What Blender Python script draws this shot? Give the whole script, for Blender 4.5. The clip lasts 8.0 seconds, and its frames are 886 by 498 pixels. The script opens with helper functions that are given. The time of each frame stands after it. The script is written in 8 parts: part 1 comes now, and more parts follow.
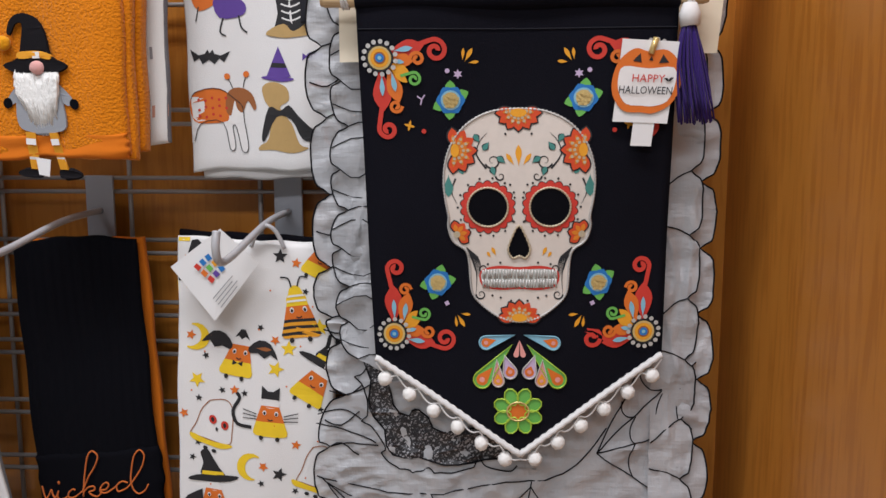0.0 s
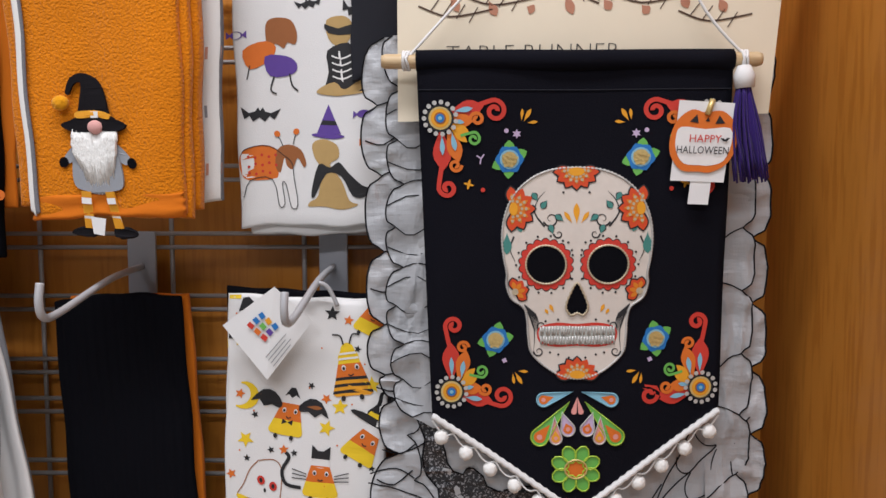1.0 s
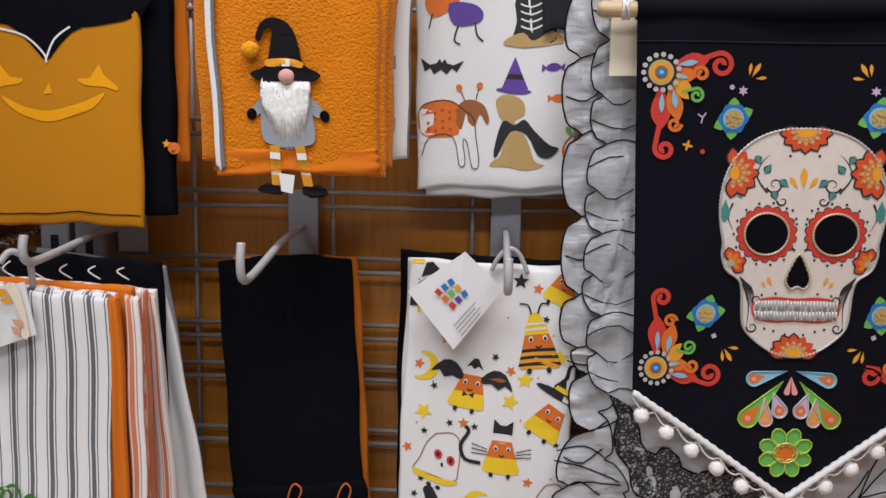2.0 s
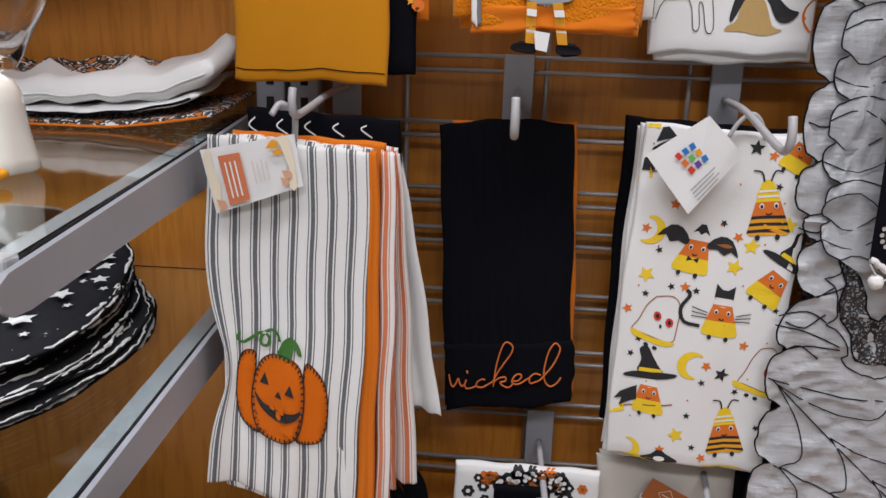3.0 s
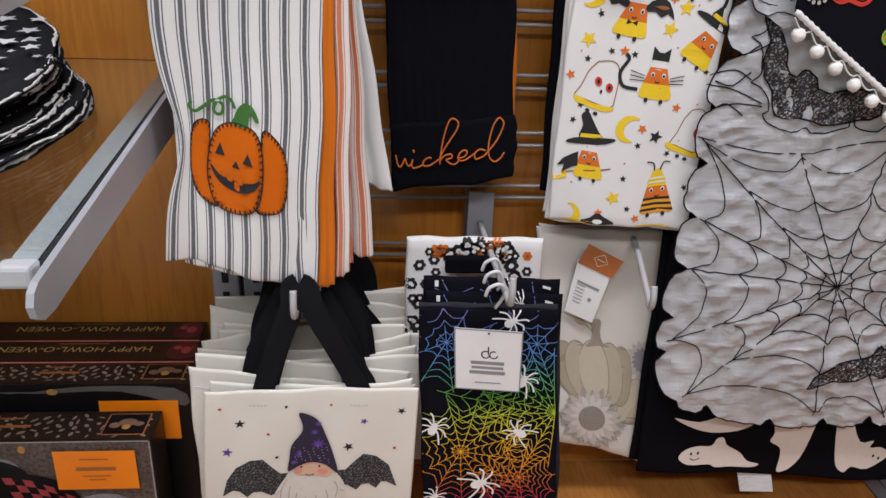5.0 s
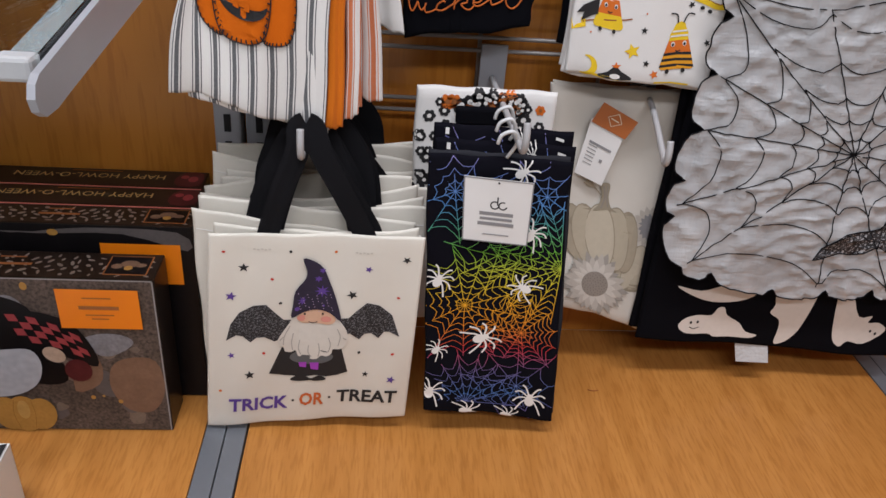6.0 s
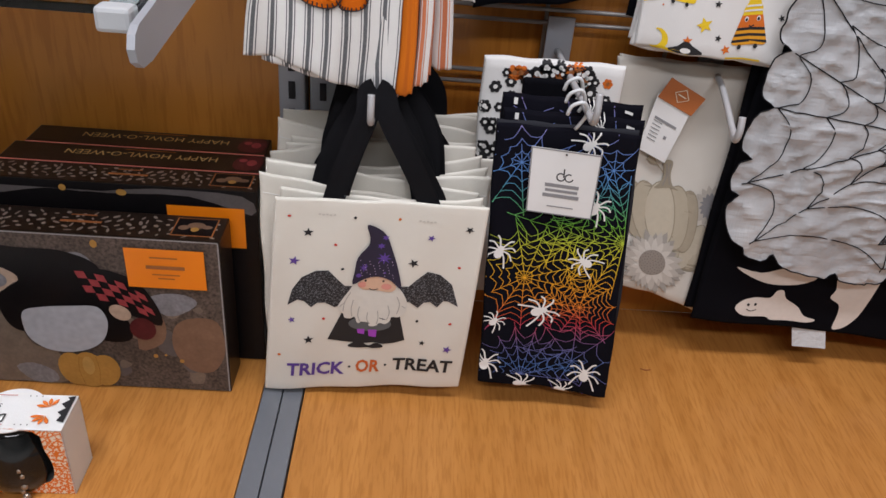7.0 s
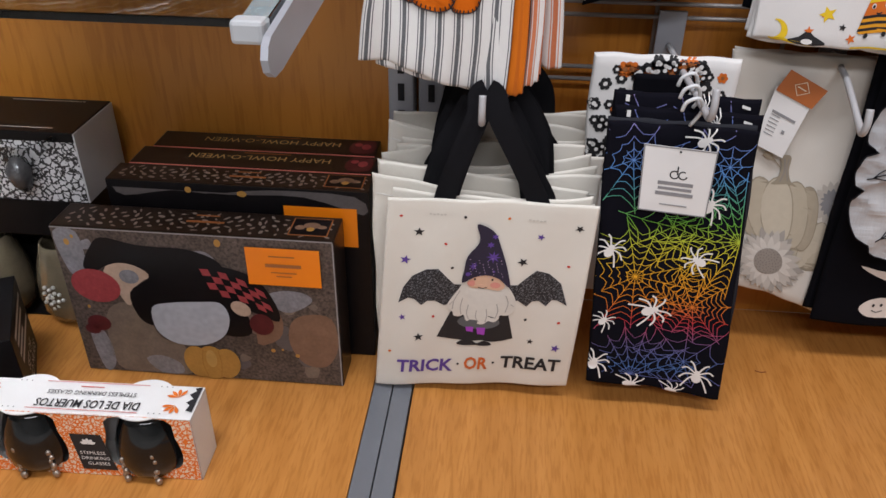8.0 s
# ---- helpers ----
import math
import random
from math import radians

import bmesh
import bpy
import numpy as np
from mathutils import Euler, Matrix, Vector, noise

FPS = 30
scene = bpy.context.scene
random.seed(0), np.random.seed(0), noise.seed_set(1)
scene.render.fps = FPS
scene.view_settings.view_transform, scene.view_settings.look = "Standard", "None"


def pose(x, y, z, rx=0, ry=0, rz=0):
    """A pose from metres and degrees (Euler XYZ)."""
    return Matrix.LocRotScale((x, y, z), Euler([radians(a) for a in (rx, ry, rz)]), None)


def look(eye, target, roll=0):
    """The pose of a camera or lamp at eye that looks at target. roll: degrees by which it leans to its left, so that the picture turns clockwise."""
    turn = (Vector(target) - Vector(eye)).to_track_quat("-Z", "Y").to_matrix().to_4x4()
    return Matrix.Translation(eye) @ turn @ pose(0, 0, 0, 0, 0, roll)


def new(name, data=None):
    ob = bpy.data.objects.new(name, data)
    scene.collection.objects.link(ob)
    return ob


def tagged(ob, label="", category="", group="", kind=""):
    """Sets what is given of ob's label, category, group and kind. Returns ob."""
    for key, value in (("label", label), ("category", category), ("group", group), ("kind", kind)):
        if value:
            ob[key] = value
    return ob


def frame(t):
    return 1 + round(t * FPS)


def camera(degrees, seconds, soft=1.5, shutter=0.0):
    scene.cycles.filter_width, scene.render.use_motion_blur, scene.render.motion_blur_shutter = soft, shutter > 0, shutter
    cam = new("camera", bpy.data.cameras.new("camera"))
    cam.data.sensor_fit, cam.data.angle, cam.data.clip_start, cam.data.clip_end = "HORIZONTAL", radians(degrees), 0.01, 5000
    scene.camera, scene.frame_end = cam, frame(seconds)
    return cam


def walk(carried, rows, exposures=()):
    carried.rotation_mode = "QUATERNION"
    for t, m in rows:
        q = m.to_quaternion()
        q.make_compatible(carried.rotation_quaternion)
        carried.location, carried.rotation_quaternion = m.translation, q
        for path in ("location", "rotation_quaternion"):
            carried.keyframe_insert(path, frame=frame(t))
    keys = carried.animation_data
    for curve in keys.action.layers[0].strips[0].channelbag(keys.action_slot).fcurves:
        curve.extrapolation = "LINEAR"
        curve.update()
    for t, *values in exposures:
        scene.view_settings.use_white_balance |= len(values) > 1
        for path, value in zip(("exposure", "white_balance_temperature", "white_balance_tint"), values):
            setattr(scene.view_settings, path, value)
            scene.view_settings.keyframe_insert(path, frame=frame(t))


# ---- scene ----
from mathutils.geometry import tessellate_polygon

cam = camera(58.8, 8.0)

PATH = [
    (0, (0.398, -0.883, 1.073), (0.312, 1.098, 0.813), -0.0),
    (0.5, (0.374, -0.881, 1.079), (0.329, 1.11, 0.896), -0.2),
    (1, (0.32, -0.885, 1.091), (0.295, 1.109, 0.929), -0.1),
    (1.2, (0.303, -0.886, 1.085), (0.256, 1.107, 0.921), 0.6),
    (2.3, (0.092, -0.828, 1.084), (-0.017, 1.142, 0.761), 1.0),
    (2.5, (0.058, -0.834, 1.076), (-0.082, 1.124, 0.693), 1.4),
    (3, (-0.037, -0.869, 1.048), (-0.19, 1.061, 0.544), 1.8),
    (3.5, (-0.095, -0.896, 1.013), (-0.154, 1.013, 0.418), 2.3),
    (4, (-0.089, -0.913, 0.983), (-0.042, 0.948, 0.252), 2.5),
    (4.2, (-0.089, -0.911, 0.98), (0.005, 0.936, 0.218), 2.6),
    (5.3, (-0.111, -0.919, 0.926), (0.053, 0.897, 0.104), 2.4),
    (5.5, (-0.11, -0.92, 0.91), (0.053, 0.869, 0.03), 2.9),
    (6, (-0.12, -0.925, 0.888), (0.058, 0.794, -0.12), 4.7),
    (6.5, (-0.134, -0.934, 0.87), (0.035, 0.771, -0.161), 6.2),
    (7, (-0.153, -0.933, 0.873), (-0.052, 0.768, -0.174), 5.2),
    (7.5, (-0.16, -0.937, 0.88), (-0.197, 0.769, -0.162), 2.6),
    (8, (-0.17, -0.938, 0.878), (-0.306, 0.749, -0.187), 0.9),
]
walk(cam, [(t, look(eye, target, roll)) for t, eye, target, roll in PATH], [(0, -0.26), (2.5, -0.26), (3.5, -0.20), (4.2, -0.18), (5.5, -0.09), (6.5, -0.13), (7.5, -0.1), (8, -0.1)])

# ---- light and surroundings ----
world = bpy.data.worlds.new("store_air")
world.use_nodes = True
world.node_tree.nodes["Background"].inputs[0].default_value = (1.0, 0.97, 0.93, 1)
world.node_tree.nodes["Background"].inputs[1].default_value = 0.08
scene.world = world

LIGHT_COLOUR = (0.985, 0.985, 1.06)


def ceiling_lamp(x, y, sx, sy, watts):
    data = bpy.data.lights.new("ceiling_light", "AREA")
    data.shape, data.size, data.size_y, data.energy, data.color = "RECTANGLE", sx, sy, watts, LIGHT_COLOUR
    ob = new("ceiling_light", data)
    ob.matrix_world = pose(x, y, 2.97)
    return ob


ceiling_lamp(-0.1, -1.05, 2.6, 0.35, 70)
ceiling_lamp(-0.1, -2.9, 2.6, 0.35, 76)

# ---- materials ----


def nodes_of(m):
    m.use_nodes = True
    return m.node_tree.nodes, m.node_tree.links, m.node_tree.nodes["Principled BSDF"]


def mixed(nt, links, a, b, fac):
    n = nt.new("ShaderNodeMix")
    n.data_type = "RGBA"
    for slot, v in ((6, a), (7, b)):
        if isinstance(v, tuple):
            n.inputs[slot].default_value = (*v[:3], 1)
        else:
            links.new(v, n.inputs[slot])
    if isinstance(fac, float):
        n.inputs[0].default_value = fac
    else:
        links.new(fac, n.inputs[0])
    return n.outputs[2]


def noise_of(nt, links, coord, scale, detail=4.0, stretch=(1, 1, 1)):
    mp = nt.new("ShaderNodeMapping")
    mp.inputs["Scale"].default_value = stretch
    links.new(coord, mp.inputs[0])
    n = nt.new("ShaderNodeTexNoise")
    n.inputs["Scale"].default_value, n.inputs["Detail"].default_value = scale, detail
    links.new(mp.outputs[0], n.inputs[0])
    return n.outputs[0]


def ramp_of(nt, links, fac, stops, sharp=False):
    r = nt.new("ShaderNodeValToRGB")
    els = r.color_ramp.elements
    if sharp:
        r.color_ramp.interpolation = "CONSTANT"
    while len(els) < len(stops):
        els.new(0.5)
    for e, (p, c) in zip(els, stops):
        e.position, e.color = p, (*c, 1)
    links.new(fac, r.inputs[0])
    return r.outputs[0]


def bumped(nt, links, bsdf, height, strength, distance):
    b = nt.new("ShaderNodeBump")
    b.inputs["Strength"].default_value, b.inputs["Distance"].default_value = strength, distance
    links.new(height, b.inputs["Height"])
    links.new(b.outputs[0], bsdf.inputs["Normal"])


MATS = {}


def simple(name, colour, rough=0.6, metal=0.0, vary=0.12, scale=30.0, fine=500.0, bump=0.2, dist=0.0006, sheen=0.0, coat=0.0, spec=0.5):
    """A surface with stains at one scale and grain at another."""
    if name in MATS:
        return MATS[name]
    m = bpy.data.materials.new(name)
    nt, links, b = nodes_of(m)
    co = nt.new("ShaderNodeTexCoord").outputs["Object"]
    big, small = noise_of(nt, links, co, scale), noise_of(nt, links, co, fine, 2.0)
    dark = tuple(c * (1 - vary) for c in colour)
    light = tuple(min(1.0, c * (1 + vary * 0.6)) for c in colour)
    c1 = mixed(nt, links, dark, light, big)
    c2 = mixed(nt, links, c1, tuple(c * (1 - vary * 1.2) for c in colour), 0.0)
    mul = nt.new("ShaderNodeMath")
    mul.operation, mul.inputs[1].default_value = "MULTIPLY", vary * 1.6
    links.new(small, mul.inputs[0])
    links.new(mul.outputs[0], c2.node.inputs[0])
    links.new(c2, b.inputs["Base Color"])
    b.inputs["Roughness"].default_value, b.inputs["Metallic"].default_value = rough, metal
    b.inputs["Sheen Weight"].default_value, b.inputs["Coat Weight"].default_value = sheen, coat
    b.inputs["Specular IOR Level"].default_value = spec
    if bump:
        bumped(nt, links, b, small, bump, dist)
    MATS[name] = m
    return m


def cloth_mat(name, colour, rough=0.9, sheen=0.15, vary=0.10, fine=900.0, bump=0.35, dist=0.0006):
    return simple(name, colour, rough, 0.0, vary, 14.0, fine, bump, dist, sheen, 0.0, 0.08)


def wood_mat(name, light, dark, stretch, rough=0.34):
    """Laminate board with long soft grain and short pores."""
    m = bpy.data.materials.new(name)
    nt, links, b = nodes_of(m)
    co = nt.new("ShaderNodeTexCoord").outputs["Object"]
    grain = noise_of(nt, links, co, 9.0, 6.0, stretch)
    pores = noise_of(nt, links, co, 60.0, 3.0, stretch)
    blot = noise_of(nt, links, co, 2.2, 3.0)
    g = ramp_of(nt, links, grain, [(0.32, dark), (0.5, tuple((a + c) / 2 for a, c in zip(light, dark))), (0.66, light)])
    p = ramp_of(nt, links, pores, [(0.38, (0.72, 0.62, 0.5)), (0.52, (1, 1, 1))])
    mul = nt.new("ShaderNodeMix")
    mul.data_type, mul.blend_type, mul.inputs[0].default_value = "RGBA", "MULTIPLY", 0.62
    links.new(g, mul.inputs[6])
    links.new(p, mul.inputs[7])
    m2 = mixed(nt, links, mul.outputs[2], tuple(c * 0.8 for c in light), blot)
    half = nt.new("ShaderNodeMath")
    half.operation, half.inputs[1].default_value = "MULTIPLY", 0.35
    links.new(blot, half.inputs[0])
    links.new(half.outputs[0], m2.node.inputs[0])
    links.new(m2, b.inputs["Base Color"])
    b.inputs["Roughness"].default_value, b.inputs["Specular IOR Level"].default_value = rough, 0.35
    bumped(nt, links, b, pores, 0.08, 0.0004)
    return m


def striped_mat(name, ground, stripe, period, marks, rough=0.9):
    """Woven stripes across the width; marks are (start, end) shares of one period."""
    m = bpy.data.materials.new(name)
    nt, links, b = nodes_of(m)
    tc = nt.new("ShaderNodeTexCoord")
    sep = nt.new("ShaderNodeSeparateXYZ")
    links.new(tc.outputs["UV"], sep.inputs[0])
    wob = noise_of(nt, links, tc.outputs["Object"], 40.0, 2.0)
    wm = nt.new("ShaderNodeMath")
    wm.operation, wm.inputs[1].default_value = "MULTIPLY_ADD", period * 0.06
    links.new(wob, wm.inputs[0])
    links.new(sep.outputs[0], wm.inputs[2])
    dv = nt.new("ShaderNodeMath")
    dv.operation, dv.inputs[1].default_value = "DIVIDE", period
    links.new(wm.outputs[0], dv.inputs[0])
    fr = nt.new("ShaderNodeMath")
    fr.operation = "FRACT"
    links.new(dv.outputs[0], fr.inputs[0])
    stops = [(0.0, ground)]
    for a, e in marks:
        stops += [(a, stripe), (e, ground)]
    col = ramp_of(nt, links, fr.outputs[0], stops, True)
    fine = noise_of(nt, links, tc.outputs["Object"], 800.0, 2.0)
    c2 = mixed(nt, links, col, tuple(c * 0.75 for c in ground), fine)
    ml = nt.new("ShaderNodeMath")
    ml.operation, ml.inputs[1].default_value = "MULTIPLY", 0.3
    links.new(fine, ml.inputs[0])
    links.new(ml.outputs[0], c2.node.inputs[0])
    links.new(c2, b.inputs["Base Color"])
    b.inputs["Roughness"].default_value, b.inputs["Sheen Weight"].default_value = rough, 0.05
    b.inputs["Specular IOR Level"].default_value = 0.12
    bumped(nt, links, b, fine, 0.4, 0.0006)
    return m


def patterned_mat(name, ground, figure, scale, low=0.42, rough=0.5, third=None):
    """Small printed all-over ornament."""
    m = bpy.data.materials.new(name)
    nt, links, b = nodes_of(m)
    co = nt.new("ShaderNodeTexCoord").outputs["Object"]
    v = nt.new("ShaderNodeTexVoronoi")
    v.feature, v.inputs["Scale"].default_value = "DISTANCE_TO_EDGE", scale
    wob = noise_of(nt, links, co, scale * 0.9, 2.0)
    add = nt.new("ShaderNodeVectorMath")
    add.operation = "MULTIPLY_ADD"
    add.inputs[1].default_value = (0.012, 0.012, 0.012)
    links.new(wob, add.inputs[0])
    links.new(co, add.inputs[2])
    links.new(add.outputs[0], v.inputs["Vector"])
    sc = nt.new("ShaderNodeMath")
    sc.operation, sc.inputs[1].default_value = "MULTIPLY", 2.2
    links.new(v.outputs["Distance"], sc.inputs[0])
    n2 = noise_of(nt, links, co, scale * 2.6, 1.0)
    sm = nt.new("ShaderNodeMath")
    sm.operation = "ADD"
    links.new(sc.outputs[0], sm.inputs[0])
    links.new(n2, sm.inputs[1])
    stops = [(0.0, ground), (low + 0.2, figure)]
    if third:
        stops.append((low + 0.62, third))
    col = ramp_of(nt, links, sm.outputs[0], stops, True)
    links.new(col, b.inputs["Base Color"])
    b.inputs["Roughness"].default_value = rough
    return m


def clear_mat(name, tint, rough=0.02, ior=1.45):
    m = bpy.data.materials.new(name)
    nt, links, b = nodes_of(m)
    b.inputs["Base Color"].default_value = (*tint, 1)
    b.inputs["Transmission Weight"].default_value, b.inputs["Roughness"].default_value, b.inputs["IOR"].default_value = 1.0, rough, ior
    return m


WOOD_BACK = wood_mat("maple_laminate_upright", (0.55, 0.217, 0.035), (0.49, 0.186, 0.028), (2.2, 2.2, 0.22), 0.3)
WOOD_DECK = wood_mat("maple_laminate_deck", (0.51, 0.224, 0.055), (0.40, 0.162, 0.035), (5.0, 0.5, 5.0), 0.3)
GREY_METAL = simple("grey_painted_steel", (0.36, 0.375, 0.41), 0.42, 0.15, 0.10, 20, 700, 0.1)
WIRE_METAL = simple("grey_wire_coating", (0.36, 0.34, 0.33), 0.38, 0.3, 0.12, 60, 700, 0.1)
HOOK_METAL = simple("pale_grey_plastic", (0.42, 0.42, 0.43), 0.32, 0.0, 0.08, 60, 600, 0.05)
END_CAP = simple("pale_grey_cap", (0.46, 0.475, 0.49), 0.45, 0, 0.06)
WHITE_CLIP = simple("white_plastic", (0.62, 0.64, 0.65), 0.4, 0, 0.06)
# the arms' grey steel again, darkened so the ledge colour carries its shade
SHADED_LEDGE = simple("shaded_grey_steel", (0.16, 0.165, 0.175), 0.5, 0.1, 0.10, 20, 700, 0.1)
SLOT_SHADE = simple("slot_shadow_black", (0.01, 0.01, 0.012), 0.8, 0, 0.05)
GLASS = clear_mat("shelf_glass", (0.90, 0.97, 0.95))
FLOOR_M = simple("store_floor_vinyl", (0.56, 0.54, 0.50), 0.4, 0, 0.15, 6, 120, 0.05)
WALL_M = simple("painted_store_wall", (0.62, 0.60, 0.57), 0.7, 0, 0.08, 3, 200, 0.05)
CEIL_M = simple("ceiling_tile_white", (0.75, 0.75, 0.73), 0.8, 0, 0.08, 8, 300, 0.1)

# ---- building helpers ----


def thing(name, label, category, at=(0, 0, 0), group="", kind=""):
    ob = new(name)
    ob.location = at
    ob.empty_display_size = 0.02
    return tagged(ob, label, category, group, kind)


def origin_of(ob):
    p = Vector((0, 0, 0))
    while ob is not None:
        p = p + ob.location
        ob = ob.parent
    return p


def part(name, bm, mats, parent=None, label="", smooth=False):
    """One bmesh in world coordinates, as one mesh object under a thing or part."""
    me = bpy.data.meshes.new(name)
    bmesh.ops.recalc_face_normals(bm, faces=bm.faces[:]) if smooth not in ("keep", "soft") else None
    base = origin_of(parent)
    for v in bm.verts:
        v.co = v.co - base
    for f in bm.faces:
        f.smooth = smooth in (True, "soft")
    bm.to_mesh(me)
    bm.free()
    for m in (mats if isinstance(mats, (list, tuple)) else [mats]):
        me.materials.append(m)
    ob = new(name, me)
    ob.parent = parent
    if label:
        tagged(ob, label)
    return ob


def box(x0, y0, z0, x1, y1, z1, bevel=0.0):
    bm = bmesh.new()
    bmesh.ops.create_cube(bm, size=1.0)
    for v in bm.verts:
        v.co = Vector(((x0 + x1) / 2 + v.co.x * (x1 - x0), (y0 + y1) / 2 + v.co.y * (y1 - y0), (z0 + z1) / 2 + v.co.z * (z1 - z0)))
    if bevel:
        bmesh.ops.bevel(bm, geom=bm.edges[:], offset=bevel, segments=2, affect="EDGES", profile=0.5)
    return bm


def tube(points, radius, sides=8, bm=None, closed=False):
    """A round bar along points; radius may be one number or one per point."""
    bm = bm or bmesh.new()
    pts = [Vector(p) for p in points]
    n = len(pts)
    rings = []
    up = Vector((0.13, -0.9, 0.4)).normalized()
    for i, p in enumerate(pts):
        if closed:
            d = pts[(i + 1) % n] - pts[i - 1]
        else:
            d = pts[min(i + 1, n - 1)] - pts[max(i - 1, 0)]
        d = d.normalized() if d.length > 1e-9 else Vector((0, 0, 1))
        a = up - d * up.dot(d)
        if a.length < 1e-4:
            a = d.orthogonal()
        a.normalize()
        b = d.cross(a)
        up = a
        r = radius[i] if isinstance(radius, (list, tuple)) else radius
        rings.append([bm.verts.new(p + (a * math.cos(k * math.tau / sides) + b * math.sin(k * math.tau / sides)) * r) for k in range(sides)])
    for i in range(n if closed else n - 1):
        r0, r1 = rings[i], rings[(i + 1) % n]
        for k in range(sides):
            bm.faces.new((r0[k], r0[(k + 1) % sides], r1[(k + 1) % sides], r1[k]))
    if not closed:
        bm.faces.new(rings[0][::-1])
        bm.faces.new(rings[-1])
    return bm


def smooth_line(pts, per=6, closed=False):
    """Catmull-Rom through the points."""
    pts = [Vector(p) for p in pts]
    n, out = len(pts), []
    for i in range(n if closed else n - 1):
        if closed:
            a, b, c, d = pts[i - 1], pts[i], pts[(i + 1) % n], pts[(i + 2) % n]
        else:
            a, b, c, d = pts[max(i - 1, 0)], pts[i], pts[i + 1], pts[min(i + 2, n - 1)]
        for k in range(per):
            t = k / per
            out.append(0.5 * ((2 * b) + (c - a) * t + (2 * a - 5 * b + 4 * c - d) * t * t + (3 * b - a - 3 * c + d) * t ** 3))
    if not closed:
        out.append(pts[-1])
    return out


class Sheet:
    """A hanging cloth or a flat face: u runs right and v down in metres from the top left corner; q gives its corners
    top left, top right, bottom left, bottom right in the world; ripple adds relief towards the viewer."""

    def __init__(self, q, ripple=None, thick=0.006, soft=0.004, facing=None, sway=None, arch=0.0, bend=None, gather=1.0):
        self.tl, self.tr, self.bl, self.br = [Vector(p) for p in q]
        self.w = ((self.tr - self.tl).length + (self.br - self.bl).length) / 2
        self.h = ((self.bl - self.tl).length + (self.br - self.tr).length) / 2
        self.n = facing or (self.tr - self.tl).cross(self.bl - self.tl).normalized()
        if facing is None and self.n.y > 0.2:
            self.n = -self.n
        self.ripple, self.thick, self.soft, self.sway, self.arch, self.bend, self.gather = ripple, thick, soft, sway, arch, bend, gather

    def at(self, u, v, lift=0.0):
        s, r = u / self.w, v / self.h
        r = r * self.gather / (r * self.gather + 1 - r)
        p = (self.tl * (1 - s) + self.tr * s) * (1 - r) + (self.bl * (1 - s) + self.br * s) * r
        if self.bend:
            p = p + Vector((self.bend(s, r), 0, 0))
        if self.sway is not None:
            k = self.sway
            p = p + Vector((0.0013 * (math.sin(r * 5.3 + k) - math.sin(k)) * (0.6 + 0.8 * math.sin(s * 2.1 + k)) + 0.0009 * math.sin(r * 17 + 2 * k), 0,
                            0.0016 * r * math.sin(s * 8 + k) + 0.0008 * math.sin(s * 19 + 3 * k) + self.arch * (1 - (2 * s - 1) ** 2) * (1 - r)))
        e = self.ripple(s, r) if self.ripple else 0.0
        if self.soft:
            d = max(0.0, min(u, self.w - u, v, self.h - v) / self.soft)
            e -= self.thick * 0.5 * (1 - math.sqrt(max(0.0, 1 - (1 - min(d, 1)) ** 2)))
        return p + self.n * (e + lift)


def cloth_body(sh, cols=24, rows=32, back=None):
    """A closed, soft-edged slab of cloth with its weave laid out in metres."""
    bm = bmesh.new()
    uv = bm.loops.layers.uv.new("weave")
    us = [0, sh.w * 0.006, sh.w * 0.016] + [sh.w * (0.016 + 0.968 * i / cols) for i in range(1, cols)] + [sh.w * 0.984, sh.w * 0.994, sh.w]
    vs = [0, sh.h * 0.004, sh.h * 0.011] + [sh.h * (0.011 + 0.978 * i / rows) for i in range(1, rows)] + [sh.h * 0.989, sh.h * 0.996, sh.h]
    front, rear, where = {}, {}, {}
    for i, u in enumerate(us):
        for j, v in enumerate(vs):
            p = sh.at(u, v)
            front[i, j] = bm.verts.new(p)
            d = max(0.0, min(u, sh.w - u, v, sh.h - v) / max(sh.soft, 1e-4))
            k = math.sqrt(max(0.0, 1 - (1 - min(d, 1)) ** 2))
            rear[i, j] = bm.verts.new(p - sh.n * (sh.thick * (0.12 + 0.88 * k)))
            where[front[i, j]] = where[rear[i, j]] = (u, v)
    ni, nj = len(us) - 1, len(vs) - 1
    for i in range(ni):
        for j in range(nj):
            bm.faces.new((front[i, j], front[i, j + 1], front[i + 1, j + 1], front[i + 1, j]))
            bm.faces.new((rear[i, j], rear[i + 1, j], rear[i + 1, j + 1], rear[i, j + 1]))
    for i in range(ni):
        bm.faces.new((front[i, 0], front[i + 1, 0], rear[i + 1, 0], rear[i, 0]))
        bm.faces.new((front[i, nj], rear[i, nj], rear[i + 1, nj], front[i + 1, nj]))
    for j in range(nj):
        bm.faces.new((front[0, j], rear[0, j], rear[0, j + 1], front[0, j + 1]))
        bm.faces.new((front[ni, j], front[ni, j + 1], rear[ni, j + 1], rear[ni, j]))
    for f in bm.faces:
        for l in f.loops:
            l[uv].uv = where[l.vert]
    return bm


def waves(amp, count, drift=0.0, grow=0.6, seed=0.0):
    """Soft vertical folds that deepen towards the hem."""
    def f(s, r):
        k = (1 - grow) + grow * r
        return amp * k * (math.sin(math.tau * (s * count + drift * r) + seed) + 0.35 * math.sin(math.tau * (s * count * 2.3 - drift * r) + seed * 2.1 + 1)) \
            + amp * 0.4 * math.sin(r * 7 + seed + s * 3)
    return f


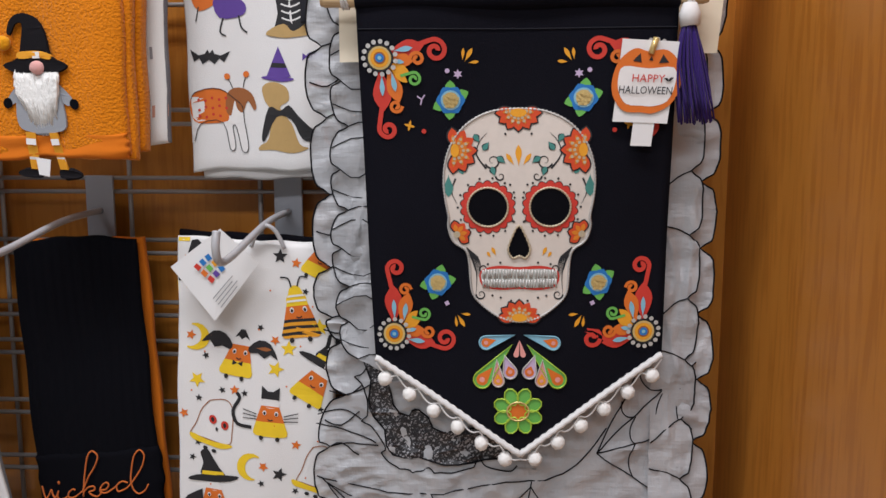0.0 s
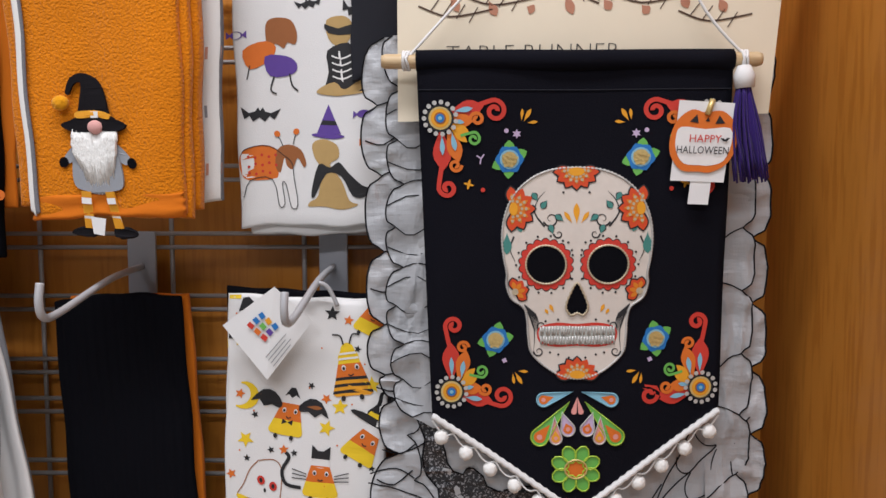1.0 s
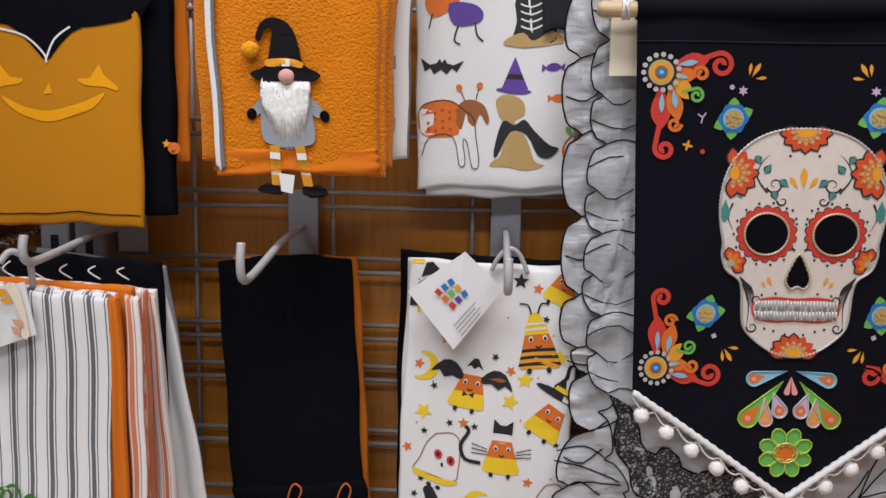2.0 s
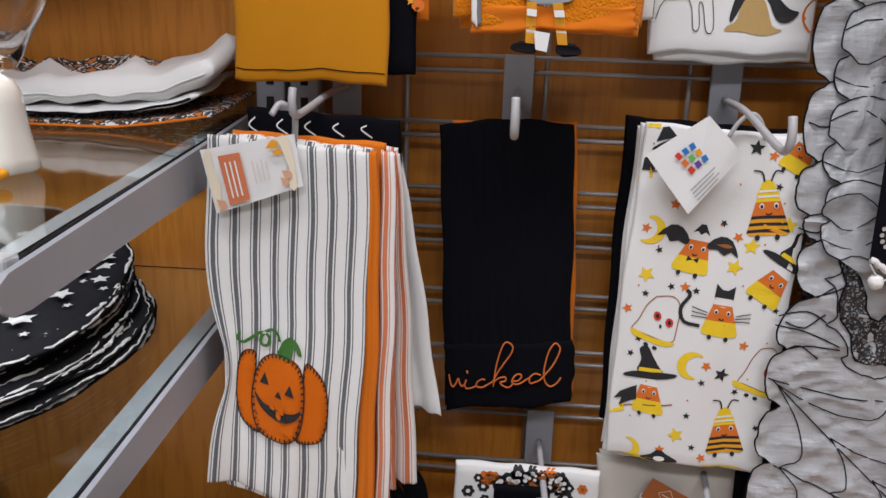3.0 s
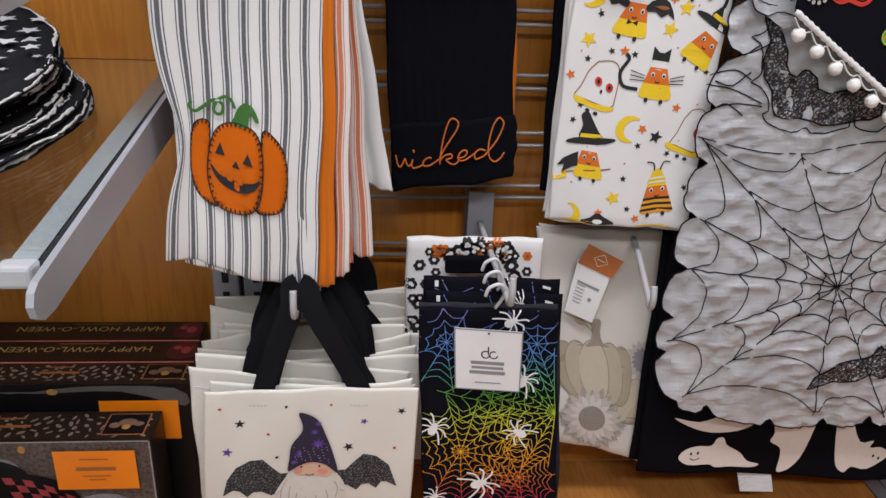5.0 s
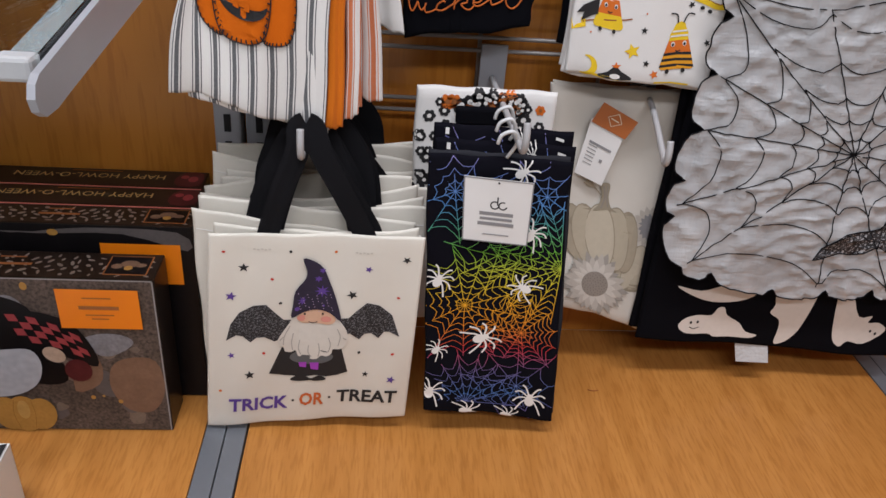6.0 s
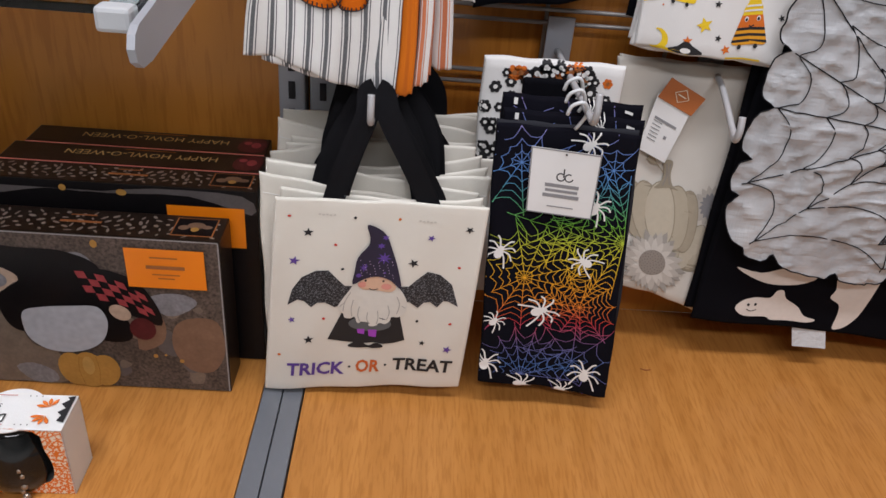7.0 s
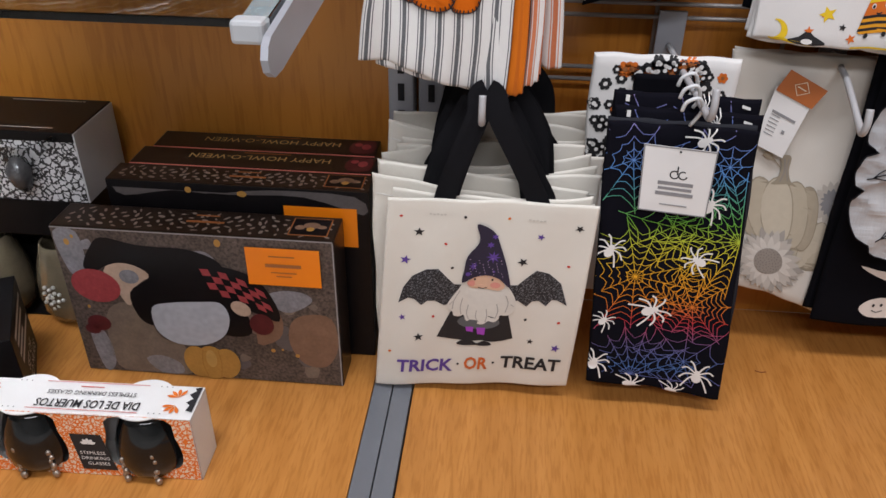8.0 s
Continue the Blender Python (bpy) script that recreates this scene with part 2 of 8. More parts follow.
def quad(x0, z0, x1, z1, x2, z2, x3, z3, y0, y1=None):
    """Corners top left, top right, bottom left, bottom right, at depth y0 above and y1 below."""
    y1 = y0 if y1 is None else y1
    return ((x0, y0, z0), (x1, y0, z1), (x2, y1, z2), (x3, y1, z3))


def fill(polys, sh, lift=0.0007, grid=0.02, bm=None, index=0):
    """Flat outlines in metres (u, v) laid on a sheet."""
    bm = bm or bmesh.new()
    for loops in polys:
        if not isinstance(loops[0][0], (tuple, list, Vector)):
            loops = [loops]
        flat = [Vector((p[0], p[1], 0)) for lp in loops for p in lp]
        tris = tessellate_polygon([[Vector((p[0], p[1], 0)) for p in lp] for lp in loops])
        t = bmesh.new()
        vs = [t.verts.new(p) for p in flat]
        for tri in tris:
            try:
                t.faces.new([vs[k] for k in tri])
            except ValueError:
                pass
        if grid and sh.ripple:
            lo = [min(p[k] for p in flat) for k in (0, 1)]
            hi = [max(p[k] for p in flat) for k in (0, 1)]
            for k in (0, 1):
                c = math.floor(lo[k] / grid) * grid + grid
                while c < hi[k]:
                    no = Vector((1, 0, 0)) if k == 0 else Vector((0, 1, 0))
                    bmesh.ops.bisect_plane(t, geom=t.verts[:] + t.edges[:] + t.faces[:], dist=1e-6, plane_co=no * c, plane_no=no)
                    c += grid
        made = {v: bm.verts.new(sh.at(v.co.x, v.co.y, lift)) for v in t.verts}
        for f in t.faces:
            g = bm.faces.new([made[v] for v in f.verts])
            g.material_index = index
            g.normal_update()
            if g.normal.dot(sh.n) < 0:
                g.normal_flip()
        t.free()
    return bm


def motif(name, layers, sh, parent, label="", lift=0.0007, step=0.00025, grid=0.02):
    """One printed figure: layers of (outlines, material), each a touch above the last."""
    bm, mats = bmesh.new(), []
    for i, (polys, m) in enumerate(layers):
        if m not in mats:
            mats.append(m)
        fill(polys, sh, lift + i * step, grid, bm, mats.index(m))
    return part(name, bm, mats, parent, label, "keep")


def place(polys, u, v, k=1.0, turn=0.0, flip=1):
    """Scales, turns (degrees) and moves outlines."""
    c, s = math.cos(radians(turn)), math.sin(radians(turn))
    return [[(u + k * (flip * x * c - y * s), v + k * (flip * x * s + y * c)) for x, y in p] for p in polys]


def disc(u, v, a, b=None, n=20, turn=0.0):
    b = b or a
    return place([[(a * math.cos(i * math.tau / n), b * math.sin(i * math.tau / n)) for i in range(n)]], u, v, 1, turn)[0]


def star(u, v, r, points=5, inner=0.45, turn=0.0):
    return [(u + (r if i % 2 == 0 else r * inner) * math.sin(math.pi * i / points + radians(turn)),
             v - (r if i % 2 == 0 else r * inner) * math.cos(math.pi * i / points + radians(turn))) for i in range(2 * points)]


def blob(pts, per=5):
    """A closed smooth outline through a few points."""
    return [(p.x, p.y) for p in smooth_line([(x, y, 0) for x, y in pts], per, True)]


def stroke(pts, w, per=5, taper=False):
    """A drawn line of width w as one outline."""
    c = smooth_line([(x, y, 0) for x, y in pts], per)
    left, right = [], []
    for i, p in enumerate(c):
        d = (c[min(i + 1, len(c) - 1)] - c[max(i - 1, 0)])
        d = d.normalized() if d.length > 1e-9 else Vector((1, 0, 0))
        ww = w * (0.5 if not taper else 0.5 * (1 - 0.85 * i / (len(c) - 1)))
        left.append((p.x - d.y * ww, p.y + d.x * ww))
        right.append((p.x + d.y * ww, p.y - d.x * ww))
    return left + right[::-1]


def thread(paths, sh, r, lift=0.0008, per=5, sides=5, bm=None, closed=False):
    """Embroidery: a raised thread along paths on a sheet."""
    bm = bm or bmesh.new()
    for pts in paths:
        c = smooth_line([(x, y, 0) for x, y in pts], per, closed)
        tube([sh.at(p.x, p.y, lift) for p in c], [r[i % 2] for i in range(len(c))] if isinstance(r, tuple) else r, sides, bm, closed)
    return bm


def letters(name, body, m, sh, u, v, size, parent, turn=0.0, align="CENTER", lift=0.0009, label="", squeeze=1.0, bold=0.0, span=0.0):
    """Words in the built-in font, laid on a sheet with their baseline at v."""
    cu = bpy.data.curves.new("words", "FONT")
    cu.body, cu.size, cu.align_x = body, size, align
    cu.resolution_u, cu.offset = 2, bold
    ob = new("words", cu)
    me = ob.to_mesh()
    bm = bmesh.new()
    bm.from_mesh(me)
    ob.to_mesh_clear()
    bpy.data.objects.remove(ob)
    if span:
        xs = [w.co.x for w in bm.verts]
        squeeze = span / (max(xs) - min(xs))
    c, s = math.cos(radians(turn)), math.sin(radians(turn))
    for w in bm.verts:
        x, y = w.co.x * squeeze, -w.co.y
        w.co = sh.at(u + x * c - y * s, v + x * s + y * c, lift)
    bm.normal_update()
    for f in bm.faces:
        if f.normal.dot(sh.n) < 0:
            f.normal_flip()
    return part(name, bm, m, parent, label, "keep")

# ---- the fixture ----
floor = part("floor", box(-6, -6, -0.05, 6, 1.2, 0), FLOOR_M)
tagged(floor, "grey vinyl store floor", "floor", kind="structure")
ceiling = part("ceiling", box(-6, -6, 3.0, 6, 1.2, 3.06), CEIL_M)
tagged(ceiling, "white store ceiling", "ceiling", kind="structure")
for nm, b in (("wall_north", (-6, 1.2, 0, 6, 1.3, 3)), ("wall_south", (-6, -6.1, 0, 6, -6, 3)), ("wall_east", (6, -6, 0, 6.1, 1.2, 3)), ("wall_west", (-6.1, -6, 0, -6, 1.2, 3))):
    tagged(part(nm, box(*b), WALL_M), "plain painted store wall", "wall", kind="structure")

DECK = 0.2
back = part("back_board", box(-1.25, 0.02, DECK, 0.68, 0.04, 2.1), WOOD_BACK)
tagged(back, "maple-coloured laminate back board of the display", "back board", kind="structure")
side = part("side_board", box(0.68, -0.5, 0, 0.70, 0.04, 2.1, 0.001), WOOD_BACK)
tagged(side, "maple-coloured laminate side board of the display", "side board", kind="structure")
deck = thing("base_deck", "maple-coloured laminate base deck with grey metal joint strips", "base deck", (0, 0, DECK), kind="structure")
part("deck_board", box(-1.25, -0.6, DECK - 0.03, -0.3155, 0.02, DECK, 0.001), WOOD_DECK, deck)
part("deck_board", box(-0.264, -0.6, DECK - 0.03, 0.602, 0.02, DECK, 0.001), WOOD_DECK, deck)
part("kick_plate", box(-1.25, -0.59, 0, 0.68, -0.57, DECK - 0.03), GREY_METAL, deck)
JOINT_METAL = simple("brushed_joint_steel", (0.20, 0.215, 0.24), 0.40, 0.35, 0.14, 14, 700, 0.15)
for x in (-0.3143, 0.6032):
    for a in (0.0, 0.0248):
        part("joint_strip", box(x + a, -0.6, DECK - 0.03, x + a + 0.0232, 0.02, DECK + 0.0008, 0.0008), JOINT_METAL, deck)
part("deck_edge", box(0.652, -0.6, DECK - 0.03, 0.68, 0.02, DECK), WOOD_DECK, deck)

def upright(x):
    up = thing("slotted_upright", "grey steel upright with rows of black slots", "upright", (x, 0.0, DECK), "uprights of the display")
    part("post", box(x - 0.016, -0.012, DECK, x + 0.016, 0.018, 2.08, 0.002), GREY_METAL, up)
    k = 0
    z = DECK + 0.03
    while z < 1.5:
        # no hole is cut: a black box paints the shade inside each slot
        part("slot", box(x - 0.004, -0.0135, z, x + 0.004, -0.0115, z + 0.022), SLOT_SHADE, up)
        z += 0.035
    return up
for x in (-0.300, -0.262):
    upright(x)

# unseen board added over the bay with the glass shelves, to shade the back board
tagged(part("upper_shade_board", box(-1.25, -0.39, 1.33, -0.335, 0.018, 1.355, 0.001), WOOD_BACK), "unseen maple-coloured board added to shade the back board", "shelf board", kind="structure")

# wire grid
PAIRS = (1.243, 1.113, 1.037, 0.966, 0.893, 0.847, 0.774, 0.705, 0.638, 0.560, 1.32, 1.40, 1.48)
grid = thing("wire_grid", "grey coated wire grid panel with paired cross wires", "wire grid", (0.18, 0, 0.5))
for z in PAIRS:
    for dz in (0.0, -0.0155):
        part("cross_wire", tube([(-0.24, -0.001, z + dz), (0.60, -0.001, z + dz)], 0.0026, 8), WIRE_METAL, grid, smooth=True)
for k in range(-1, 5):
    x = 0.151 * k
    if x < 0.6:
        part("upright_wire", tube([(x, 0.0045, 0.52), (x, 0.0045, 1.52)], 0.0027, 8), WIRE_METAL, grid, smooth=True)


def hook(x, z, length=0.21, drop=0.012, tip=0.03, swing=0.0, plate=0.016):
    h = thing("display_hook", "pale grey display hook on a grey metal saddle plate", "hook", (x, 0, z), "hooks on the wire grid")
    bm = box(x - plate, -0.009, z - 0.03, x + plate, -0.0045, z + 0.040, 0.0012)
    part("saddle_plate", bm, GREY_METAL, h)
    pts = smooth_line([(x, -0.009, z), (x + swing * 0.3, -length * 0.4, z - drop * 0.2), (x + swing * 0.8, -length * 0.85, z - drop), (x + swing, -length * 0.97, z - drop), (x + swing * 1.03, -length, z - drop + tip * 0.45), (x + swing * 1.03, -length * 0.985, z - drop + tip)], 6)
    part("rod", tube(pts, 0.0036, 10), HOOK_METAL, h, smooth=True)
    return h

hook(-0.030, 1.0, 0.225, 0.022, 0.03, -0.003)
hook(0.186, 1.0, 0.24, 0.024, 0.026, -0.006)
hook(-0.216, 1.0, 0.205, 0.014, 0.022, -0.006)
hook(0.017, 0.592, 0.235, 0.0, 0.03, 0.005)
hook(0.205, 0.590, 0.20, 0.020, 0.026, -0.026)
hook(-0.192, 0.57, 0.22, 0.0, 0.03, 0.0)


def shelf(z):
    """A sloping glass shelf on a pair of steel arms; z is the height of its front edge."""
    sh = thing("glass_shelf", "clear glass shelf on grey steel bracket arms", "shelf", (-0.75, -0.2, z))
    rise = 0.114
    for x in (-0.322, -1.21):
        bm = bmesh.new()
        outline = [(-0.0, z + rise * 0.47), (-0.458, z - 0.003), (-0.466, z - 0.007), (-0.470, z - 0.015), (-0.467, z - 0.024), (-0.458, z - 0.030), (-0.44, z - 0.031), (-0.42, z - 0.029), (0.0, z + rise * 0.47 - 0.046)]
        a = [bm.verts.new((x - 0.0025, y, zz)) for y, zz in outline]
        b = [bm.verts.new((x + 0.0025, y, zz)) for y, zz in outline]
        bm.faces.new(a)
        bm.faces.new(b[::-1])
        for i in range(len(a)):
            bm.faces.new((a[i - 1], a[i], b[i], b[i - 1]))
        part("bracket_arm", bm, GREY_METAL, sh)
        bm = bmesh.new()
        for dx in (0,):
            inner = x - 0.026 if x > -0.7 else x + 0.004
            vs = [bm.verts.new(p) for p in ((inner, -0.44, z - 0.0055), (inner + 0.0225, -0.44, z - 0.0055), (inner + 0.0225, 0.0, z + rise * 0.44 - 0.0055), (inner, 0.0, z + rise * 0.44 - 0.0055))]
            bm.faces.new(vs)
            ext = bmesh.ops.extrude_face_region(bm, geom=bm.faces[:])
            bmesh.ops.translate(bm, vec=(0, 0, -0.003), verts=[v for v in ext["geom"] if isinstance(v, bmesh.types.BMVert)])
        part("ledge", bm, SHADED_LEDGE, sh)
        part("end_clip", box(inner - 0.001, -0.452, z - 0.012, inner + 0.0215, -0.436, z + 0.004, 0.003), END_CAP, sh)
    bm = box(-1.20, -0.443, -0.003, -0.3258, 0.0, 0.003, 0.0008)
    for v in bm.verts:
        v.co.z += z + rise * (v.co.y + 0.44)
    g = part("pane", bm, GLASS, sh)
    g.visible_shadow = False
    return sh

shelf(0.916)
shelf(0.729)

# ---- cloth and print colours ----
BLACK = cloth_mat("black_cotton", (0.0036, 0.0037, 0.0058), 0.95, 0.0, 0.2, 900, 0.3)
WHITE = cloth_mat("white_cotton", (0.74, 0.735, 0.72), 0.92, 0.05)
CREAM = cloth_mat("cream_canvas", (0.72, 0.69, 0.62), 0.9, 0.05, 0.10, 1400, 0.5)
ORANGE_TERRY = cloth_mat("orange_terry", (0.72, 0.215, 0.004), 0.95, 0.2, 0.28, 420, 1.0, 0.0022)
ORANGE = cloth_mat("orange_cotton", (0.62, 0.16, 0.012), 0.9, 0.08)
OCHRE = cloth_mat("ochre_cotton", (0.50, 0.20, 0.008), 0.9, 0.08)
OCHRE_LIGHT = cloth_mat("bright_ochre_print", (0.80, 0.34, 0.01), 0.9, 0.0)
GREY_CLOTH = cloth_mat("grey_cotton", (0.29, 0.305, 0.33), 0.9, 0.05)
CHARCOAL = cloth_mat("charcoal_cotton", (0.025, 0.026, 0.032), 0.9, 0.0)
FELT_WHITE = cloth_mat("white_fleece", (0.80, 0.79, 0.755), 1.0, 0.2, 0.08, 260, 0.5, 0.0015)


def ink(name, c, rough=0.75):
    return simple(name + "_ink", c, rough, 0, 0.1, 120, 900, 0.1)


I_BLACK, I_WHITE = ink("black", (0.012, 0.012, 0.014)), ink("white", (0.76, 0.75, 0.73))
I_RED, I_ORANGE, I_AMBER = ink("red", (0.56, 0.035, 0.02)), ink("orange", (0.66, 0.15, 0.012)), ink("amber", (0.74, 0.32, 0.012))
I_YELLOW, I_GREEN, I_DGREEN = ink("yellow", (0.80, 0.55, 0.015)), ink("green", (0.13, 0.42, 0.075)), ink("leaf_green", (0.040, 0.150, 0.020))
I_BLUE, I_SKY, I_TEAL = ink("blue", (0.012, 0.16, 0.46)), ink("sky_blue", (0.22, 0.46, 0.58)), ink("teal", (0.05, 0.22, 0.19))
I_PINK, I_PURPLE, I_LILAC = ink("pink", (0.70, 0.30, 0.27)), ink("purple", (0.10, 0.045, 0.28)), ink("lilac", (0.52, 0.40, 0.58))
I_GREY, I_TAN, I_BROWN = ink("grey", (0.24, 0.24, 0.25)), ink("tan", (0.46, 0.30, 0.11)), ink("brown", (0.30, 0.10, 0.025))
I_BONE = ink("bone", (0.64, 0.575, 0.51))
GOLD = simple("gold_beads", (0.74, 0.55, 0.22), 0.3, 0.45, 0.2, 300, 900, 0.5)
SILVER = simple("silver_beads", (0.60, 0.585, 0.555), 0.38, 0.25, 0.30, 300, 900, 0.5)
PEARL = simple("gilt_beads", (0.62, 0.52, 0.36), 0.36, 0.3, 0.30, 300, 900, 0.5)
LIME = simple("lime_beads", (0.42, 0.62, 0.06), 0.3, 0.2, 0.2, 300, 900, 0.4)
TAG = simple("tag_card", (0.74, 0.74, 0.73), 0.45, 0, 0.05, 40, 500, 0.05)
KRAFT = simple("cream_card", (0.76, 0.67, 0.51), 0.55, 0, 0.06, 20, 500, 0.05)


def solid(ob, thick, offset=-1.0):
    md = ob.modifiers.new("thickness", "SOLIDIFY")
    md.thickness, md.offset = thick, offset
    return ob


def card(name, sh, m, parent, label="", thick=0.0008):
    """A flat stiff card or label with real thickness."""
    ob = part(name, fill([[(0, 0), (sh.w, 0), (sh.w, sh.h), (0, sh.h)]], sh, 0.0, 0.0), m, parent, label, "keep")
    return solid(ob, thick)


def bars(name, sh, m, parent, rows, lift=0.0012):
    """Unreadable small print as plain bars: (u, v, width, height)."""
    return motif(name, [([[(u, v), (u + w, v), (u + w, v + h), (u, v + h)] for u, v, w, h in rows], m)], sh, parent, "", lift)


def spiral(u, v, r, turns, start=0.0, hand=1, n=14, grow=1.0):
    """From the rim inwards."""
    out = []
    for i in range(n):
        t = i / (n - 1)
        a = radians(start) + hand * t * turns * math.tau
        k = r * (1 - 0.78 * t) ** grow
        out.append((u + k * math.cos(a), v + k * math.sin(a)))
    return out


def leaf(u0, v0, u1, v1, w, n=8):
    """A pointed drop from a thin start to a round end."""
    d = Vector((u1 - u0, v1 - v0))
    p = Vector((-d.y, d.x)).normalized()
    a, b = [], []
    for i in range(n + 1):
        t = i / n
        k = w * 0.5 * math.sin(math.pi * t ** 1.5)
        c = Vector((u0, v0)) + d * t
        a.append(tuple(c + p * k))
        b.append(tuple(c - p * k))
    return a + b[1:-1][::-1]


def teardrop(x0, y0, x1, y1, r):
    """A drop with its tip at the first point and its round end about the second."""
    d = math.atan2(y1 - y0, x1 - x0)
    return [(x0, y0)] + [(x1 + r * math.cos(d + radians(a)), y1 + r * math.sin(d + radians(a))) for a in range(-105, 106, 21)]


# ---- black banner with the sugar skull ----
def build_banner():
    FELT = cloth_mat("black_banner_felt", (.0062, .0063, .0102), .95, .0, .25, 700, .4)
    t = thing("hanging_banner", "black banner embroidered with a sugar skull on a wooden dowel", "banner", (0.438, -0.14, 0.766))
    sh = Sheet(quad(.286, 1.215, .578, 1.215, .300, .865, .577, .871, -.149, -.139), lambda s, r: 0.0022 * math.sin(s * 9 + r * 2.5) + 0.0012 * math.sin(r * 11 + s * 4), 0.002, 0)
    w, c, tip = sh.w, 0.1437, 0.4465
    body = part("cloth", fill([[(0, 0), (w, 0), (w - .001, sh.h), (c + .0005, tip), (0, sh.h)]], sh, 0, 0.012), FELT, t, "", "soft")
    solid(body, 0.002)
    part("sleeve", tube([(0.286 + 0.292 * i / 12, -0.1465, 1.2055 + 0.0004 * math.sin(i)) for i in range(13)], 0.0092, 16), FELT, t, "", True)
    part("sleeve_seam", thread([[(0.001, 0.036), (w / 2, 0.0365), (w - .001, 0.036)]], sh, 0.0005, 0.0006), CHARCOAL, t)
    DOWEL = wood_mat("pale_birch", (0.66, 0.50, 0.30), (0.54, 0.38, 0.21), (0.5, 5, 5), 0.5)
    part("dowel", tube([(0.254, -0.1465, 1.205), (0.258, -0.1465, 1.205), (0.600, -0.1465, 1.206), (0.604, -0.1465, 1.206)], [0.0055, 0.0068, 0.0068, 0.0055], 14), DOWEL, t, "pale wooden dowel", True)
    part("cord", tube(smooth_line([(0.277, -0.150, 1.206), (0.315, -0.146, 1.248), (0.40, -0.14, 1.34), (0.44, -0.13, 1.375), (0.50, -0.14, 1.34), (0.552, -0.146, 1.25), (0.588, -0.150, 1.208)], 6), 0.0014, 6), WHITE, t, "white cotton cord", True)
    for x in (0.277, 0.588):
        part("cord_wrap", tube(smooth_line([(x + 0.003 * math.sin(k * 1.3), -0.1465 - 0.0085 * math.cos(k * 1.57), 1.2055 + 0.0085 * math.sin(k * 1.57)) for k in range(14)], 3), 0.0013, 5), WHITE, t, "", True)
    # trim with pompons
    edge = [(0.0, sh.h - .004), (c, tip - .003), (w - .001, sh.h - .004)]
    for a, b in ((edge[0], edge[1]), (edge[1], edge[2])):
        pts = [(a[0] + (b[0] - a[0]) * i / 40, a[1] + (b[1] - a[1]) * i / 40 + 0.0006 * (-1) ** i) for i in range(41)]
        part("braid", thread([pts], sh, 0.0032, 0.0015, 1, 7), WHITE, t, "white cotton braid", True)
        part("scallop_cord", thread([[(a[0] + (b[0] - a[0]) * i / 28, a[1] + (b[1] - a[1]) * i / 28 + 0.005 + 0.0065 * abs(math.sin(i * math.pi / 4))) for i in range(29)]], sh, 0.0009, 0.001, 2), WHITE, t, "", True)
    rnd = random.Random(4)
    for k in range(12):
        s = (k + 0.35) / 6 if k < 6 else (k - 6 + 0.65) / 6
        a, b = (edge[0], edge[1]) if k < 6 else (edge[1], edge[2])
        u, v = a[0] + (b[0] - a[0]) * s, a[1] + (b[1] - a[1]) * s + 0.0165
        bm = bmesh.new()
        bmesh.ops.create_icosphere(bm, subdivisions=3, radius=0.0068)
        at = sh.at(u, v, -0.001)
        for q in bm.verts:
            q.co = at + Vector((q.co.x, q.co.y, q.co.z * 1.06)) * (1 + 0.16 * noise.noise(q.co * 700 + at * 90) + 0.05 * rnd.random())
        part("pompon", bm, FELT_WHITE, t, "", True)
    I_EMBER, I_HONEY = ink('ember', (.60, .060, .010)), ink('honey', (.66, .20, .010))
    # skull
    V = lambda pts: [(c + x, y) for x, y in pts]
    half = [(0, .108), (.022, .1098), (.042, .118), (.058, .133), (.067, .152), (.0702, .173), (.069, .192), (.0665, .207), (.067, .218), (.0625, .231), (.051, .240), (.0478, .252), (.047, .268), (.0445, .283), (.034, .295), (.018, .3055), (0, .3095)]
    outline = blob(V(half) + V([(-x, y) for x, y in half[1:-1][::-1]]), 4)
    skull = part("skull_patch", fill([outline], sh, 0.0009, 0.014), I_BONE, t, "bone-coloured sugar skull patch", "soft")
    part("bead_edge", thread([outline], sh, (0.0015, 0.0006), 0.0012, 3, 6, None, True), SILVER, skull, "silver bead edging", True)
    for sgn in (-1, 1):
        ex, ey = c + sgn * 0.0292, 0.1990
        scal = [(ex + (0.0232 + 0.0026 * abs(math.sin(a * 9))) * math.cos(a), ey + (0.0222 + 0.0026 * abs(math.sin(a * 9))) * math.sin(a)) for a in [i * math.tau / 90 for i in range(90)]]
        motif("eye_socket", [([[(ex + (x - ex) * 1.035, ey + (y - ey) * 1.035) for x, y in scal]], I_BLACK), ([scal], I_RED), ([disc(ex, ey, 0.0185, 0.0178, 28)], BLACK)], sh, skull, "", 0.0013)
        part("eye_beads", thread([disc(ex, ey, 0.0190, 0.0183, 40)], sh, (0.0014, 0.0006), 0.002, 2, 6, None, True), PEARL, skull, "", True)
        # curled vines and shading strokes
        vines = [spiral(c + sgn * .024, .156, .0075, 1.2, 20 if sgn > 0 else 160, sgn), spiral(c + sgn * .017, .170, .0045, 1.0, 0 if sgn > 0 else 180, sgn),
                 [(c + sgn * .030, .163), (c + sgn * .039, .150), (c + sgn * .036, .138), (c + sgn * .029, .130)], spiral(c + sgn * .034, .258, .0045, 1.2, 90, -sgn), spiral(c + sgn * .037, .283, .005, 1.2, 0 if sgn > 0 else 180, sgn),
                 [(c + sgn * .059, .172), (c + sgn * .063, .184), (c + sgn * .058, .196)], [(c + sgn * .047, .244), (c + sgn * .041, .262), (c + sgn * .042, .284)]]
        motif("vine", [([stroke(p, 0.0018, 3, True) for p in vines], I_BLACK)], sh, skull, "", 0.0013)
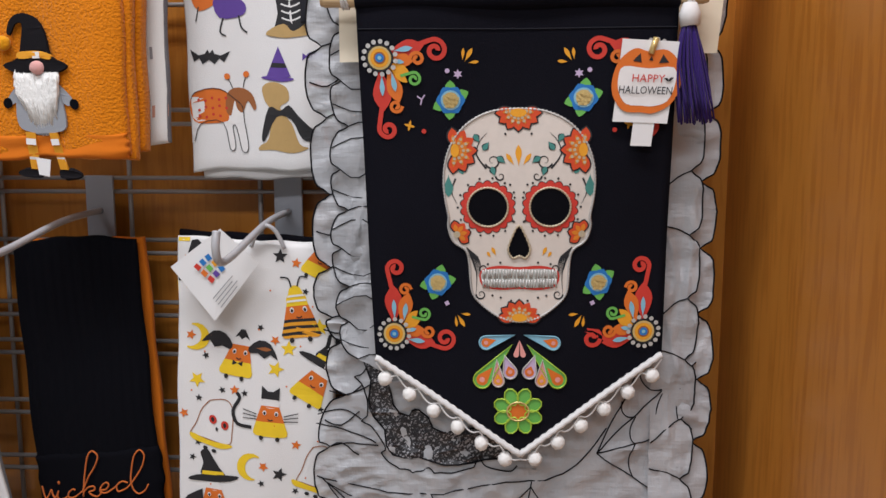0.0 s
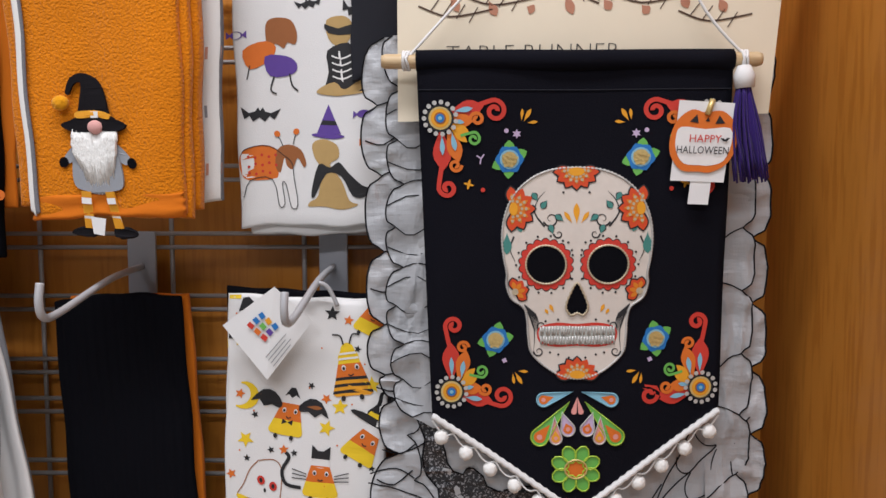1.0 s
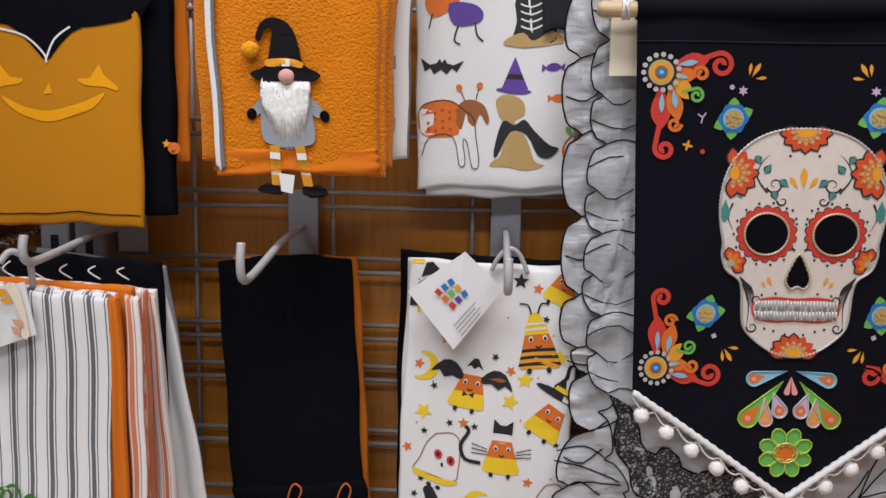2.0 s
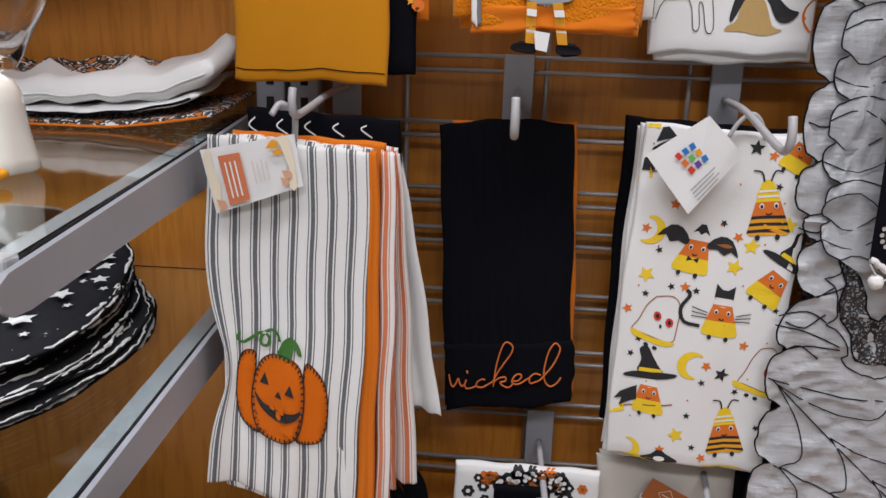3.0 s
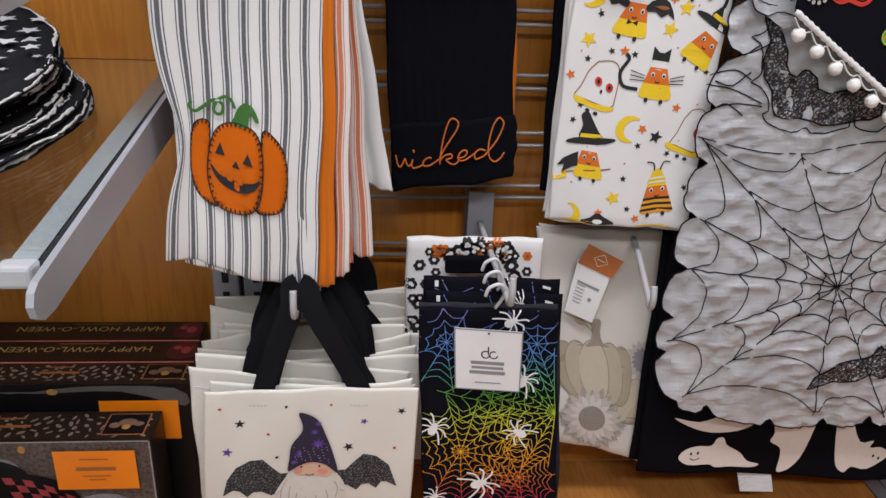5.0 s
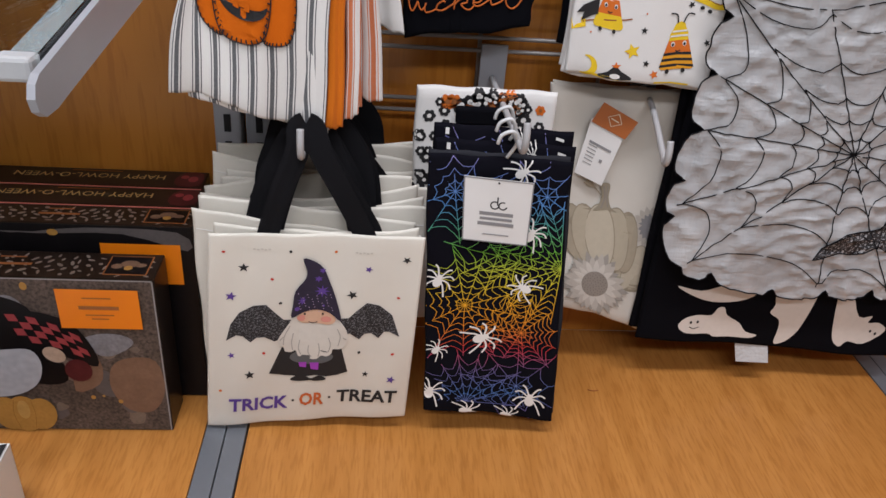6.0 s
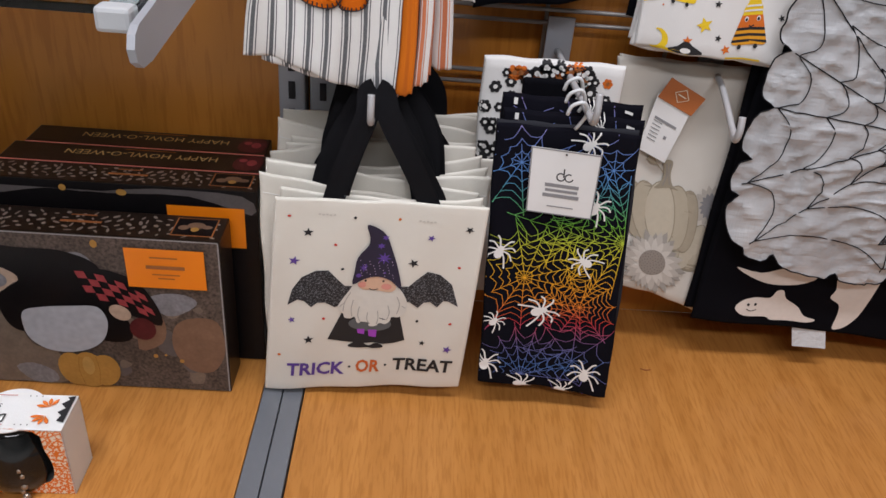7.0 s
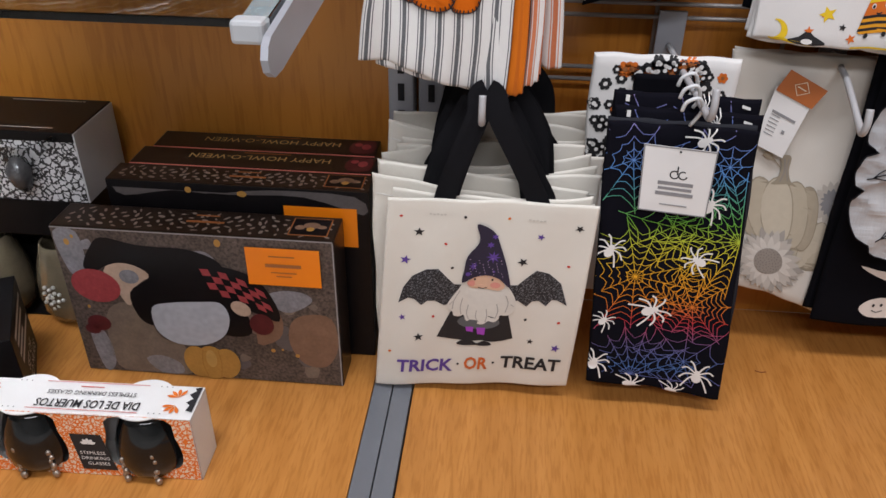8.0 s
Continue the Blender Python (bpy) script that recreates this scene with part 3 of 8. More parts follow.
        motif("cheek_strokes", [([stroke([(c + sgn * (.0500 - .0014 * i), .2370 + .0012 * i), (c + sgn * (.0455 - .0012 * i), .247 + .001 * i), (c + sgn * (.0430 - .0006 * i), .258 + .0012 * i)], 0.0013, 3, True) for i in range(8)], I_BLACK)], sh, skull, "", 0.0013)
        for (lx, ly, mx, my) in ((.027, .138, .033, .146), (.036, .139, .041, .131), (.012, .158, .020, .152), (.022, .170, .025, .161)):
            motif("vine_leaf", [([leaf(c + sgn * lx, ly, c + sgn * mx, my, .0070)], I_BLACK), ([leaf(c + sgn * lx, ly, c + sgn * mx, my, .0048)], I_TEAL)], sh, skull, "", 0.0015)
        motif("brow_leaf", [([leaf(c + sgn * .0655, .168, c + sgn * .066, .189, .009), leaf(c + sgn * .055, .158, c + sgn * .052, .168, .006)], I_TEAL)], sh, skull, "", 0.0014)
        # side flowers
        fu, fv = c + sgn * .0555, .1460
        pet = [leaf(fu + sgn * .003, fv, fu + sgn * .003 - sgn * .020 * math.sin(radians(a)), fv - .021 * math.cos(radians(a)), .0098) for a in (-8, 26, 58, 90, 122, 154, 188)]
        inner = [leaf(fu + sgn * .003, fv, fu + sgn * .003 - sgn * .0155 * math.sin(radians(a)), fv - .0150 * math.cos(radians(a)), .0048) for a in (-8, 26, 58, 90, 122, 154, 188)]
        motif("side_flower", [([stroke(q + [q[0]], .0030, 1) for q in pet], I_BLACK), (pet, I_EMBER), (inner, I_HONEY), ([disc(fu + sgn * .003 - sgn * d * math.sin(radians(a)), fv - d * math.cos(radians(a)), .0015, None, 7) for a in (-8, 26, 58, 90, 122, 154, 188) for d in (.0075, .0115)], PEARL), ([disc(fu + sgn * .0035, fv, .0040, .0062)], I_AMBER)], sh, skull, "orange sequinned flower", 0.0016)
        fu, fv = c + sgn * .059, .2245
        pet = [leaf(fu, fv, fu - sgn * .013 * math.sin(radians(a)), fv - .013 * math.cos(radians(a)), .008) for a in (-10, 35, 80, 125)]
        motif("cheek_flower", [([stroke(q + [q[0]], .0026, 1) for q in pet], I_BLACK), (pet, I_EMBER), ([leaf(fu, fv, fu - sgn * .010 * math.sin(radians(a)), fv - .010 * math.cos(radians(a)), .0042) for a in (-10, 35, 80, 125)], I_HONEY), ([disc(fu, fv, .0032)], PEARL)], sh, skull, "", 0.0016)
        for q in ((.004, .160, .0115, .149, .004), (.022, .2455, .026, .237, .0035), (.027, .247, .0305, .2415, .003)):
            motif("drop_mark", [([leaf(c + sgn * q[0], q[1], c + sgn * q[2], q[3], q[4])], I_AMBER)], sh, skull, "", 0.0014)
    for fv, sg in ((.1095, 1), (.3075, -1)):
        k = 1.0
        pet = [leaf(c, fv, c + k * .021 * math.sin(radians(a)), fv + sg * k * .019 * math.cos(radians(a)), .0092) for a in (-82, -55, -28, 0, 28, 55, 82)]
        inn = [leaf(c, fv, c + k * .0145 * math.sin(radians(a)), fv + sg * k * .0140 * math.cos(radians(a)), .0046) for a in (-82, -55, -28, 0, 28, 55, 82)]
        motif("end_flower", [([stroke(q + [q[0]], .0030, 1) for q in pet], I_BLACK), (pet, I_EMBER), (inn, I_HONEY), ([disc(c + d * math.sin(radians(a)), fv + sg * d * math.cos(radians(a)), .0015, None, 7) for a in (-82, -55, -28, 0, 28, 55, 82) for d in (.0075, .011)], PEARL), ([disc(c, fv + sg * .0022, .0075, .0040)], I_AMBER)], sh, skull, "orange sequinned flower", 0.0016)
    motif("brow_drop", [([leaf(c, .161, c, .141, .006)], I_AMBER)], sh, skull, "", 0.0014)
    nose = blob([(c, .2165), (c + .006, .226), (c + .0105, .2395), (c + .006, .2475), (c, .2455), (c - .006, .2475), (c - .0105, .2395), (c - .006, .226)], 3)
    motif("nose", [([nose], BLACK)], sh, skull, "", 0.0014)
    part("nose_beads", thread([nose], sh, (0.0014, 0.0006), 0.002, 2, 6, None, True), PEARL, skull, "", True)
    # dotted ornament
    dots = []
    for sgn in (-1, 1):
        for i in range(13):
            a = radians(-150 + i * 25)
            dots.append(disc(c + sgn * (.0292 + .0283 * math.cos(a)), .199 + .0275 * math.sin(a), .0012, None, 6))
        dots += [disc(c + sgn * x, y, .0012, None, 6) for x, y in ((.008, .178), (.004, .19), (.005, .205), (.006, .212), (.012, .131), (.018, .252), (.03, .2535), (.018, .286), (.008, .289), (.026, .284))]
    motif("dots", [(dots, I_BLACK)], sh, skull, "", 0.0015)
    # teeth of bugle beads
    motif("gum", [([blob([(c - .037, .260), (c - .02, .255), (c, .2563), (c + .02, .255), (c + .037, .260), (c + .036, .274), (c + .02, .2785), (c, .2775), (c - .02, .2785), (c - .036, .274)], 3)], I_RED), ([blob([(c - .0355, .2605), (c - .02, .2580), (c, .2588), (c + .02, .2580), (c + .0355, .2605), (c + .0345, .2725), (c + .02, .2762), (c, .2755), (c - .02, .2762), (c - .0345, .2725)], 3)], ink('pale_teeth', (.50, .51, .47)))], sh, skull, "", 0.0013)
    bm = bmesh.new()
    rnd = random.Random(2)
    for r in range(2):
        for i in range(26):
            u = c - .035 + .0028 * i
            v0 = .2585 + .0094 * r + rnd.uniform(-.0006, .0006)
            tube([sh.at(u, v0, .002), sh.at(u + rnd.uniform(-.0008, .0008), v0 + .0082, .002)], .0010, 5, bm)
    part("tooth_bead_row", bm, SILVER, skull, "rows of silver bugle beads", True)

    # corner ornaments
    def ornament(u, v, sx, sy):
        o = motif("corner_ornament", [
            ([leaf(u + sx * .004, v - sy * .004, u + sx * .040, v - sy * .011, .016), stroke([(u + sx * .030, v - sy * .010)] + spiral(u + sx * .050, v - sy * .0065, .0105, 1.35, 235 if sx * sy > 0 else (-55 if sx < 0 else 125), sx * sy), .0042, 2)], I_RED),
            ([leaf(u + sx * .000, v + sy * .006, u + sx * .001, v + sy * .048, .017), stroke([(u + sx * .0005, v + sy * .040)] + spiral(u + sx * .0045, v + sy * .064, .0085, 1.3, (200 if sx > 0 else -20) if sy > 0 else (160 if sx > 0 else 20), -sx * sy), .0042, 2)], I_RED),
            ([leaf(u + sx * .006, v + sy * .000, u + sx * .030, v + sy * .003, .012), stroke(spiral(u + sx * .0335, v + sy * .001, .0065, 1.3, 180 if sx > 0 else 0, sx * sy), .0032, 2), leaf(u + sx * .006, v + sy * .006, u + sx * .016, v + sy * .040, .014), stroke(spiral(u + sx * .0125, v + sy * .043, .006, 1.3, 0 if sx > 0 else 180, sx * sy), .003, 2)], I_ORANGE),
            ([leaf(u + sx * .006, v + sy * .004, u + sx * .026, v + sy * .013, .008), leaf(u + sx * .008, v + sy * .008, u + sx * .024, v + sy * .022, .007)], I_AMBER),
            ([stroke([(u + sx * .018, v + sy * .016)] + spiral(u + sx * .030, v + sy * .019, .0062, 1.3, 270 if sy > 0 else 90, sx * sy), .0026, 2)], I_GREEN),
            ([leaf(u + sx * .010, v + sy * .012, u + sx * .013, v + sy * .030, .005), leaf(u + sx * .012, v - sy * .006, u + sx * .030, v - sy * .009, .005), leaf(u + sx * .001, v + sy * .014, u + sx * .001, v + sy * .034, .0045), leaf(u + sx * .010, v + sy * .002, u + sx * .022, v + sy * .004, .004)], I_SKY)], sh, t, "red, orange and green scroll ornament", .0008)
        motif("medallion", [([disc(u, v, .0125)], I_BLACK), ([disc(u, v, .0105)], GOLD), ([disc(u, v, .0085)], I_AMBER), ([disc(u, v, .0055)], I_BROWN), ([disc(u, v, .0040)], I_BLUE), ([disc(u, v, .0018)], I_SKY)], sh, o, "", .0022)
        bm = bmesh.new()
        for i in range(15):
            a = i * math.tau / 15 + .2
            fill([disc(u + .0146 * math.cos(a), v + .0146 * math.sin(a), .0022, None, 8)], sh, .003, 0, bm)
        part("sequin_ring", bm, SILVER, o, "silver sequins", "keep")
    ornament(.0195, .0619, 1, 1)
    ornament(w - .0195, .0619, -1, 1)
    ornament(.0203, .3200, 1, -1)
    ornament(w - .0203, .3200, -1, -1)

    def blue_flower(u, v, turn):
        pet = [leaf(u, v, u + .0135 * math.cos(radians(a + turn)), v + .0135 * math.sin(radians(a + turn)), .012) for a in range(0, 360, 60)]
        gre = [leaf(u, v, u + .0180 * math.cos(radians(a + turn)), v + .0180 * math.sin(radians(a + turn)), .010) for a in (-90, -25, 95, 155)]
        f = motif("blue_flower", [(gre, I_GREEN), (pet, I_BLUE), ([disc(u, v, .009)], I_SKY), ([disc(u, v, .0072)], GOLD)], sh, t, "blue flower with gold sequins", .0008)
        bm = bmesh.new()
        for i in range(15):
            a, r = i * 2.4, .0068 * math.sqrt((i + .5) / 15)
            fill([disc(u + r * math.cos(a), v + r * math.sin(a), .0017, None, 7)], sh, .0024 + .0004 * (i % 3), 0, bm)
        part("sequin_ring", bm, GOLD, f, "", "keep")
    for u, v, k in ((.0821, .0999, 0), (w - .0821, .0985, 8), (.0649, .2708, 15), (w - .0649, .2715, -10)):
        blue_flower(u, v, k)
    for su in (-1, 1):
        for (uu, vv, sg) in ((.045, .0613, 1), (.0575, .307, -1)):
            u = c + su * uu
            motif("petal_marks", [([leaf(u + su * .003, vv + sg * .004, u - su * .004, vv - sg * .008, .004), leaf(u - su * .000, vv + sg * .005, u - su * .010, vv + sg * .004, .003), leaf(u + su * .005, vv + sg * .003, u + su * .004, vv - sg * .008, .003)], I_AMBER)], sh, t, "", .0008)
        motif("small_stars", [([star(c + su * .0545, .0764, .0045, 6, .5), disc(c + su * .064, .0735, .0022, None, 8)] + [stroke([(c + su * .088, .099), (c + su * (.088 + dx), .099 + dy)], .0012, 1) for dx, dy in ((.004, -.003), (-.003, -.004), (.001, .005))], I_LILAC), ([disc(c + su * .0705, .2914, .0028, .0014, 8, a) for a in (20, 110)], I_LILAC)], sh, t, "", .0008)
        motif("small_cross", [([disc(c + su * .1, .1227, .005, .0013, 8, a) for a in (15, 105)], I_AMBER), ([disc(c + su * .087, .128, .0022, None, 8)], I_RED)], sh, t, "", .0008)
        # feathered drops
        dr = [(.0045, .3224, .033, .3305, .0066, I_SKY, I_SKY), (.0075, .332, .0375, .367, .0085, I_GREEN, LIME), (.0225, .347, .0215, .368, .0060, I_PINK, SILVER), (.015, .3425, .0095, .359, .0068, I_LILAC, SILVER)]
        for x0, y0, x1, y1, r, m, bd in dr:
            lf = teardrop(c + su * x0, y0, c + su * x1, y1, r)
            d = motif("drop", [([lf], m), ([teardrop(c + su * (x0 * .35 + x1 * .65), y0 * .35 + y1 * .65, c + su * x1, y1, r * .68)], I_ORANGE if r > .0065 else I_AMBER), ([disc(c + su * x1, y1, r * .32)], I_PINK)], sh, t, "", .0009)
            part("drop_bead_row", thread([lf], sh, .0008, .0014, 1, 5, None, True), bd, d, "", True)
        motif("pink_drop", [([teardrop(c, .3275, c + su * .0034, .342, .0027)], I_PINK)], sh, t, "", .0008)
    gf = motif("green_flower", [([disc(c - .002 + .0165 * math.cos(radians(a)), .3985 + .0155 * math.sin(radians(a)), .0085, .0062, 14, a) for a in range(22, 382, 45)], I_GREEN), ([disc(c - .002, .3985, .0112, .0095)], I_ORANGE)], sh, t, "green beaded flower with an orange heart", .0009)
    part("flower_bead_row", thread([disc(c - .002 + .0165 * math.cos(radians(a)), .3985 + .0155 * math.sin(radians(a)), .0088, .0066, 10, a) for a in range(22, 382, 45)], sh, .0008, .0016, 1, 5, None, True), LIME, gf, "", True)
    part("heart_beads", thread([disc(c - .002, .3985, .0112, .0095, 14)], sh, .0009, .002, 1, 5, None, True), GOLD, gf, "", True)
    # tassel
    part("tassel_head", tube([(0.586, -.153, 1.199), (0.586, -.1535, 1.190), (0.587, -.1535, 1.179)], [.006, .0095, .0085], 12), WHITE, t, "white wrapped tassel head", True)
    TASSEL = cloth_mat("purple_yarn", (0.034, 0.014, 0.135), 0.75, 0.15)
    bm = bmesh.new()
    rnd = random.Random(8)
    for i in range(70):
        a, r = rnd.uniform(0, math.tau), .0085 * math.sqrt(rnd.random())
        x, y, s = math.cos(a) * r, math.sin(a) * r, rnd.uniform(1.1, 2.0)
        tube(smooth_line([(.586 + x * .7, -.1535 + y * .6, 1.180), (.588 + x * s, -.154 + y * s * .7, 1.145), (.594 + x * s * 1.15 + rnd.uniform(-.002, .004), -.152 + y * s, 1.098 + rnd.uniform(-.006, .008))], 3), .0010, 4, bm)
    part("tassel_skirt", bm, TASSEL, t, "purple yarn tassel", True)
    # swing tag
    tg = part("swing_tag", fill([[(0, 0), (.05, 0), (.0495, .073), (.0, .073)]], Sheet(((.527, -.157, 1.168), (.578, -.157, 1.165), (.520, -.156, 1.094), (.570, -.156, 1.092)), None, 0, 0), 0, 0), TAG, t, "white swing tag with an orange pumpkin", "keep")
    solid(tg, .0008)
    ts = Sheet(((.527, -.1575, 1.168), (.578, -.1575, 1.165), (.520, -.1565, 1.094), (.570, -.1565, 1.092)), None, 0, 0)
    st2 = part("barcode_strip", fill([[(.019, .06), (.038, .06), (.038, .094), (.019, .094)]], ts, -.0012, 0), TAG, tg, "", "keep")
    solid(st2, .0005)
    motif("pumpkin_print", [([blob([(.024, .010), (.040, .008), (.053, .020), (.056, .038), (.050, .055), (.036, .064), (.024, .064), (.008, .063), (-.003, .050), (-.005, .034), (.000, .018), (.012, .008)], 4)], I_ORANGE), ([blob([(.026, .025), (.048, .023), (.051, .038), (.046, .053), (.034, .058), (.024, .058), (.010, .057), (.002, .047), (.000, .034), (.004, .024)], 3)], I_WHITE), ([[(.011, .019), (.017, .012), (.019, .020)], [(.034, .020), (.037, .012), (.043, .019)], [(.025, .018), (.027, .014), (.029, .018)]], I_BLACK)], ts, tg, "orange pumpkin print", .001)
    part("stalk_clip", tube([ts.at(.026, .012, .0015), ts.at(.029, -.002, .0015)], .0028, 8), GOLD, tg, "", True)
    letters("lettering", "HAPPY", I_RED, ts, .0265, .037, .0098, tg, -1, "CENTER", .0025)
    letters("lettering", "HALLOWEEN", I_BLACK, ts, .0255, .0475, .0098, tg, -1, "CENTER", .0025, "", .82)
    motif("bats", [([[(.040, .033), (.043, .0325), (.0445, .034), (.046, .032), (.049, .032), (.046, .0355), (.0435, .0355)]], I_BLACK)], ts, tg, "", .0025)


build_banner()


# ---- kitchen towels ----
def towel(name, label, q, m, ripple=None, thick=0.007, soft=0.0045, group="hanging kitchen towels", cols=26, rows=30, arch=0.0, bend=None):
    sh = Sheet(q, ripple, thick, soft, None, q[0][0] * 37 + q[0][2] * 11, arch, bend)
    t = thing(name, label, "towel", tuple((sh.bl + sh.br) / 2), group)
    part("front_fold", cloth_body(sh, cols, rows), m, t, "", True)
    return t, sh


def layer(t, name, q, m, ripple=None, thick=0.005, label="", sway=None):
    """A further fold or towel layer behind the front."""
    sh = Sheet(q, ripple, thick, 0.0035, None, q[0][0] * 37 + q[0][2] * 11 + 1.3 if sway is None else sway)
    part(name, cloth_body(sh, 16, 22), m, t, label, True)
    return sh


# gnome towel, orange terry
def build_gnome_towel():
    t, sh = towel("hand_towel", "orange terry hand towel with an appliqued bearded hat figure", quad(-.0965, 1.36, .0605, 1.36, -.0755, 1.060, .0665, 1.063, -.148), ORANGE_TERRY, waves(.0022, 1.6, .1), .010)
    PLAID = striped_mat("plaid_weave", (0.74, 0.73, 0.70), (0.10, 0.10, 0.12), .034, ((.2, .32), (.5, .56)))
    PLAID_O = cloth_mat("plaid_pink_band", (0.55, 0.28, 0.20))
    layer(t, "hem_band", quad(-.0765, 1.083, .0665, 1.085, -.0752, 1.0595, .0667, 1.0625, -.1493), ORANGE, waves(.0022, 1.6, .1), .008)
    layer(t, "second_fold", quad(-.108, 1.36, .070, 1.36, -.092, 1.072, .074, 1.058, -.138), ORANGE_TERRY, waves(.002, 2, 0, .5, 1), .012)
    layer(t, "third_fold", quad(-.100, 1.36, .078, 1.36, -.086, 1.062, .079, 1.066, -.126), ORANGE_TERRY, waves(.002, 2, 0, .5, 2), .016)
    pl = layer(t, "plaid_towel", quad(-.090, 1.36, .093, 1.36, -.079, 1.064, .0925, 1.074, -.103), PLAID, None, .012, "white plaid towel behind")
    for k in range(5):
        bars("plaid_band", pl, (I_GREY if k % 2 else PLAID_O), t, [(pl.w - .016, .02 + .058 * k, .0155, .012)], .0005)
    layer(t, "plaid_flap", quad(-.0925, 1.36, -.0845, 1.36, -.0728, 1.066, -.0640, 1.064, -.1545), PLAID, None, .003, "white plaid flap")
    # figure
    body = motif("applique_body", [([blob([(.052, .228), (.083, .226), (.092, .245), (.0935, .270), (.080, .2755), (.058, .2755), (.0455, .270), (.046, .248)], 4)], GREY_CLOTH)], sh, t, "grey felt body", .0012)
    solid(body, .002, 1)
    motif("applique_arm", [([blob([(.052, .229), (.057, .232), (.048, .246), (.041, .250), (.037, .246), (.044, .237)], 3)], GREY_CLOTH), ([disc(.0375, .2485, .0045, .005)], BLACK)], sh, t, "", .0018)
    motif("applique_arm", [([blob([(.083, .227), (.090, .231), (.100, .240), (.1025, .246), (.097, .250), (.088, .243)], 3)], GREY_CLOTH), ([disc(.1035, .2478, .0045, .005)], BLACK)], sh, t, "", .0018)
    HATM = cloth_mat("black_felt", (0.012, 0.011, 0.013), 1.0, 0.0)
    bm = bmesh.new()
    rnd = random.Random(3)
    for i in range(900):
        s = rnd.uniform(-1, 1)
        u0, v0 = .0695 + s * .0205, .2140 + rnd.uniform(0, .012)
        ln = (.054 - .020 * abs(s) ** 1.5) * rnd.uniform(.55, 1.0)
        tube([sh.at(u0, v0, .003), sh.at(u0 - s * .002 + rnd.uniform(-.003, .003), v0 + ln * .5, .0045 + rnd.uniform(0, .002)), sh.at(u0 - s * .006 + rnd.uniform(-.003, .003), v0 + ln, .003)], [.0012, .0013, .0005], 4, bm)
    part("beard", bm, FELT_WHITE, t, "white fluffy beard", True)
    hat = motif("pointed_hat", [([blob([(.0385, .214), (.052, .207), (.056, .190), (.058, .175), (.052, .176), (.047, .186), (.044, .184), (.049, .171), (.060, .165), (.072, .170), (.079, .185), (.084, .205), (.100, .213), (.090, .2195), (.070, .2185), (.050, .2205)], 3)], HATM), ([blob([(.0535, .2015), (.070, .1995), (.0835, .2035), (.0835, .2085), (.070, .2055), (.0535, .2075)], 3)], I_AMBER), ([[(.0665, .2005), (.0735, .2005), (.0735, .2065), (.0665, .2065)]], I_WHITE)], sh, t, "black felt pointed hat with a yellow band", .0055, .0008)
    solid(hat, .003)
    for nm, u, v, r, m in (("nose", .0705, .2150, .0072, cloth_mat("pink_fabric", (.68, .36, .33))), ("hat_pompon", .0396, .1940, .0078, cloth_mat("amber_pompon", (.78, .33, .01), 1.0, .2, .2, 260, 1.0, .002))):
        bm = bmesh.new()
        bmesh.ops.create_icosphere(bm, subdivisions=3, radius=r)
        at = sh.at(u, v, .006)
        for q in bm.verts:
            q.co = at + Vector((q.co.x, q.co.y * .7, q.co.z * .9)) * (1 + .05 * noise.noise(q.co * 500))
        part(nm, bm, m, t, "", True)
    LEG = I_AMBER
    for u0, u1 in ((.0555, .0545), (.0785, .0845)):
        at = lambda k, e: (u0 + (u1 - u0) * k / 6 + e, .2755 + .0058 * k)
        lg = part("striped_leg", fill([[at(0, -.0045), at(0, .0045), at(6, .0045), at(6, -.0045)]], sh, .004, 0), LEG, t, "yellow and white striped ribbon leg", "keep")
        solid(lg, .0015)
        for k in (1, 4):
            motif("leg_stripe", [([[at(k, -.0045), at(k, .0045), at(k + 1, .0045), at(k + 1, -.0045)]], I_WHITE)], sh, lg, "white stripe", .0044, 0, 0)
        sg = -1 if u0 < .06 else 1
        sho = part("shoe", fill([blob([(u1 - sg * .005, .310), (u1 + sg * .006, .311), (u1 + sg * .016, .312), (u1 + sg * .017, .316), (u1 + sg * .004, .3185), (u1 - sg * .005, .318)], 3)], sh, .0035, 0), HATM, t, "black felt shoe", "keep")
        solid(sho, .003)
    tg = Sheet(quad(-.020, 1.062, -.006, 1.060, -.018, 1.046, -.008, 1.044, -.15), None, 0, 0)
    card("care_label", tg, TAG, t, "white care label")


build_gnome_towel()


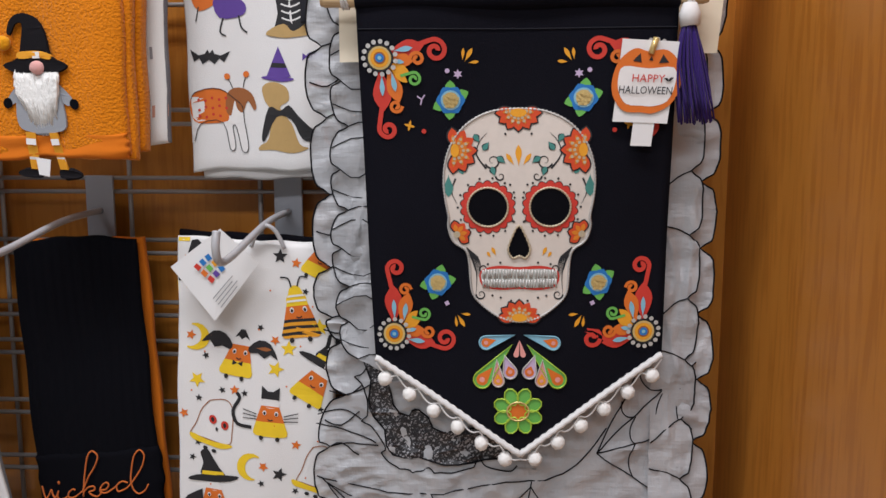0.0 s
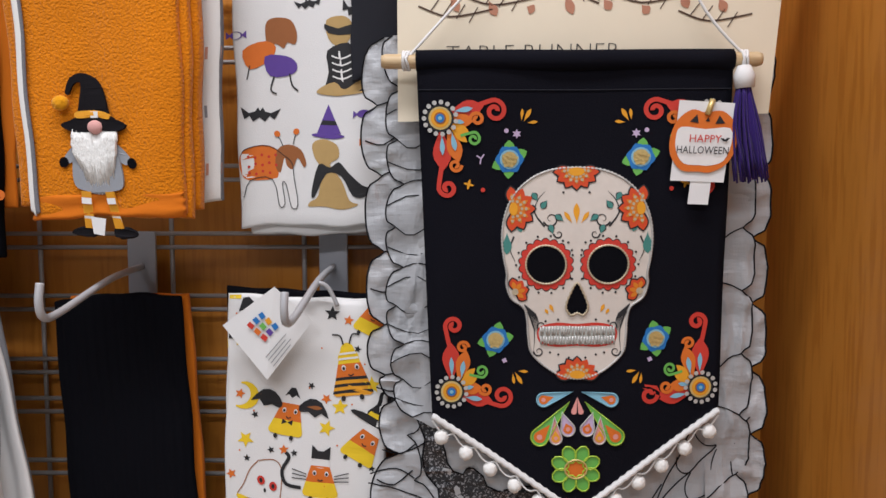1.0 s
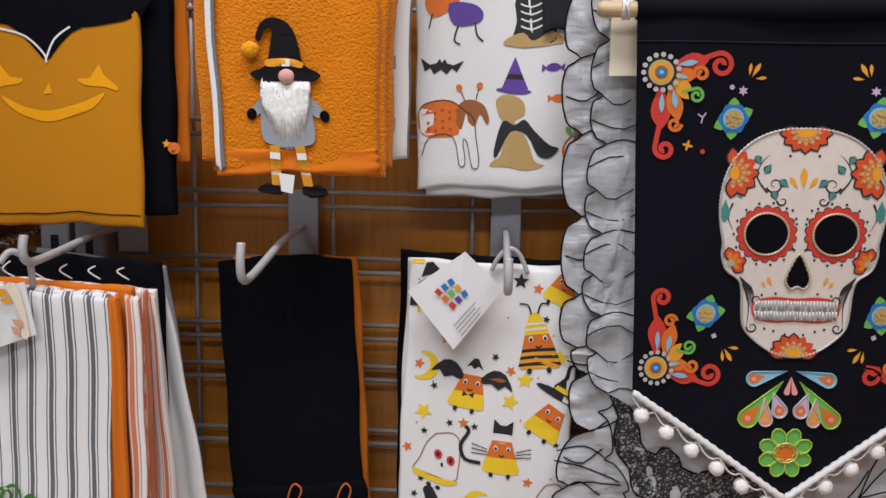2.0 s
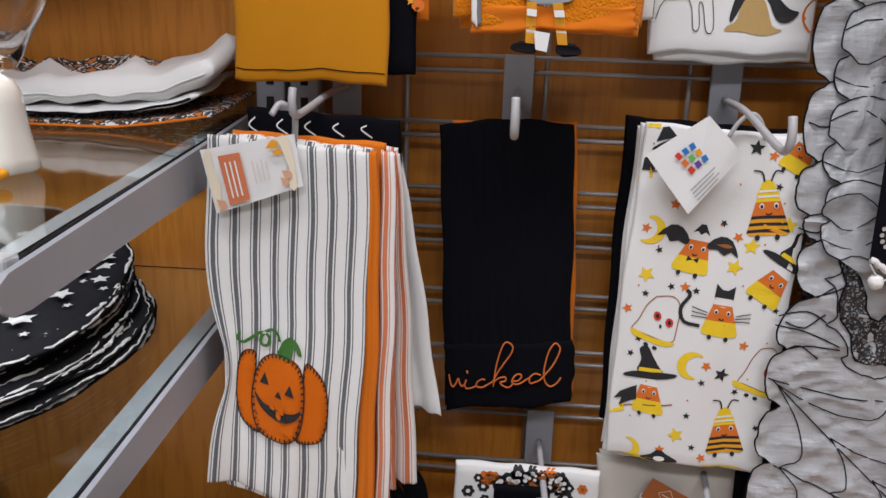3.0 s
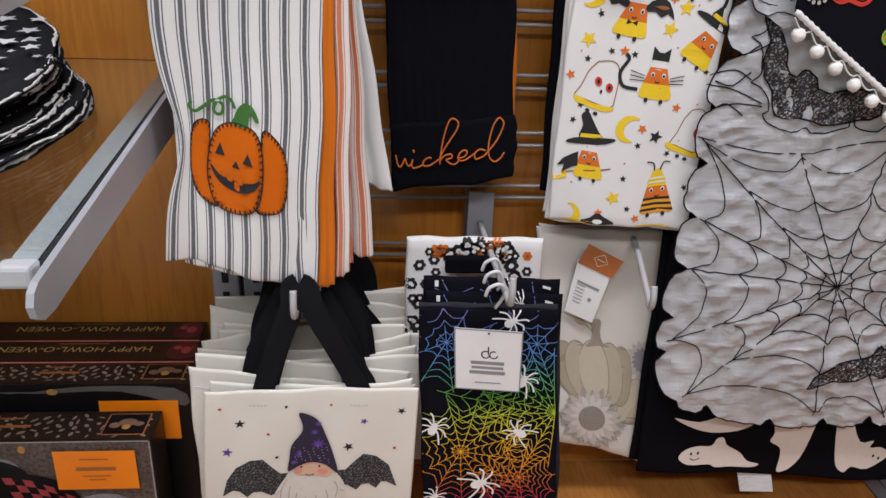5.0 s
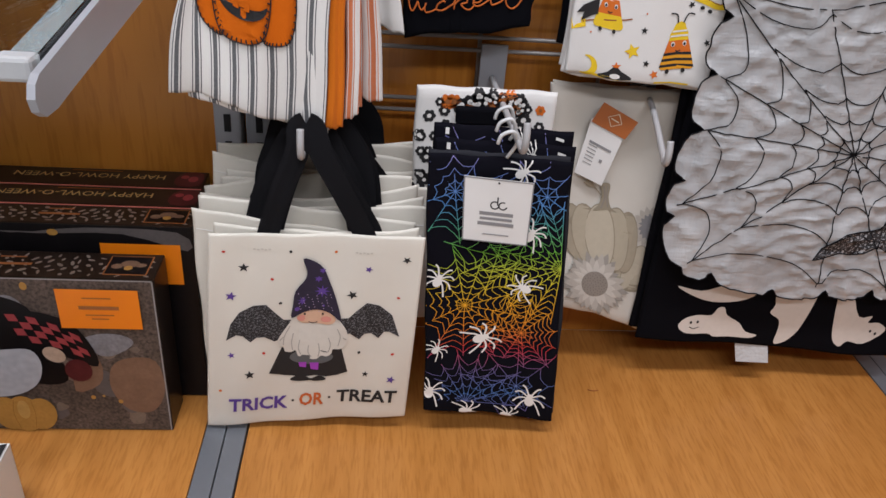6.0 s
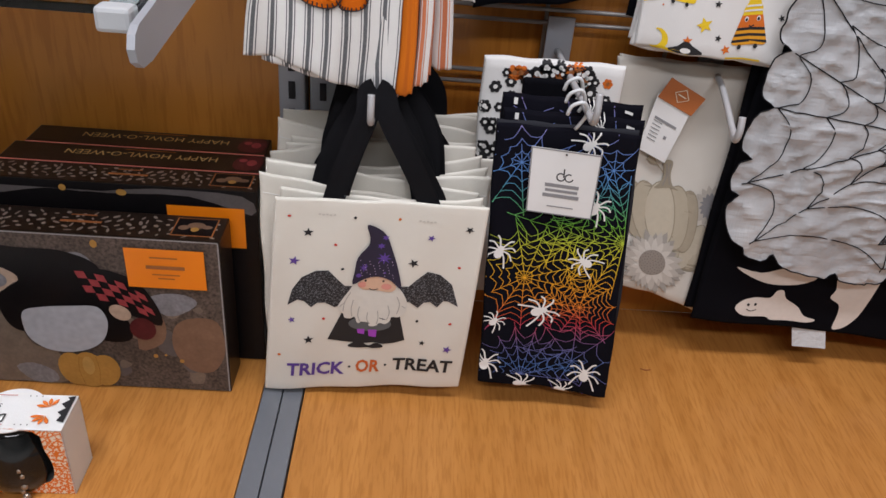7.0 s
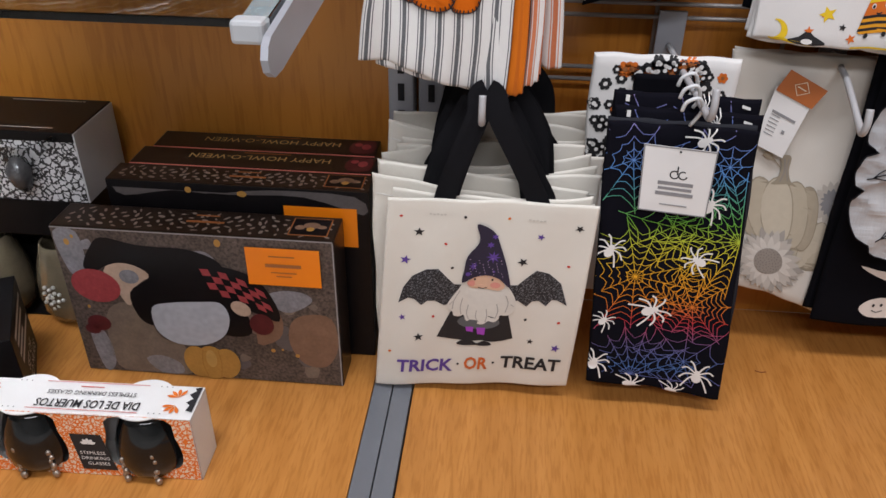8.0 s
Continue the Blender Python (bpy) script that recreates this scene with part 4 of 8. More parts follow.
# white towel with costumed dogs, drawn as plain shapes
def build_dog_towel():
    t, sh = towel("tea_towel", "white cotton tea towel printed with costumed pet shapes and bats", quad(.088, 1.36, .25, 1.36, .095, 1.0465, .25, 1.0485, -.052), WHITE, waves(.0016, 1.2, .2), .006)
    layer(t, "second_fold", quad(.096, 1.36, .255, 1.36, .1045, 1.0375, .256, 1.040, -.044), WHITE, waves(.0014, 1.4), .008)
    layer(t, "third_fold", quad(.094, 1.36, .258, 1.36, .100, 1.043, .258, 1.045, -.033), WHITE, None, .008)
    layer(t, "dark_fold", quad(.215, 1.36, .262, 1.36, .215, 1.20, .264, 1.20, -.060), CHARCOAL, None, .004)
    # lying pair
    b1 = [blob([(.004, .236), (.012, .229), (.035, .229), (.050, .238), (.058, .246), (.059, .262), (.062, .290), (.055, .292), (.050, .268), (.046, .268), (.048, .289), (.042, .291), (.036, .264), (.012, .263), (.004, .280), (.000, .278), (.004, .255)], 3)]
    motif("pet_print", [(b1, I_WHITE), ([blob([(.003, .236), (.012, .2285), (.035, .2285), (.0455, .238), (.041, .262), (.010, .262), (.002, .250)], 3)], I_ORANGE), ([blob([(.043, .232), (.055, .226), (.068, .232), (.073, .246), (.070, .250), (.064, .240), (.058, .252), (.052, .248), (.050, .240), (.045, .256), (.040, .250)], 3)], I_BROWN), ([disc(.012 + .0072 * (k % 5), .238 + .0085 * (k // 5) + .002 * (k % 2), .0016, None, 7) for k in range(14)], I_RED),
                        ([stroke(p, .0009, 3) for p in ([(.049, .228), (.046, .221), (.043, .217)], [(.060, .226), (.061, .220), (.063, .214)])], I_BLACK), ([disc(.043, .2155, .0032), disc(.063, .2125, .0032)], I_ORANGE),
                        ([stroke(b1[0][:-8], .0008, 1)], I_BLACK)], sh, t, "brown and orange pet shape", .0006, .0001)
    motif("pet_print", [([blob([(.080, .226), (.092, .220), (.106, .225), (.108, .238), (.098, .246), (.110, .262), (.118, .284), (.128, .290), (.112, .293), (.092, .291), (.074, .292), (.075, .287), (.084, .280), (.088, .252), (.082, .240)], 3)], I_TAN),
                        ([[(.084, .2165), (.0955, .1835), (.1105, .214)], disc(.0965, .2165, .0175, .0026)], I_PURPLE), ([[(.090, .2005), (.1035, .2000), (.106, .2045), (.088, .2055)]], I_BLACK), ([blob([(.086, .247), (.098, .249), (.108, .243), (.118, .255), (.132, .270), (.142, .274), (.133, .283), (.121, .279), (.110, .258), (.094, .256), (.080, .282), (.077, .276)], 3)], I_BLACK)], sh, t, "tan pet shape with a purple hat and black cape", .0006, .0001)
    # upper pair
    motif("pet_print", [([blob([(.036, .100), (.046, .095), (.060, .097), (.066, .110), (.064, .122), (.056, .120), (.052, .126), (.044, .122), (.036, .126), (.034, .112)], 3)], I_BROWN), ([blob([(.010, .128), (.034, .120), (.044, .126), (.036, .140), (.016, .148)], 3)], I_ORANGE), ([blob([(.032, .136), (.054, .134), (.064, .142), (.060, .152), (.036, .156)], 3)], I_PURPLE), ([stroke([(.040, .156), (.036, .170), (.042, .174)], .0016, 3), stroke([(.056, .152), (.058, .164), (.064, .170)], .0016, 3), stroke([(.016, .144), (.012, .158)], .0012, 3)], I_BLACK)], sh, t, "brown pet shape in a purple collar", .0006, .0001)
    motif("pet_print", [([blob([(.096, .097), (.112, .092), (.122, .100), (.120, .116), (.110, .124), (.098, .116)], 3)], I_TAN), ([blob([(.096, .128), (.118, .120), (.128, .140), (.134, .168), (.116, .172), (.092, .172), (.096, .150)], 3)], I_BLACK), ([stroke([(.108, .128), (.110, .160)], .002, 2)] + [stroke([(.100, .133 + .007 * k), (.110, .136 + .007 * k), (.120, .133 + .007 * k)], .0016, 2) for k in range(4)], I_WHITE), ([blob([(.086, .168), (.102, .160), (.112, .168), (.130, .160), (.140, .172), (.088, .174)], 3)], I_TAN), ([blob([(.094, .101), (.108, .105), (.122, .102), (.132, .110), (.120, .112), (.098, .110)], 2)], I_BLACK)], sh, t, "tan pet shape in a black costume", .0006, .0001)

    def bat(u, v, k, turn=0):
        return place([[(-1, -.45), (-.55, -.15), (-.25, -.2), (-.12, -.4), (0, -.22), (.12, -.4), (.25, -.2), (.55, -.15), (1, -.45), (.75, .15), (.5, .0), (.3, .3), (0, .1), (-.3, .3), (-.5, .0), (-.75, .15)]], u, v, k, turn)
    for u, v, k, tn in ((.0245, .1965, .021, 5), (.078, .082, .014, -10), (.126, .090, .018, 25)):
        motif("bat_print", [(bat(u, v, k, tn), I_BLACK)], sh, t, "", .0006)
    for u, v, m in ((.1331, .1951, I_PURPLE), (.1411, .2250, I_ORANGE), (.004, .112, I_PURPLE)):
        motif("sweet_print", [([disc(u, v, .007, .004), [(u - .006, v), (u - .011, v - .004), (u - .011, v + .004)], [(u + .006, v), (u + .011, v - .004), (u + .011, v + .004)]], m)], sh, t, "", .0006)
    motif("pumpkin_print", [([blob([(.149, .266), (.158, .262), (.158, .290), (.150, .288), (.145, .277)], 3)], I_ORANGE), ([leaf(.156, .262, .149, .252, .006)], I_GREEN)], sh, t, "", .0006)


build_dog_towel()


# black towel with script
def build_script_towel():
    t, sh = towel("hand_towel", "black cotton hand towel embroidered in orange script", quad(-.110, .966, .028, .972, -.092, .650, .047, .668, -.056), BLACK, lambda s, r: .0015 * math.sin(s * 7 + r * 4) + .004 * (1 - (2 * s - 1) ** 2) - .003 * max(0, .1 - r) * 10 + .0006 * math.cos(s * math.tau * 13), .008, .005, cols=78, arch=.007)
    layer(t, "hem_band", quad(-.0970, .727, .0437, .741, -.0922, .6485, .0472, .6668, -.0585, -.0575), BLACK, lambda s, r: .0015 * math.sin(s * 7 + 3) + .004 * (1 - (2 * s - 1) ** 2), .008)
    layer(t, "orange_lining", quad(-.096, .971, .0335, .974, -.084, .656, .0495, .672, -.044), ORANGE, lambda s, r: .003 * math.sin(s * 6), .010, "orange backing towel")
    layer(t, "dark_fold", quad(-.106, .960, .026, .968, -.088, .655, .043, .668, -.030), BLACK, None, .012)
    # the word, letter by letter, in one flowing hand
    W = [[(.0053, .2709), (.0061, .2749), (.0077, .2820), (.0105, .2853), (.0138, .2807), (.0160, .2761), (.0177, .2812), (.0205, .2845), (.0238, .2809), (.0250, .2771)],
         [(.0250, .2771), (.0236, .2829), (.0254, .2871), (.0294, .2866), (.0356, .2844)],
         [(.0460, .2777), (.0431, .2763), (.0379, .2797), (.0366, .2845), (.0405, .2859), (.0466, .2847), (.0549, .2787)],
         [(.0549, .2787), (.0629, .2627), (.0739, .2459), (.0765, .2372), (.0717, .2326), (.0666, .2351), (.0619, .2466), (.0578, .2641), (.0556, .2848)],
         [(.0559, .2798), (.0623, .2736), (.0683, .2723), (.0691, .2764), (.0630, .2787), (.0687, .2834), (.0737, .2830), (.0780, .2785)],
         [(.0761, .2763), (.0821, .2770), (.0864, .2725), (.0836, .2691), (.0784, .2715), (.0761, .2773), (.0809, .2809), (.0890, .2788), (.0952, .2756)],
         [(.1073, .2740), (.1004, .2721), (.0952, .2756), (.0958, .2817), (.1008, .2823), (.1081, .2781), (.1211, .2614), (.1270, .2469), (.1254, .2406), (.1215, .2381), (.1161, .2446), (.1123, .2574), (.1104, .2723), (.1127, .2838), (.1185, .2885), (.1246, .2863), (.1290, .2797)]]
    THREAD = cloth_mat("orange_thread", (.62, .15, .03), .7, .1, .2, 1500, .6)
    for word in W:
        part("script_letter", thread([word], sh, .00095, .0042, 5, 6), THREAD, t, "", True)
    part("script_dot", thread([[(.0256, .2663), (.0264, .2694)]], sh, .0012, .0042, 2, 6), THREAD, t, "", True)


build_script_towel()


# white towel with candy corn prints
def build_corn_towel():
    t, sh = towel("tea_towel", "white cotton tea towel printed with candy corn figures, stars and moons", quad(.093, .983, .256, .970, .083, .630, .246, .617, -.099), WHITE, waves(.0022, 1.3, .3, .5, 2.0), .007)
    layer(t, "second_fold", quad(.090, .980, .252, .972, .080, .628, .246, .615, -.089), WHITE, waves(.002, 1.4), .006)
    layer(t, "third_fold", quad(.089, .976, .250, .974, .0795, .632, .244, .620, -.080), WHITE, None, .006)
    layer(t, "black_towel", quad(.080, .984, .245, .976, .078, .650, .24, .640, -.062), BLACK, None, .014, "black towel behind")
    bars("printed_edge", sh, I_YELLOW, t, [(.002, .001, .012, .004), (.03, .3485, .03, .003), (.10, .349, .04, .002)], .0006)

    def corn(u, v, k, turn, kind):
        """A three-coloured wedge: white tip, orange middle, yellow base."""
        def wd(y):
            return .11 + .30 * (y + .5)
        def band(a, b):
            return [(-wd(a), a), (wd(a), a), (wd(b), b), (-wd(b), b)]
        tip = blob([(-.14, -.38), (-.10, -.48), (0, -.53), (.10, -.48), (.14, -.38), (.205, -.18), (-.205, -.18)], 2)
        base = [(-.314, .18), (.314, .18), (.385, .42), (.375, .48), (.33, .515), (.15, .525), (-.15, .525), (-.33, .515), (-.375, .48), (-.385, .42)]
        L = [([tip], I_WHITE), ([band(-.2, .2)], I_ORANGE), ([base], I_YELLOW)]
        if kind == "stripe":
            L = [([tip, band(-.2, -.1)], I_YELLOW), ([band(-.12, .14)], I_ORANGE), ([base], I_AMBER), ([band(.14, .2), band(.27, .33), band(.40, .46)], I_BLACK), ([band(-.34, -.30), band(-.24, -.2)], I_WHITE), ([stroke([(-.06, -.5), (-.1, -.68), (-.25, -.72)], .03, 3), stroke([(.06, -.5), (.14, -.68), (.28, -.66)], .03, 3)], I_BLACK)]
        if kind == "bat":
            L += [([[(-.17, -.36), (-.05, -.56), (.05, -.56), (.19, -.34), (.08, -.40), (0, -.33), (-.08, -.40)]], I_BLACK), ([blob([(-.19, -.18), (-.40, -.40), (-.66, -.38), (-.88, -.06), (-.70, -.14), (-.58, -.02), (-.42, -.10), (-.24, -.06)], 2), blob([(.19, -.18), (.40, -.40), (.66, -.38), (.88, -.06), (.70, -.14), (.58, -.02), (.42, -.10), (.24, -.06)], 2)], I_BLACK), ([leaf(-.34, -.20, -.70, -.26, .09), leaf(.34, -.20, .70, -.26, .09)], I_BROWN), ([[(-.12, .16), (0, .22), (-.12, .28)], [(.12, .16), (0, .22), (.12, .28)]], I_BLACK)]
        if kind == "hat":
            L += [([disc(0, -.48, .66, .10, 14, -6), blob([(-.30, -.52), (-.24, -.85), (-.30, -1.12), (-.12, -1.22), (.02, -1.0), (.16, -.78), (.30, -.54)], 3)], I_BLACK), ([[(-.29, -.54), (.29, -.58), (.25, -.68), (-.27, -.64)]], I_YELLOW)]
        if kind == "ears":
            L += [([[(-.2, -.36), (-.2, -.66), (-.06, -.55), (.06, -.55), (.2, -.66), (.2, -.36)]], I_BLACK), ([stroke([(-.42, .35), (-.75, .3), (-.85, 0), (-.7, -.3), (-.78, -.42)], .08, 3)], I_BLACK), ([stroke([(s * .3, .02 + .06 * j), (s * .62, -.06 + .1 * j)], .022, 1) for s in (-1, 1) for j in range(3)], I_BLACK)]
        L += [([disc(-.12, -.04, .045, .06, 8), disc(.14, -.04, .045, .06, 8)], I_WHITE), ([disc(-.12, -.03, .03, .04, 7), disc(.14, -.03, .03, .04, 7), stroke([(-.05, .10), (.0, .13), (.06, .10)], .025, 2)], I_BLACK), ([disc(-.2, .56, .05, .06, 6), disc(.16, .56, .05, .06, 6)], I_BLACK)]
        motif("candy_corn_print", [(place(p, u, v, k, turn), m) for p, m in L], sh, t, "", .0006, .00008, .03)
    for u, v, k, a, kind in ((.0645, .118, .046, 8, "bat"), (.1250, .0690, .052, -8, "stripe"), (.1440, .1420, .046, 28, "hat"), (.0985, .1800, .046, 2, "ears"), (.0385, .2760, .042, -3, "hat"), (.1195, .3080, .050, -6, "stripe"), (.149, .012, .040, 20, "plain")):
        corn(u, v, k, a, kind)
    # broom and cape by the hatted figure
    motif("broom_print", [([stroke([(.012, .296), (.035, .290), (.064, .284)], .0014, 3)], I_BROWN), ([[(.014, .291), (.000, .294), (.001, .305), (.016, .301)]], I_YELLOW), ([[(.026, .270), (.010, .279), (.004, .287), (.012, .286), (.010, .295), (.022, .288), (.027, .286)]], I_BLACK)], sh, t, "", .0006)
    motif("broom_print", [([stroke([(.010, .048), (.034, .040)], .0014, 3)], I_BROWN), ([[(.010, .043), (.000, .046), (.000, .057), (.013, .052)]], I_YELLOW)], sh, t, "", .0006)
    motif("bat_cap_print", [([blob([(.036, .350), (.046, .343), (.054, .336), (.062, .341), (.074, .350)], 3)], I_BLACK), ([disc(.055, .347, .006, .003, 10)], I_WHITE)], sh, t, "", .0006)
    # pointed hat and cape at the top
    motif("hat_print", [([disc(.024, .0185, .017, .0028, 12, -25), [(.012, .018), (.016, .004), (.022, .003), (.032, .012)]], I_BLACK), ([[(.003, .034), (.016, .028), (.014, .046), (.002, .046)]], I_BLACK)], sh, t, "", .0006)
    for gu, gv, k in ((.0400, .1960, .045), (.1470, .2380, .045)):
        g = [(-.1, -.55), (.25, -.62), (.42, -.4), (.38, .2), (.3, .45), (-.1, .42), (-.42, .36), (-.6, .3), (-.45, .05), (-.3, -.3)]
        if gu > .1:
            g = [(x * .75 - .05, y) for x, y in g]
        motif("ghost_print", [(place([stroke([*g, g[0]], .022, 4)], gu, gv, k), I_BROWN), (place([blob([(-.6, .28), (-.2, .42), (.3, .45), (.36, .52), (.1, .58), (-.3, .52), (-.55, .44)], 3)], gu, gv, k), I_YELLOW), (place([disc(-.05, -.1, .09, .11, 10), disc(.22, .0, .09, .11, 10)] if gu < .1 else [disc(.1, -.02, .08, .12, 10)], gu, gv, k), I_RED), (place([disc(-.05, -.1, .04, .06, 8), disc(.22, .0, .04, .06, 8), disc(.03, .12, .03, .05, 8)] if gu < .1 else [disc(.1, -.02, .035, .06, 8)], gu, gv, k), I_BLACK), (place([disc(-.25, .62, .06, .05, 6), disc(-.05, .66, .06, .05, 6)], gu, gv, k), I_BLACK)], sh, t, "", .0006, .00008)
    for u, v, k, a in ((.0185, .1050, .0145, 10), (.0770, .2390, .0150, 190), (.0230, .3420, .0115, 10)):
        m = [(math.cos(x), math.sin(x)) for x in [radians(-115 + i * 23) for i in range(11)]] + [(-.38 + .78 * math.cos(x) * 1.0, .80 * math.sin(x)) for x in [radians(96 - i * 19.2) for i in range(11)]]
        motif("moon_print", [(place([m], u, v, k, a), I_YELLOW)], sh, t, "", .0006)
    for m, r, pts in ((I_ORANGE, .0056, ((.0381, .0762), (.0136, .1033), (.1013, .1003), (.0074, .1879), (.0612, .1568), (.1238, .2126), (.0903, .2373), (.0980, .3408), (.0552, .3361), (.1236, .0188))),
                      (I_YELLOW, .0088, ((.1155, .1085), (.1034, .1306), (.0220, .1507), (.0700, .3180), (.147, .083), (.055, .045))),
                      (I_BLACK, .0040, ((.0238, .1705), (.0210, .2193), (.1236, .2641), (.0886, .2560), (.0790, .2950), (.1330, .0480), (.1180, .0960), (.0480, .1580), (.0720, .1600), (.1500, .1700), (.0860, .0890), (.0300, .1240), (.1130, .3200), (.0870, .3300), (.0150, .2360), (.151, .30))),
                      (I_BLACK, .0080, ((.1066, .0120), (.1067, .2448)))):
        for i, (u, v) in enumerate(pts):
            motif("star_print", [([star(u, v, r, 5, .45, 17 * i)], m)], sh, t, "", .0006)
    motif("speckles", [([disc(.01 + .0371 * (i * 7 % 23) / 6, .02 + .0143 * i, .0010, None, 6) for i in range(23) if .01 + .0371 * (i * 7 % 23) / 6 < .155], I_ORANGE)], sh, t, "", .0006)
    # swing tag with a coloured wordmark shown as plain blocks
    ts = Sheet(((.092, -.118, .953), (.145, -.122, .992), (.136, -.118, .899), (.181, -.120, .957)), lambda s, r: .003 * math.sin(s * 3 + r), 0, 0)
    tg = card("swing_tag", ts, TAG, t, "white swing tag with coloured blocks")
    cols = (I_RED, I_BLUE, I_BLUE, I_ORANGE, I_GREEN, I_AMBER, I_RED, I_PURPLE, I_BLUE)
    for i, m in enumerate(cols):
        uu, vv = .024 + .0078 * (i % 3) + .001 * (i // 3), .016 + .0085 * (i // 3)
        motif("mark_block", [(place([[(-.0026, -.0031), (.0026, -.0031), (.0026, .0031), (-.0026, .0031)]], uu, vv, 1, 8 * (i % 3) - 8), m)], ts, tg, "", .0006)
    bars("small_print", ts, I_GREY, tg, [(.014, .046 + .0035 * i, .030 - .004 * (i % 2), .0008) for i in range(4)], .0006)
    part("plastic_hanger", tube(smooth_line([(.170, -.103, .972), (.176, -.106, .985), (.186, -.108, .994), (.196, -.106, .988), (.204, -.103, .970)], 5), .0022, 8), HOOK_METAL, t, "pale grey plastic hanger", True)


build_corn_towel()


# pumpkin towel set
def build_striped_towels():
    TICK = striped_mat("grey_ticking", (.74, .735, .72), (.050, .056, .068), .0176, ((.20, .26), (.34, .56), (.64, .70)))
    OSTR = striped_mat("orange_ticking", (.74, .72, .70), (.60, .14, .02), .0125, ((.15, .22), (.30, .62), (.72, .78)))
    def tuck(s, r):
        """The edge is drawn in above the hem."""
        return max(0.0, 1 - s / .24) ** 1.2 * (.019 * math.exp(-((r - .66) / .14) ** 2) - .003 * math.exp(-((r - .25) / .2) ** 2))
    t, sh = towel("tea_towel", "white tea towel with grey stripes and an appliqued orange pumpkin", quad(-.300, .966, -.157, .955, -.315, .626, -.1695, .588, -.196), TICK, waves(.0050, 1.7, .25, .7, .6), .006, .0045, bend=tuck)
    layer(t, "second_fold", quad(-.288, .966, -.158, .957, -.300, .616, -.168, .584, -.188), TICK, waves(.003, 1.5), .006)
    layer(t, "third_fold", quad(-.284, .966, -.157, .957, -.292, .611, -.167, .583, -.181), OSTR, waves(.003, 1.5, 0, .6, 1), .006)
    layer(t, "orange_fold", quad(-.290, .967, -.148, .960, -.297, .607, -.146, .595, -.168), ORANGE, waves(.003, 2), .010, "plain orange towel")
    layer(t, "orange_edge", quad(-.161, .955, -.1510, .955, -.1712, .588, -.152, .590, -.190, -.188), ORANGE, waves(.002, 1), .009)
    layer(t, "striped_edge", quad(-.150, .955, -.137, .953, -.1515, .594, -.136, .600, -.180, -.178), OSTR, waves(.002, 1), .009)
    layer(t, "striped_fold", quad(-.280, .964, -.143, .955, -.285, .612, -.136, .600, -.150), OSTR, waves(.003, 2, 0, .5, 2), .010, "orange striped towel")
    layer(t, "white_fold", quad(-.270, .960, -.141, .952, -.27, .615, -.118, .612, -.134), WHITE, waves(.003, 2, 0, .5, 3), .010)
    layer(t, "striped_fold", quad(-.152, .955, -.138, .948, -.146, .606, -.112, .604, -.144), OSTR, waves(.003, 1, 0, .5, 3), .006)
    # pumpkin
    PUMP = cloth_mat("orange_felt", (.60, .125, .006), .95, .05, .12, 300, .4, .001)
    c = (.0690, .2475)
    lobes = [blob([(.044, .206), (.030, .208), (.0225, .225), (.0225, .250), (.030, .275), (.046, .286), (.052, .280), (.044, .250)], 4), blob([(.092, .202), (.104, .206), (.114, .222), (.1175, .250), (.112, .275), (.096, .2805), (.088, .276), (.094, .245)], 4), blob([(.052, .207), (.068, .200), (.086, .203), (.093, .222), (.0945, .250), (.088, .277), (.068, .2875), (.050, .284), (.043, .258), (.045, .225)], 4)]
    for lb in lobes:
        p = part("pumpkin_lobe", fill([lb], sh, .0018 if lb is lobes[2] else .0010, .012), PUMP, t, "orange felt pumpkin lobe", "soft")
        solid(p, .0012)
        bm = bmesh.new()
        n = len(lb)
        cx, cy = sum(q[0] for q in lb) / n, sum(q[1] for q in lb) / n
        for i in range(0, n):
            a = lb[i]
            b = (a[0] + (cx - a[0]) * .11, a[1] + (cy - a[1]) * .09)
            tube([sh.at(*a, .0024 if lb is lobes[2] else .0016), sh.at(*b, .0026 if lb is lobes[2] else .0018)], .00062, 4, bm)
        tube([sh.at(*a, .0022 if lb is lobes[2] else .0014) for a in lb], .0005, 4, bm, True)
        part("stitching", bm, I_BLACK, p)
    motif("pumpkin_face", [([[(.0497, .2329), (.0539, .2214), (.0589, .2336)], [(.0763, .2350), (.0805, .2244), (.0855, .2357)], [(.0659, .2423), (.0698, .2350), (.0737, .2416)], blob([(.0455, .2430), (.0539, .2525), (.0642, .2545), (.0749, .2540), (.0861, .2512), (.0922, .2470), (.0889, .2563), (.0791, .2628), (.0679, .2654), (.0567, .2623), (.0491, .2539)], 3)], I_BLACK), ([[(.0610, .2490), (.0665, .2500), (.0665, .2568), (.0610, .2560)], [(.0715, .2500), (.0765, .2495), (.0765, .2562), (.0715, .2568)]], PUMP)], sh, t, "", .0026)
    motif("pumpkin_stalk", [([blob([(.0650, .2020), (.0670, .1930), (.0705, .1850), (.0765, .1790), (.0820, .1800), (.0862, .1850), (.0890, .1930), (.0855, .1935), (.0818, .1870), (.0800, .1930), (.0785, .2010)], 3)], I_DGREEN), ([stroke([(.0275, .1885), (.0240, .1925), (.0250, .1965), (.0315, .1970), (.0385, .1910), (.0455, .1840), (.0510, .1825), (.0558, .1865), (.0548, .1935), (.0502, .1950), (.0475, .1905), (.0510, .1825), (.0580, .1780), (.0640, .1805), (.0670, .1870)], .0030, 4)], I_DGREEN)], sh, t, "green felt stalk and tendril", .0024)
